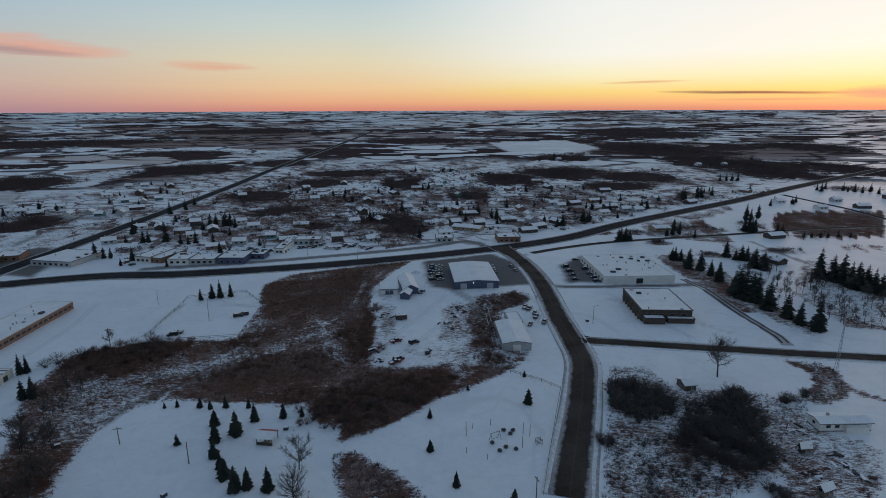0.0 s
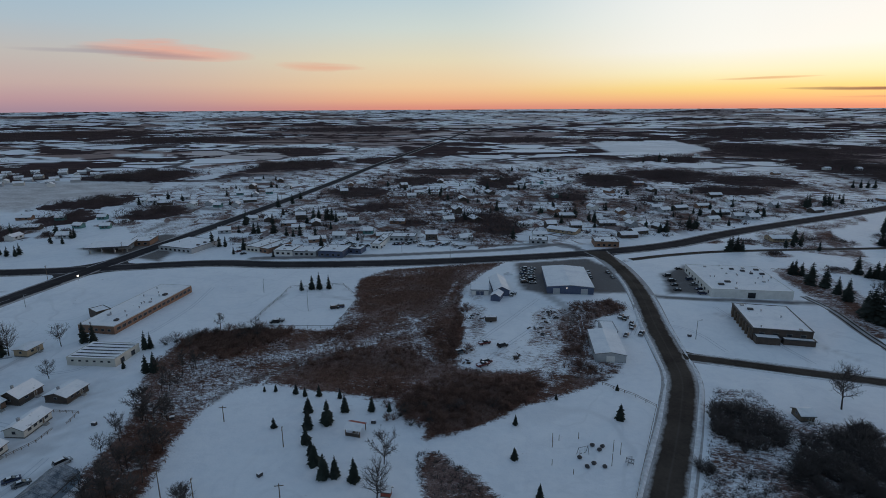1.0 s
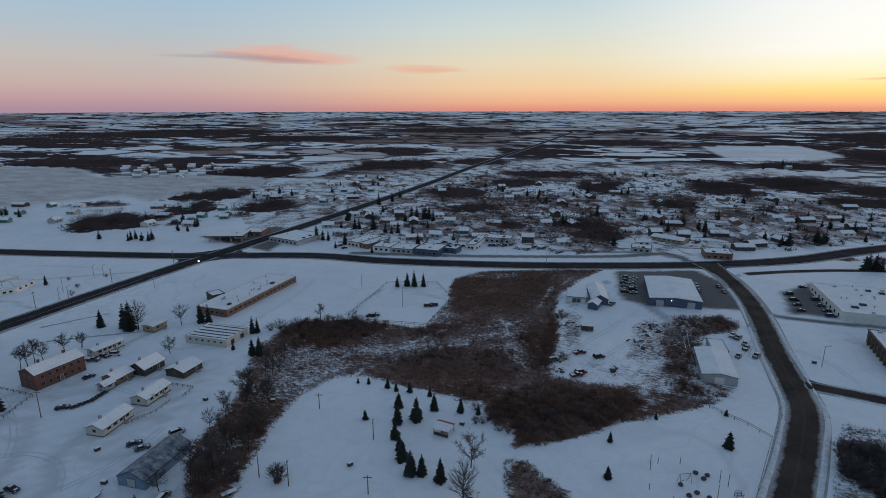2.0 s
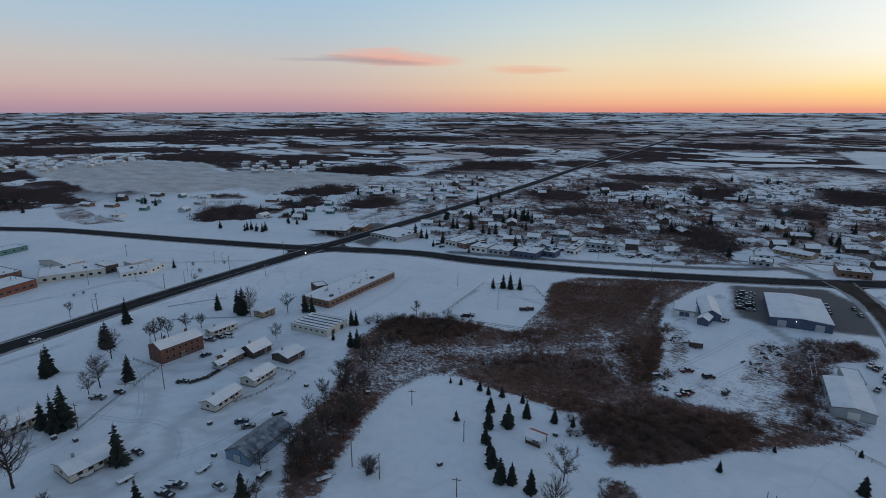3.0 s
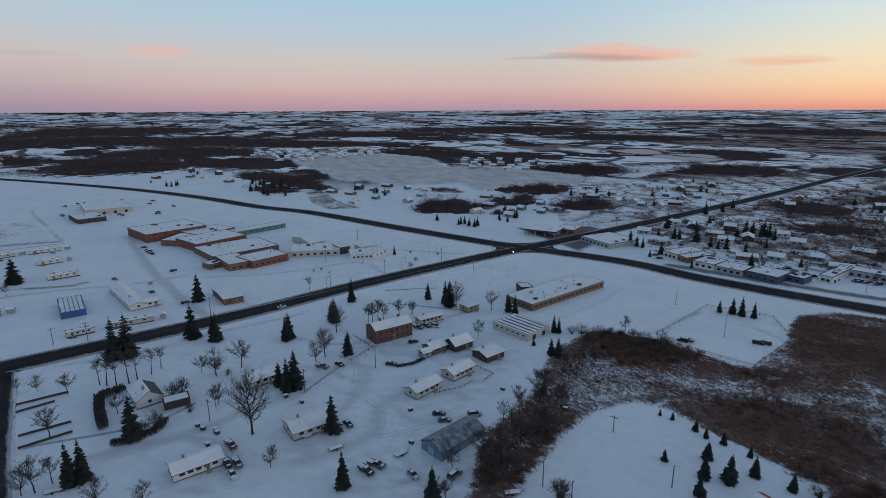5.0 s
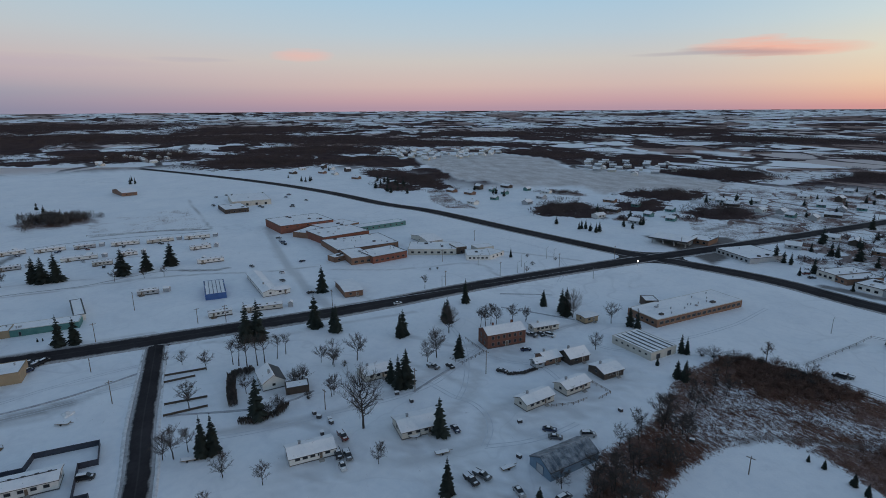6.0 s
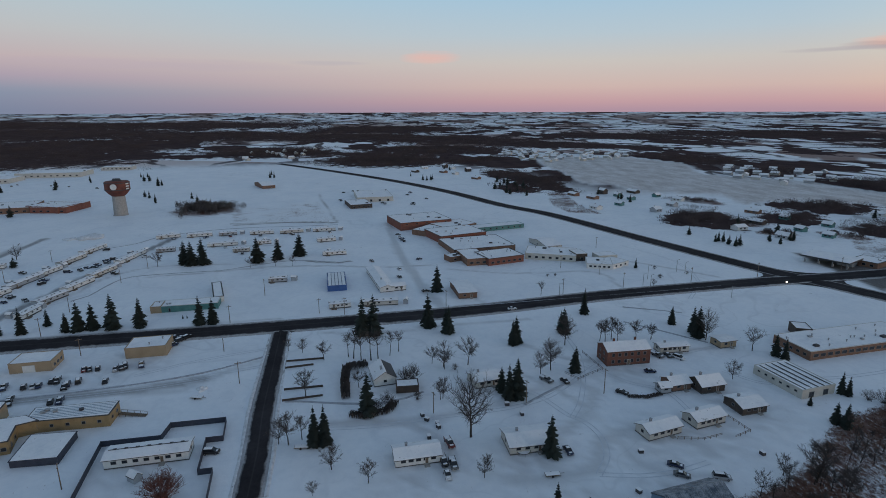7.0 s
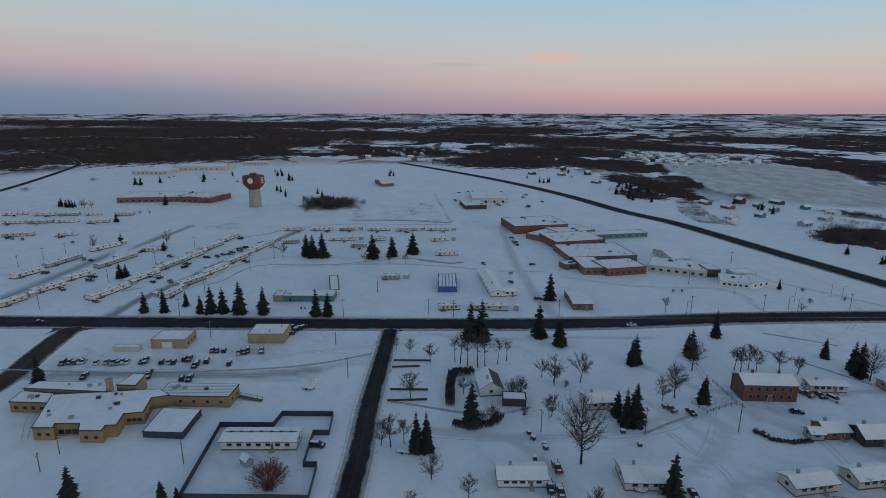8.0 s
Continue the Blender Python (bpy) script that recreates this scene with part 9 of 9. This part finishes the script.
part("back_wall", boxes((-w / 2 + 0.4, -d / 2 + 0.35, -0.2, w / 2 - 0.4, -d / 2 + 0.42, 1.2)), DARK_WALL, e)
part("table", boxes((-1.0, -0.4, 0.7, 1.0, 0.4, 0.78), (-1.0, -0.8, 0.4, 1.0, -0.55, 0.46), (-1.0, 0.55, 0.4, 1.0, 0.8, 0.46), (-0.7, -0.6, -0.2, -0.6, 0.6, 0.7), (0.6, -0.6, -0.2, 0.7, 0.6, 0.7)), WOOD, e)
bungalow("park_shed", "small red-brown timber shed in the park", (-40.5, 122.3, 1, 3.5, 2.6), 2.1, 2.9, RED_RAIL, 1, chimney=0, door=False, back=1, category="shed")


def boulder(x, y, size, label="dark boulder with snow on it"):
    bm = bmesh.new()
    bmesh.ops.create_icosphere(bm, subdivisions=2, radius=size)
    r = random.Random(int(x * 31 + y))
    for v in bm.verts:
        v.co *= r.uniform(0.8, 1.12)
        v.co.z *= 0.75
    ob = finish("boulder", bm, TRIM_DARK, smooth=False)
    ob.matrix_world = pose(x, y, size * 0.45)
    return tagged(ob, label, "boulder", "park boulders")


for x, y in [(11, 149), (15, 156), (17, 154), (18, 156), (13, 145), (15, 147), (18, 146)]:
    boulder(x, y, 0.75)
for x, y, h in [(5, 157, 1.8), (3, 153, 2.0), (3, 144, 1.9), (9, 141, 1.7), (11, 159, 2.1), (21, 154, 4), (23, 153, 4), (20, 147, 4), (3, 156, 2.9)]:
    ob = finish("marker_post", cone(cone(bmesh.new(), 0, 0, -0.3, max(h, 1.4), 0.1, 0.08, 6), 0, 0, max(h, 1.4), max(h, 1.4) + 0.12, 0.13, 0.05, 6), WOOD)
    ob.matrix_world = pose(x, y, 0)
    tagged(ob, "slim wooden marker post in the park", "post", "marker posts")
x, y, h = [(12, 151, 3)][0]
e = thing("swing_frame", x, y, 30, "dark metal swing frame in the snow", "swing")
for sx in (-1.6, 1.6):
    for sy in (-1, 1):
        part("leg", rod(bmesh.new(), (sx, sy * 0.9, -0.2), (sx, 0, 2.6), 0.06), TRIM_DARK, e)
part("top_bar", rod(bmesh.new(), (-1.7, 0, 2.6), (1.7, 0, 2.6), 0.06), TRIM_DARK, e)
for sx in (-0.6, 0.6):
    sw = part("swing_seat", boxes((sx - 0.25, -0.1, 0.5, sx + 0.25, 0.1, 0.55)), RUBBER, e)
    for q in (-0.22, 0.22):
        part("chain", rod(bmesh.new(), (sx + q, 0, 0.55), (sx + q, 0, 2.6), 0.015, seg=3), METAL, sw)
e = thing("climbing_frame", *(25.2, 149.0), 20, "small dark climbing frame in the park", "climbing frame")
for sx in (-0.9, 0.9):
    for sy in (-0.6, 0.6):
        part("post", rod(bmesh.new(), (sx, sy, -0.2), (sx, sy, 1.9), 0.07), TRIM_DARK, e)
for z in (0.5, 0.95, 1.4, 1.85):
    part("rung", boxes((-0.95, -0.66, z, 0.95, -0.56, z + 0.08), (-0.95, 0.56, z, 0.95, 0.66, z + 0.08)), TRIM_DARK, e)

# trampoline, bins and other yard things
e = thing("trampoline", *(-159.8, 66.4), 0, "round dark trampoline in front of a bungalow", "trampoline")
bm = bmesh.new()
for i in range(20):
    a0, a1 = 2 * math.pi * i / 20, 2 * math.pi * (i + 1) / 20
    rod(bm, (2.1 * math.cos(a0), 2.1 * math.sin(a0), 0.9), (2.1 * math.cos(a1), 2.1 * math.sin(a1), 0.9), 0.09)
part("rim", bm, TRIM_DARK, e)
part("mat", cone(bmesh.new(), 0, 0, 0.85, 0.9, 1.95, 1.95, 20), SNOW, e, "snow-covered bouncing mat")
for i in range(6):
    a0 = math.pi * i / 3
    part("leg", rod(bmesh.new(), (2.1 * math.cos(a0), 2.1 * math.sin(a0), -0.1), (2.1 * math.cos(a0), 2.1 * math.sin(a0), 0.85), 0.05), METAL, e)
for x, y in [(-186, 40), (-180, 44), (-180, 73), (-187, 70), (-153, 101), (-137, 91), (-145, 136), (-183, 41), (-178, 44), (-173, 40), (-78, 123), (-122, 144), (63, 250), (-55, 155)]:
    e = thing("refuse_bin", x, y, (x * 13) % 90, "dark refuse bin with snow on the lid", "bin", "refuse bins")
    part("bin_body", boxes((-0.75, -0.55, -0.1, 0.75, 0.55, 1.1), bevel=0.05), TRIM_DARK, e)
    part("lid", boxes((-0.8, -0.6, 1.103, 0.8, 0.6, 1.2), bevel=0.03), SNOW, e, "snow-covered lid")
for x, y, yaw, ln in [(-134.1, 85.6, 96, 5.0), (-101.8, 100.7, 59, 3.2), (-148.2, 71.2, 87, 4.2), (-213.4, -37.0, 74, 2.8), (-175.4, 1.3, 82, 5.2)]:
    e = thing("flat_trailer", x, y, yaw, "low flat trailer parked in snow", "trailer", "trailers")
    part("deck", boxes((-2.4, -0.9, 0.5, 2.0, 0.9, 0.62), (2.0, -0.06, 0.5, 3.2, 0.06, 0.6)), WOOD, e)
    part("snow_load", boxes((-2.3, -0.8, 0.623, 1.9, 0.8, 0.75), bevel=0.05), SNOW, e)
    for s in (-1, 1):
        wl = part("wheel", cone(bmesh.new(), 0, 0, -0.1, 0.1, 0.32, 0.32, 12), RUBBER, e)
        wl.matrix_basis = pose(-0.4, s * 0.95, 0.32, 90, 0, 0)
e = thing("play_hut", *(-169.2, -43.7), 25, "small snowy play hut in the fenced yard", "hut")
gable_block(e, (e.location.x, e.location.y, 25, 3.6, 2.8), 1.7, 2.8, GREY_WALL, over=0.2, base=False)
e = thing("camper", *(-27.4, 250.6), 10, "dark camper trailer half covered by snow", "camper")
part("shell", boxes((-2.8, -1.2, 0.5, 2.8, 1.2, 2.6), bevel=0.2), DARK_WALL, e)
part("roof_snow", boxes((-2.6, -1.0, 2.6, 2.6, 1.0, 2.78), bevel=0.05), SNOW, e)
for s in (-1, 1):
    wl = part("wheel", cone(bmesh.new(), 0, 0, -0.12, 0.12, 0.36, 0.36, 12), RUBBER, e)
    wl.matrix_basis = pose(0, s * 1.1, 0.36, 90, 0, 0)
e = thing("access_ramp", -206.5, -60.0, 78, "wooden access ramp beside the yellow school", "ramp")
bm = bmesh.new()
v = [bm.verts.new(p) for p in ((0, -0.8, 0.75), (9, -0.8, 0.05), (9, 0.8, 0.05), (0, 0.8, 0.75), (0, -0.8, 0.9), (9, -0.8, 0.2), (9, 0.8, 0.2), (0, 0.8, 0.9))]
for f in ((3, 2, 1, 0), (4, 5, 6, 7), (0, 1, 5, 4), (1, 2, 6, 5), (2, 3, 7, 6), (3, 0, 4, 7)):
    bm.faces.new([v[q] for q in f])
part("ramp_deck", bm, WOOD, e)
for q in range(5):
    z = 0.9 - 0.7 * q / 4
    for sy in (-0.75, 0.75):
        part("post", boxes((q * 2.2 - 0.05 + 0.1, sy - 0.05, -0.2, q * 2.2 + 0.15, sy + 0.05, z + 0.95)), WOOD, e)
for sy in (-0.75, 0.75):
    part("handrail", rod(bmesh.new(), (0.1, sy, 1.85), (8.9, sy, 1.15), 0.05), WOOD, e)


def snow_pile(x, y, size, flat=0.42):
    bm = bmesh.new()
    bmesh.ops.create_icosphere(bm, subdivisions=3, radius=1.0)
    r = np.random.RandomState(int(abs(x)))
    ph = r.uniform(0, 6.28, 4)
    for q in bm.verts:
        k = 1 + 0.16 * math.sin(5 * q.co.x + ph[0]) + 0.14 * math.sin(6 * q.co.y + ph[1]) + 0.10 * math.sin(9 * q.co.z + ph[2])
        q.co = Vector((q.co.x * size * k, q.co.y * size * 0.8 * k, q.co.z * size * flat * k))
    ob = finish("snow_pile", bm, BANK, smooth=True)
    ob.matrix_world = pose(x, y, height_at(x, y))
    return tagged(ob, "lumpy heap of ploughed snow", "snow pile", "snow piles")


for x, y, size in ((-220, -37, 2.2), (-206, -88, 1.4), (49, 375, 2.0), (-33, 318, 2.4), (-26, 330, 2.8), (-246, -140, 1.6)):
    snow_pile(x, y, size)
snow_pile(-502, -182, 12.0, 0.13)
snow_pile(-498, -194, 6.0, 0.2)


# ---------------------------------------------------------------- sheds, cars and poles of the mobile home park
def off_homes(x, y, gap):
    """True where no mobile home stands within the gap."""
    for hx, hy, yaw, ln in PARK_ROWS:
        c, sn = math.cos(radians(yaw)), math.sin(radians(yaw))
        u, v = (x - hx) * c + (y - hy) * sn, (y - hy) * c - (x - hx) * sn - 2.4
        if abs(u) < ln / 2 + gap and abs(v) < 2.6 + gap:
            return False
    return True


def vacant(x, y, gap):
    return all(abs(o.location.x - x) + abs(o.location.y - y) > gap for o in bpy.data.objects if o.parent is None and o.type in {"EMPTY", "MESH"} and o.name != "ground")


SHED = None
rp = random.Random(53)
for hx, hy, yaw, ln in PARK_ROWS:
    c, sn = math.cos(radians(yaw)), math.sin(radians(yaw))
    for want, u, v in ((0.5, ln / 2 + 4.0, 2.4), (0.4, rp.uniform(-0.3, 0.4) * ln, 8.6), (0.45, rp.uniform(-0.2, 0.3) * ln, -6.0)):
        x, y = hx + u * c - v * sn, hy + u * sn + v * c
        if rp.random() > want or not off_homes(x, y, 2.2) or not vacant(x, y, 4.0) or not clear_of(x, y, 3):
            continue
        if v < 0:
            park_vehicle(rp.choice(("car", "truck", "van")), rp.choice((0, 0, 1, 2, 3, 5)), x, y, yaw + rp.uniform(60, 120))
        elif SHED is None:
            SHED = thing("garden_shed", x, y, 0, "small wooden garden shed with a snowy roof", "shed", "park sheds", height_at(x, y))
            gable_block(SHED, (x, y, yaw, 3.6, 2.8), 2.1, 2.9, GREY_WALL, over=0.2, chimney=0, base=False)
        else:
            copy_thing(SHED, pose(x, y, height_at(x, y), 0, 0, rp.choice((0, 90)) + rp.uniform(-6, 6)))
for x, y in [(-387, -236), (-387, -229), (-411, -208), (-372, -158), (-348, -162), (-396, -154), (-405, -142), (-415, -138), (-424, -137), (-342, -201), (-379, -137), (-448, -327), (-448, -335), (-448, 65), (-437, 66), (-646, 21), (-722, 43), (-616, 68), (-606, 97)]:
    if off_homes(x, y, 1.2) and vacant(x, y, 4.0):
        park_vehicle(rp.choice(("car", "truck", "van")), rp.choice((0, 0, 2, 3)), x, y, rp.choice((75, 165)) + rp.uniform(-8, 8))
for x, y in [(-405, -259), (-390, -264), (-370, -266), (-295, -197), (-426, -176), (-381, -182), (-339, -188), (-366, -113), (-396, -107), (-318, -121), (-388, 203), (-343, 156)]:
    if off_homes(x, y, 0.5) and vacant(x, y, 3.0):
        utility_pole(x, y, 8.5)
for x, y, h in [(-433, -257, 9), (-594, -372, 10), (-594, -362, 9), (-436, -202, 12), (-557, -290, 6), (-557, -281, 6)]:
    if off_homes(x, y, 1.0) and vacant(x, y, 2.5):
        plant("bare", x, y, h, "leafless tree in the mobile home park", "park trees")
for x, y, h in [(-310, -182, 3.5), (-328, 141, 2.0), (-328, 146, 2.0), (-330, 215, 2.5), (-311, 207, 3.0), (-315, 228, 2.2)]:
    shrub(x, y, h, "low leafless bush standing in open snow", "yard bushes", 1.0, rp, 2)
# scrap and lumber heaps in the workshop yard
rj = random.Random(44)
for x, y, n in [(a, b, 9) for a, b in ((1, 268), (-1, 256), (-5, 247), (-2, 238), (3, 262), (-38, 227), (-32, 205), (-36, 255), (-12, 213))] + [(a, b, 7) for a, b in ((100, 135), (112, 139), (114, 135), (112, 147), (109, 159))]:
    e = thing("scrap_heap", x, y, rj.uniform(0, 180), "heap of old boards and scrap in snow", "scrap heap", "scrap heaps")
    for i in range(n):
        a, b, c = rj.uniform(0.4, 1.5), rj.uniform(0.1, 0.45), rj.uniform(0.06, 0.3)
        ob = part("plank", boxes((-a, -b, -c, a, b, c), bevel=0.03), rj.choice((BARK, TRIM_DARK, DARK_WALL, SNOW)), e)
        ob.matrix_basis = pose(rj.gauss(0, 2.0), rj.gauss(0, 1.5), rj.uniform(0.05, 0.4), rj.uniform(-12, 12), rj.uniform(-12, 12), rj.uniform(0, 180))

# lit sign at the crossroads and a red light on a far mast
e = thing("lit_sign", *(-281.0, 268.7), 30, "small lit roadside sign on a post", "sign")
part("post", boxes((-0.08, -0.08, -0.3, 0.08, 0.08, 2.6)), METAL, e)
part("sign_box", boxes((-0.4, -0.12, 2.6, 0.4, 0.12, 3.4), bevel=0.03), lamp_mat, e, "glowing white sign face")
red_mat = bpy.data.materials.new("red_beacon")
red_mat.use_nodes = True
RN = Nodes(red_mat.node_tree)
em = RN.n("Emission")
em.inputs[0].default_value, em.inputs[1].default_value = (1.0, 0.2, 0.12, 1), 2.0
RN.link(em.outputs[0], RN.n("OutputMaterial").inputs[0])
x, y = 1217.2, 1663.9
e = thing("beacon_mast", x, y, 0, "far mast with a red warning light", "mast", z=height_at(x, y))
part("mast", rod(bmesh.new(), (0, 0, -1), (0, 0, 12), 0.6, 0.4), METAL, e)
part("beacon", cone(bmesh.new(), 0, 0, 12, 14.5, 1.6, 1.3, 10), red_mat, e, "red warning light")
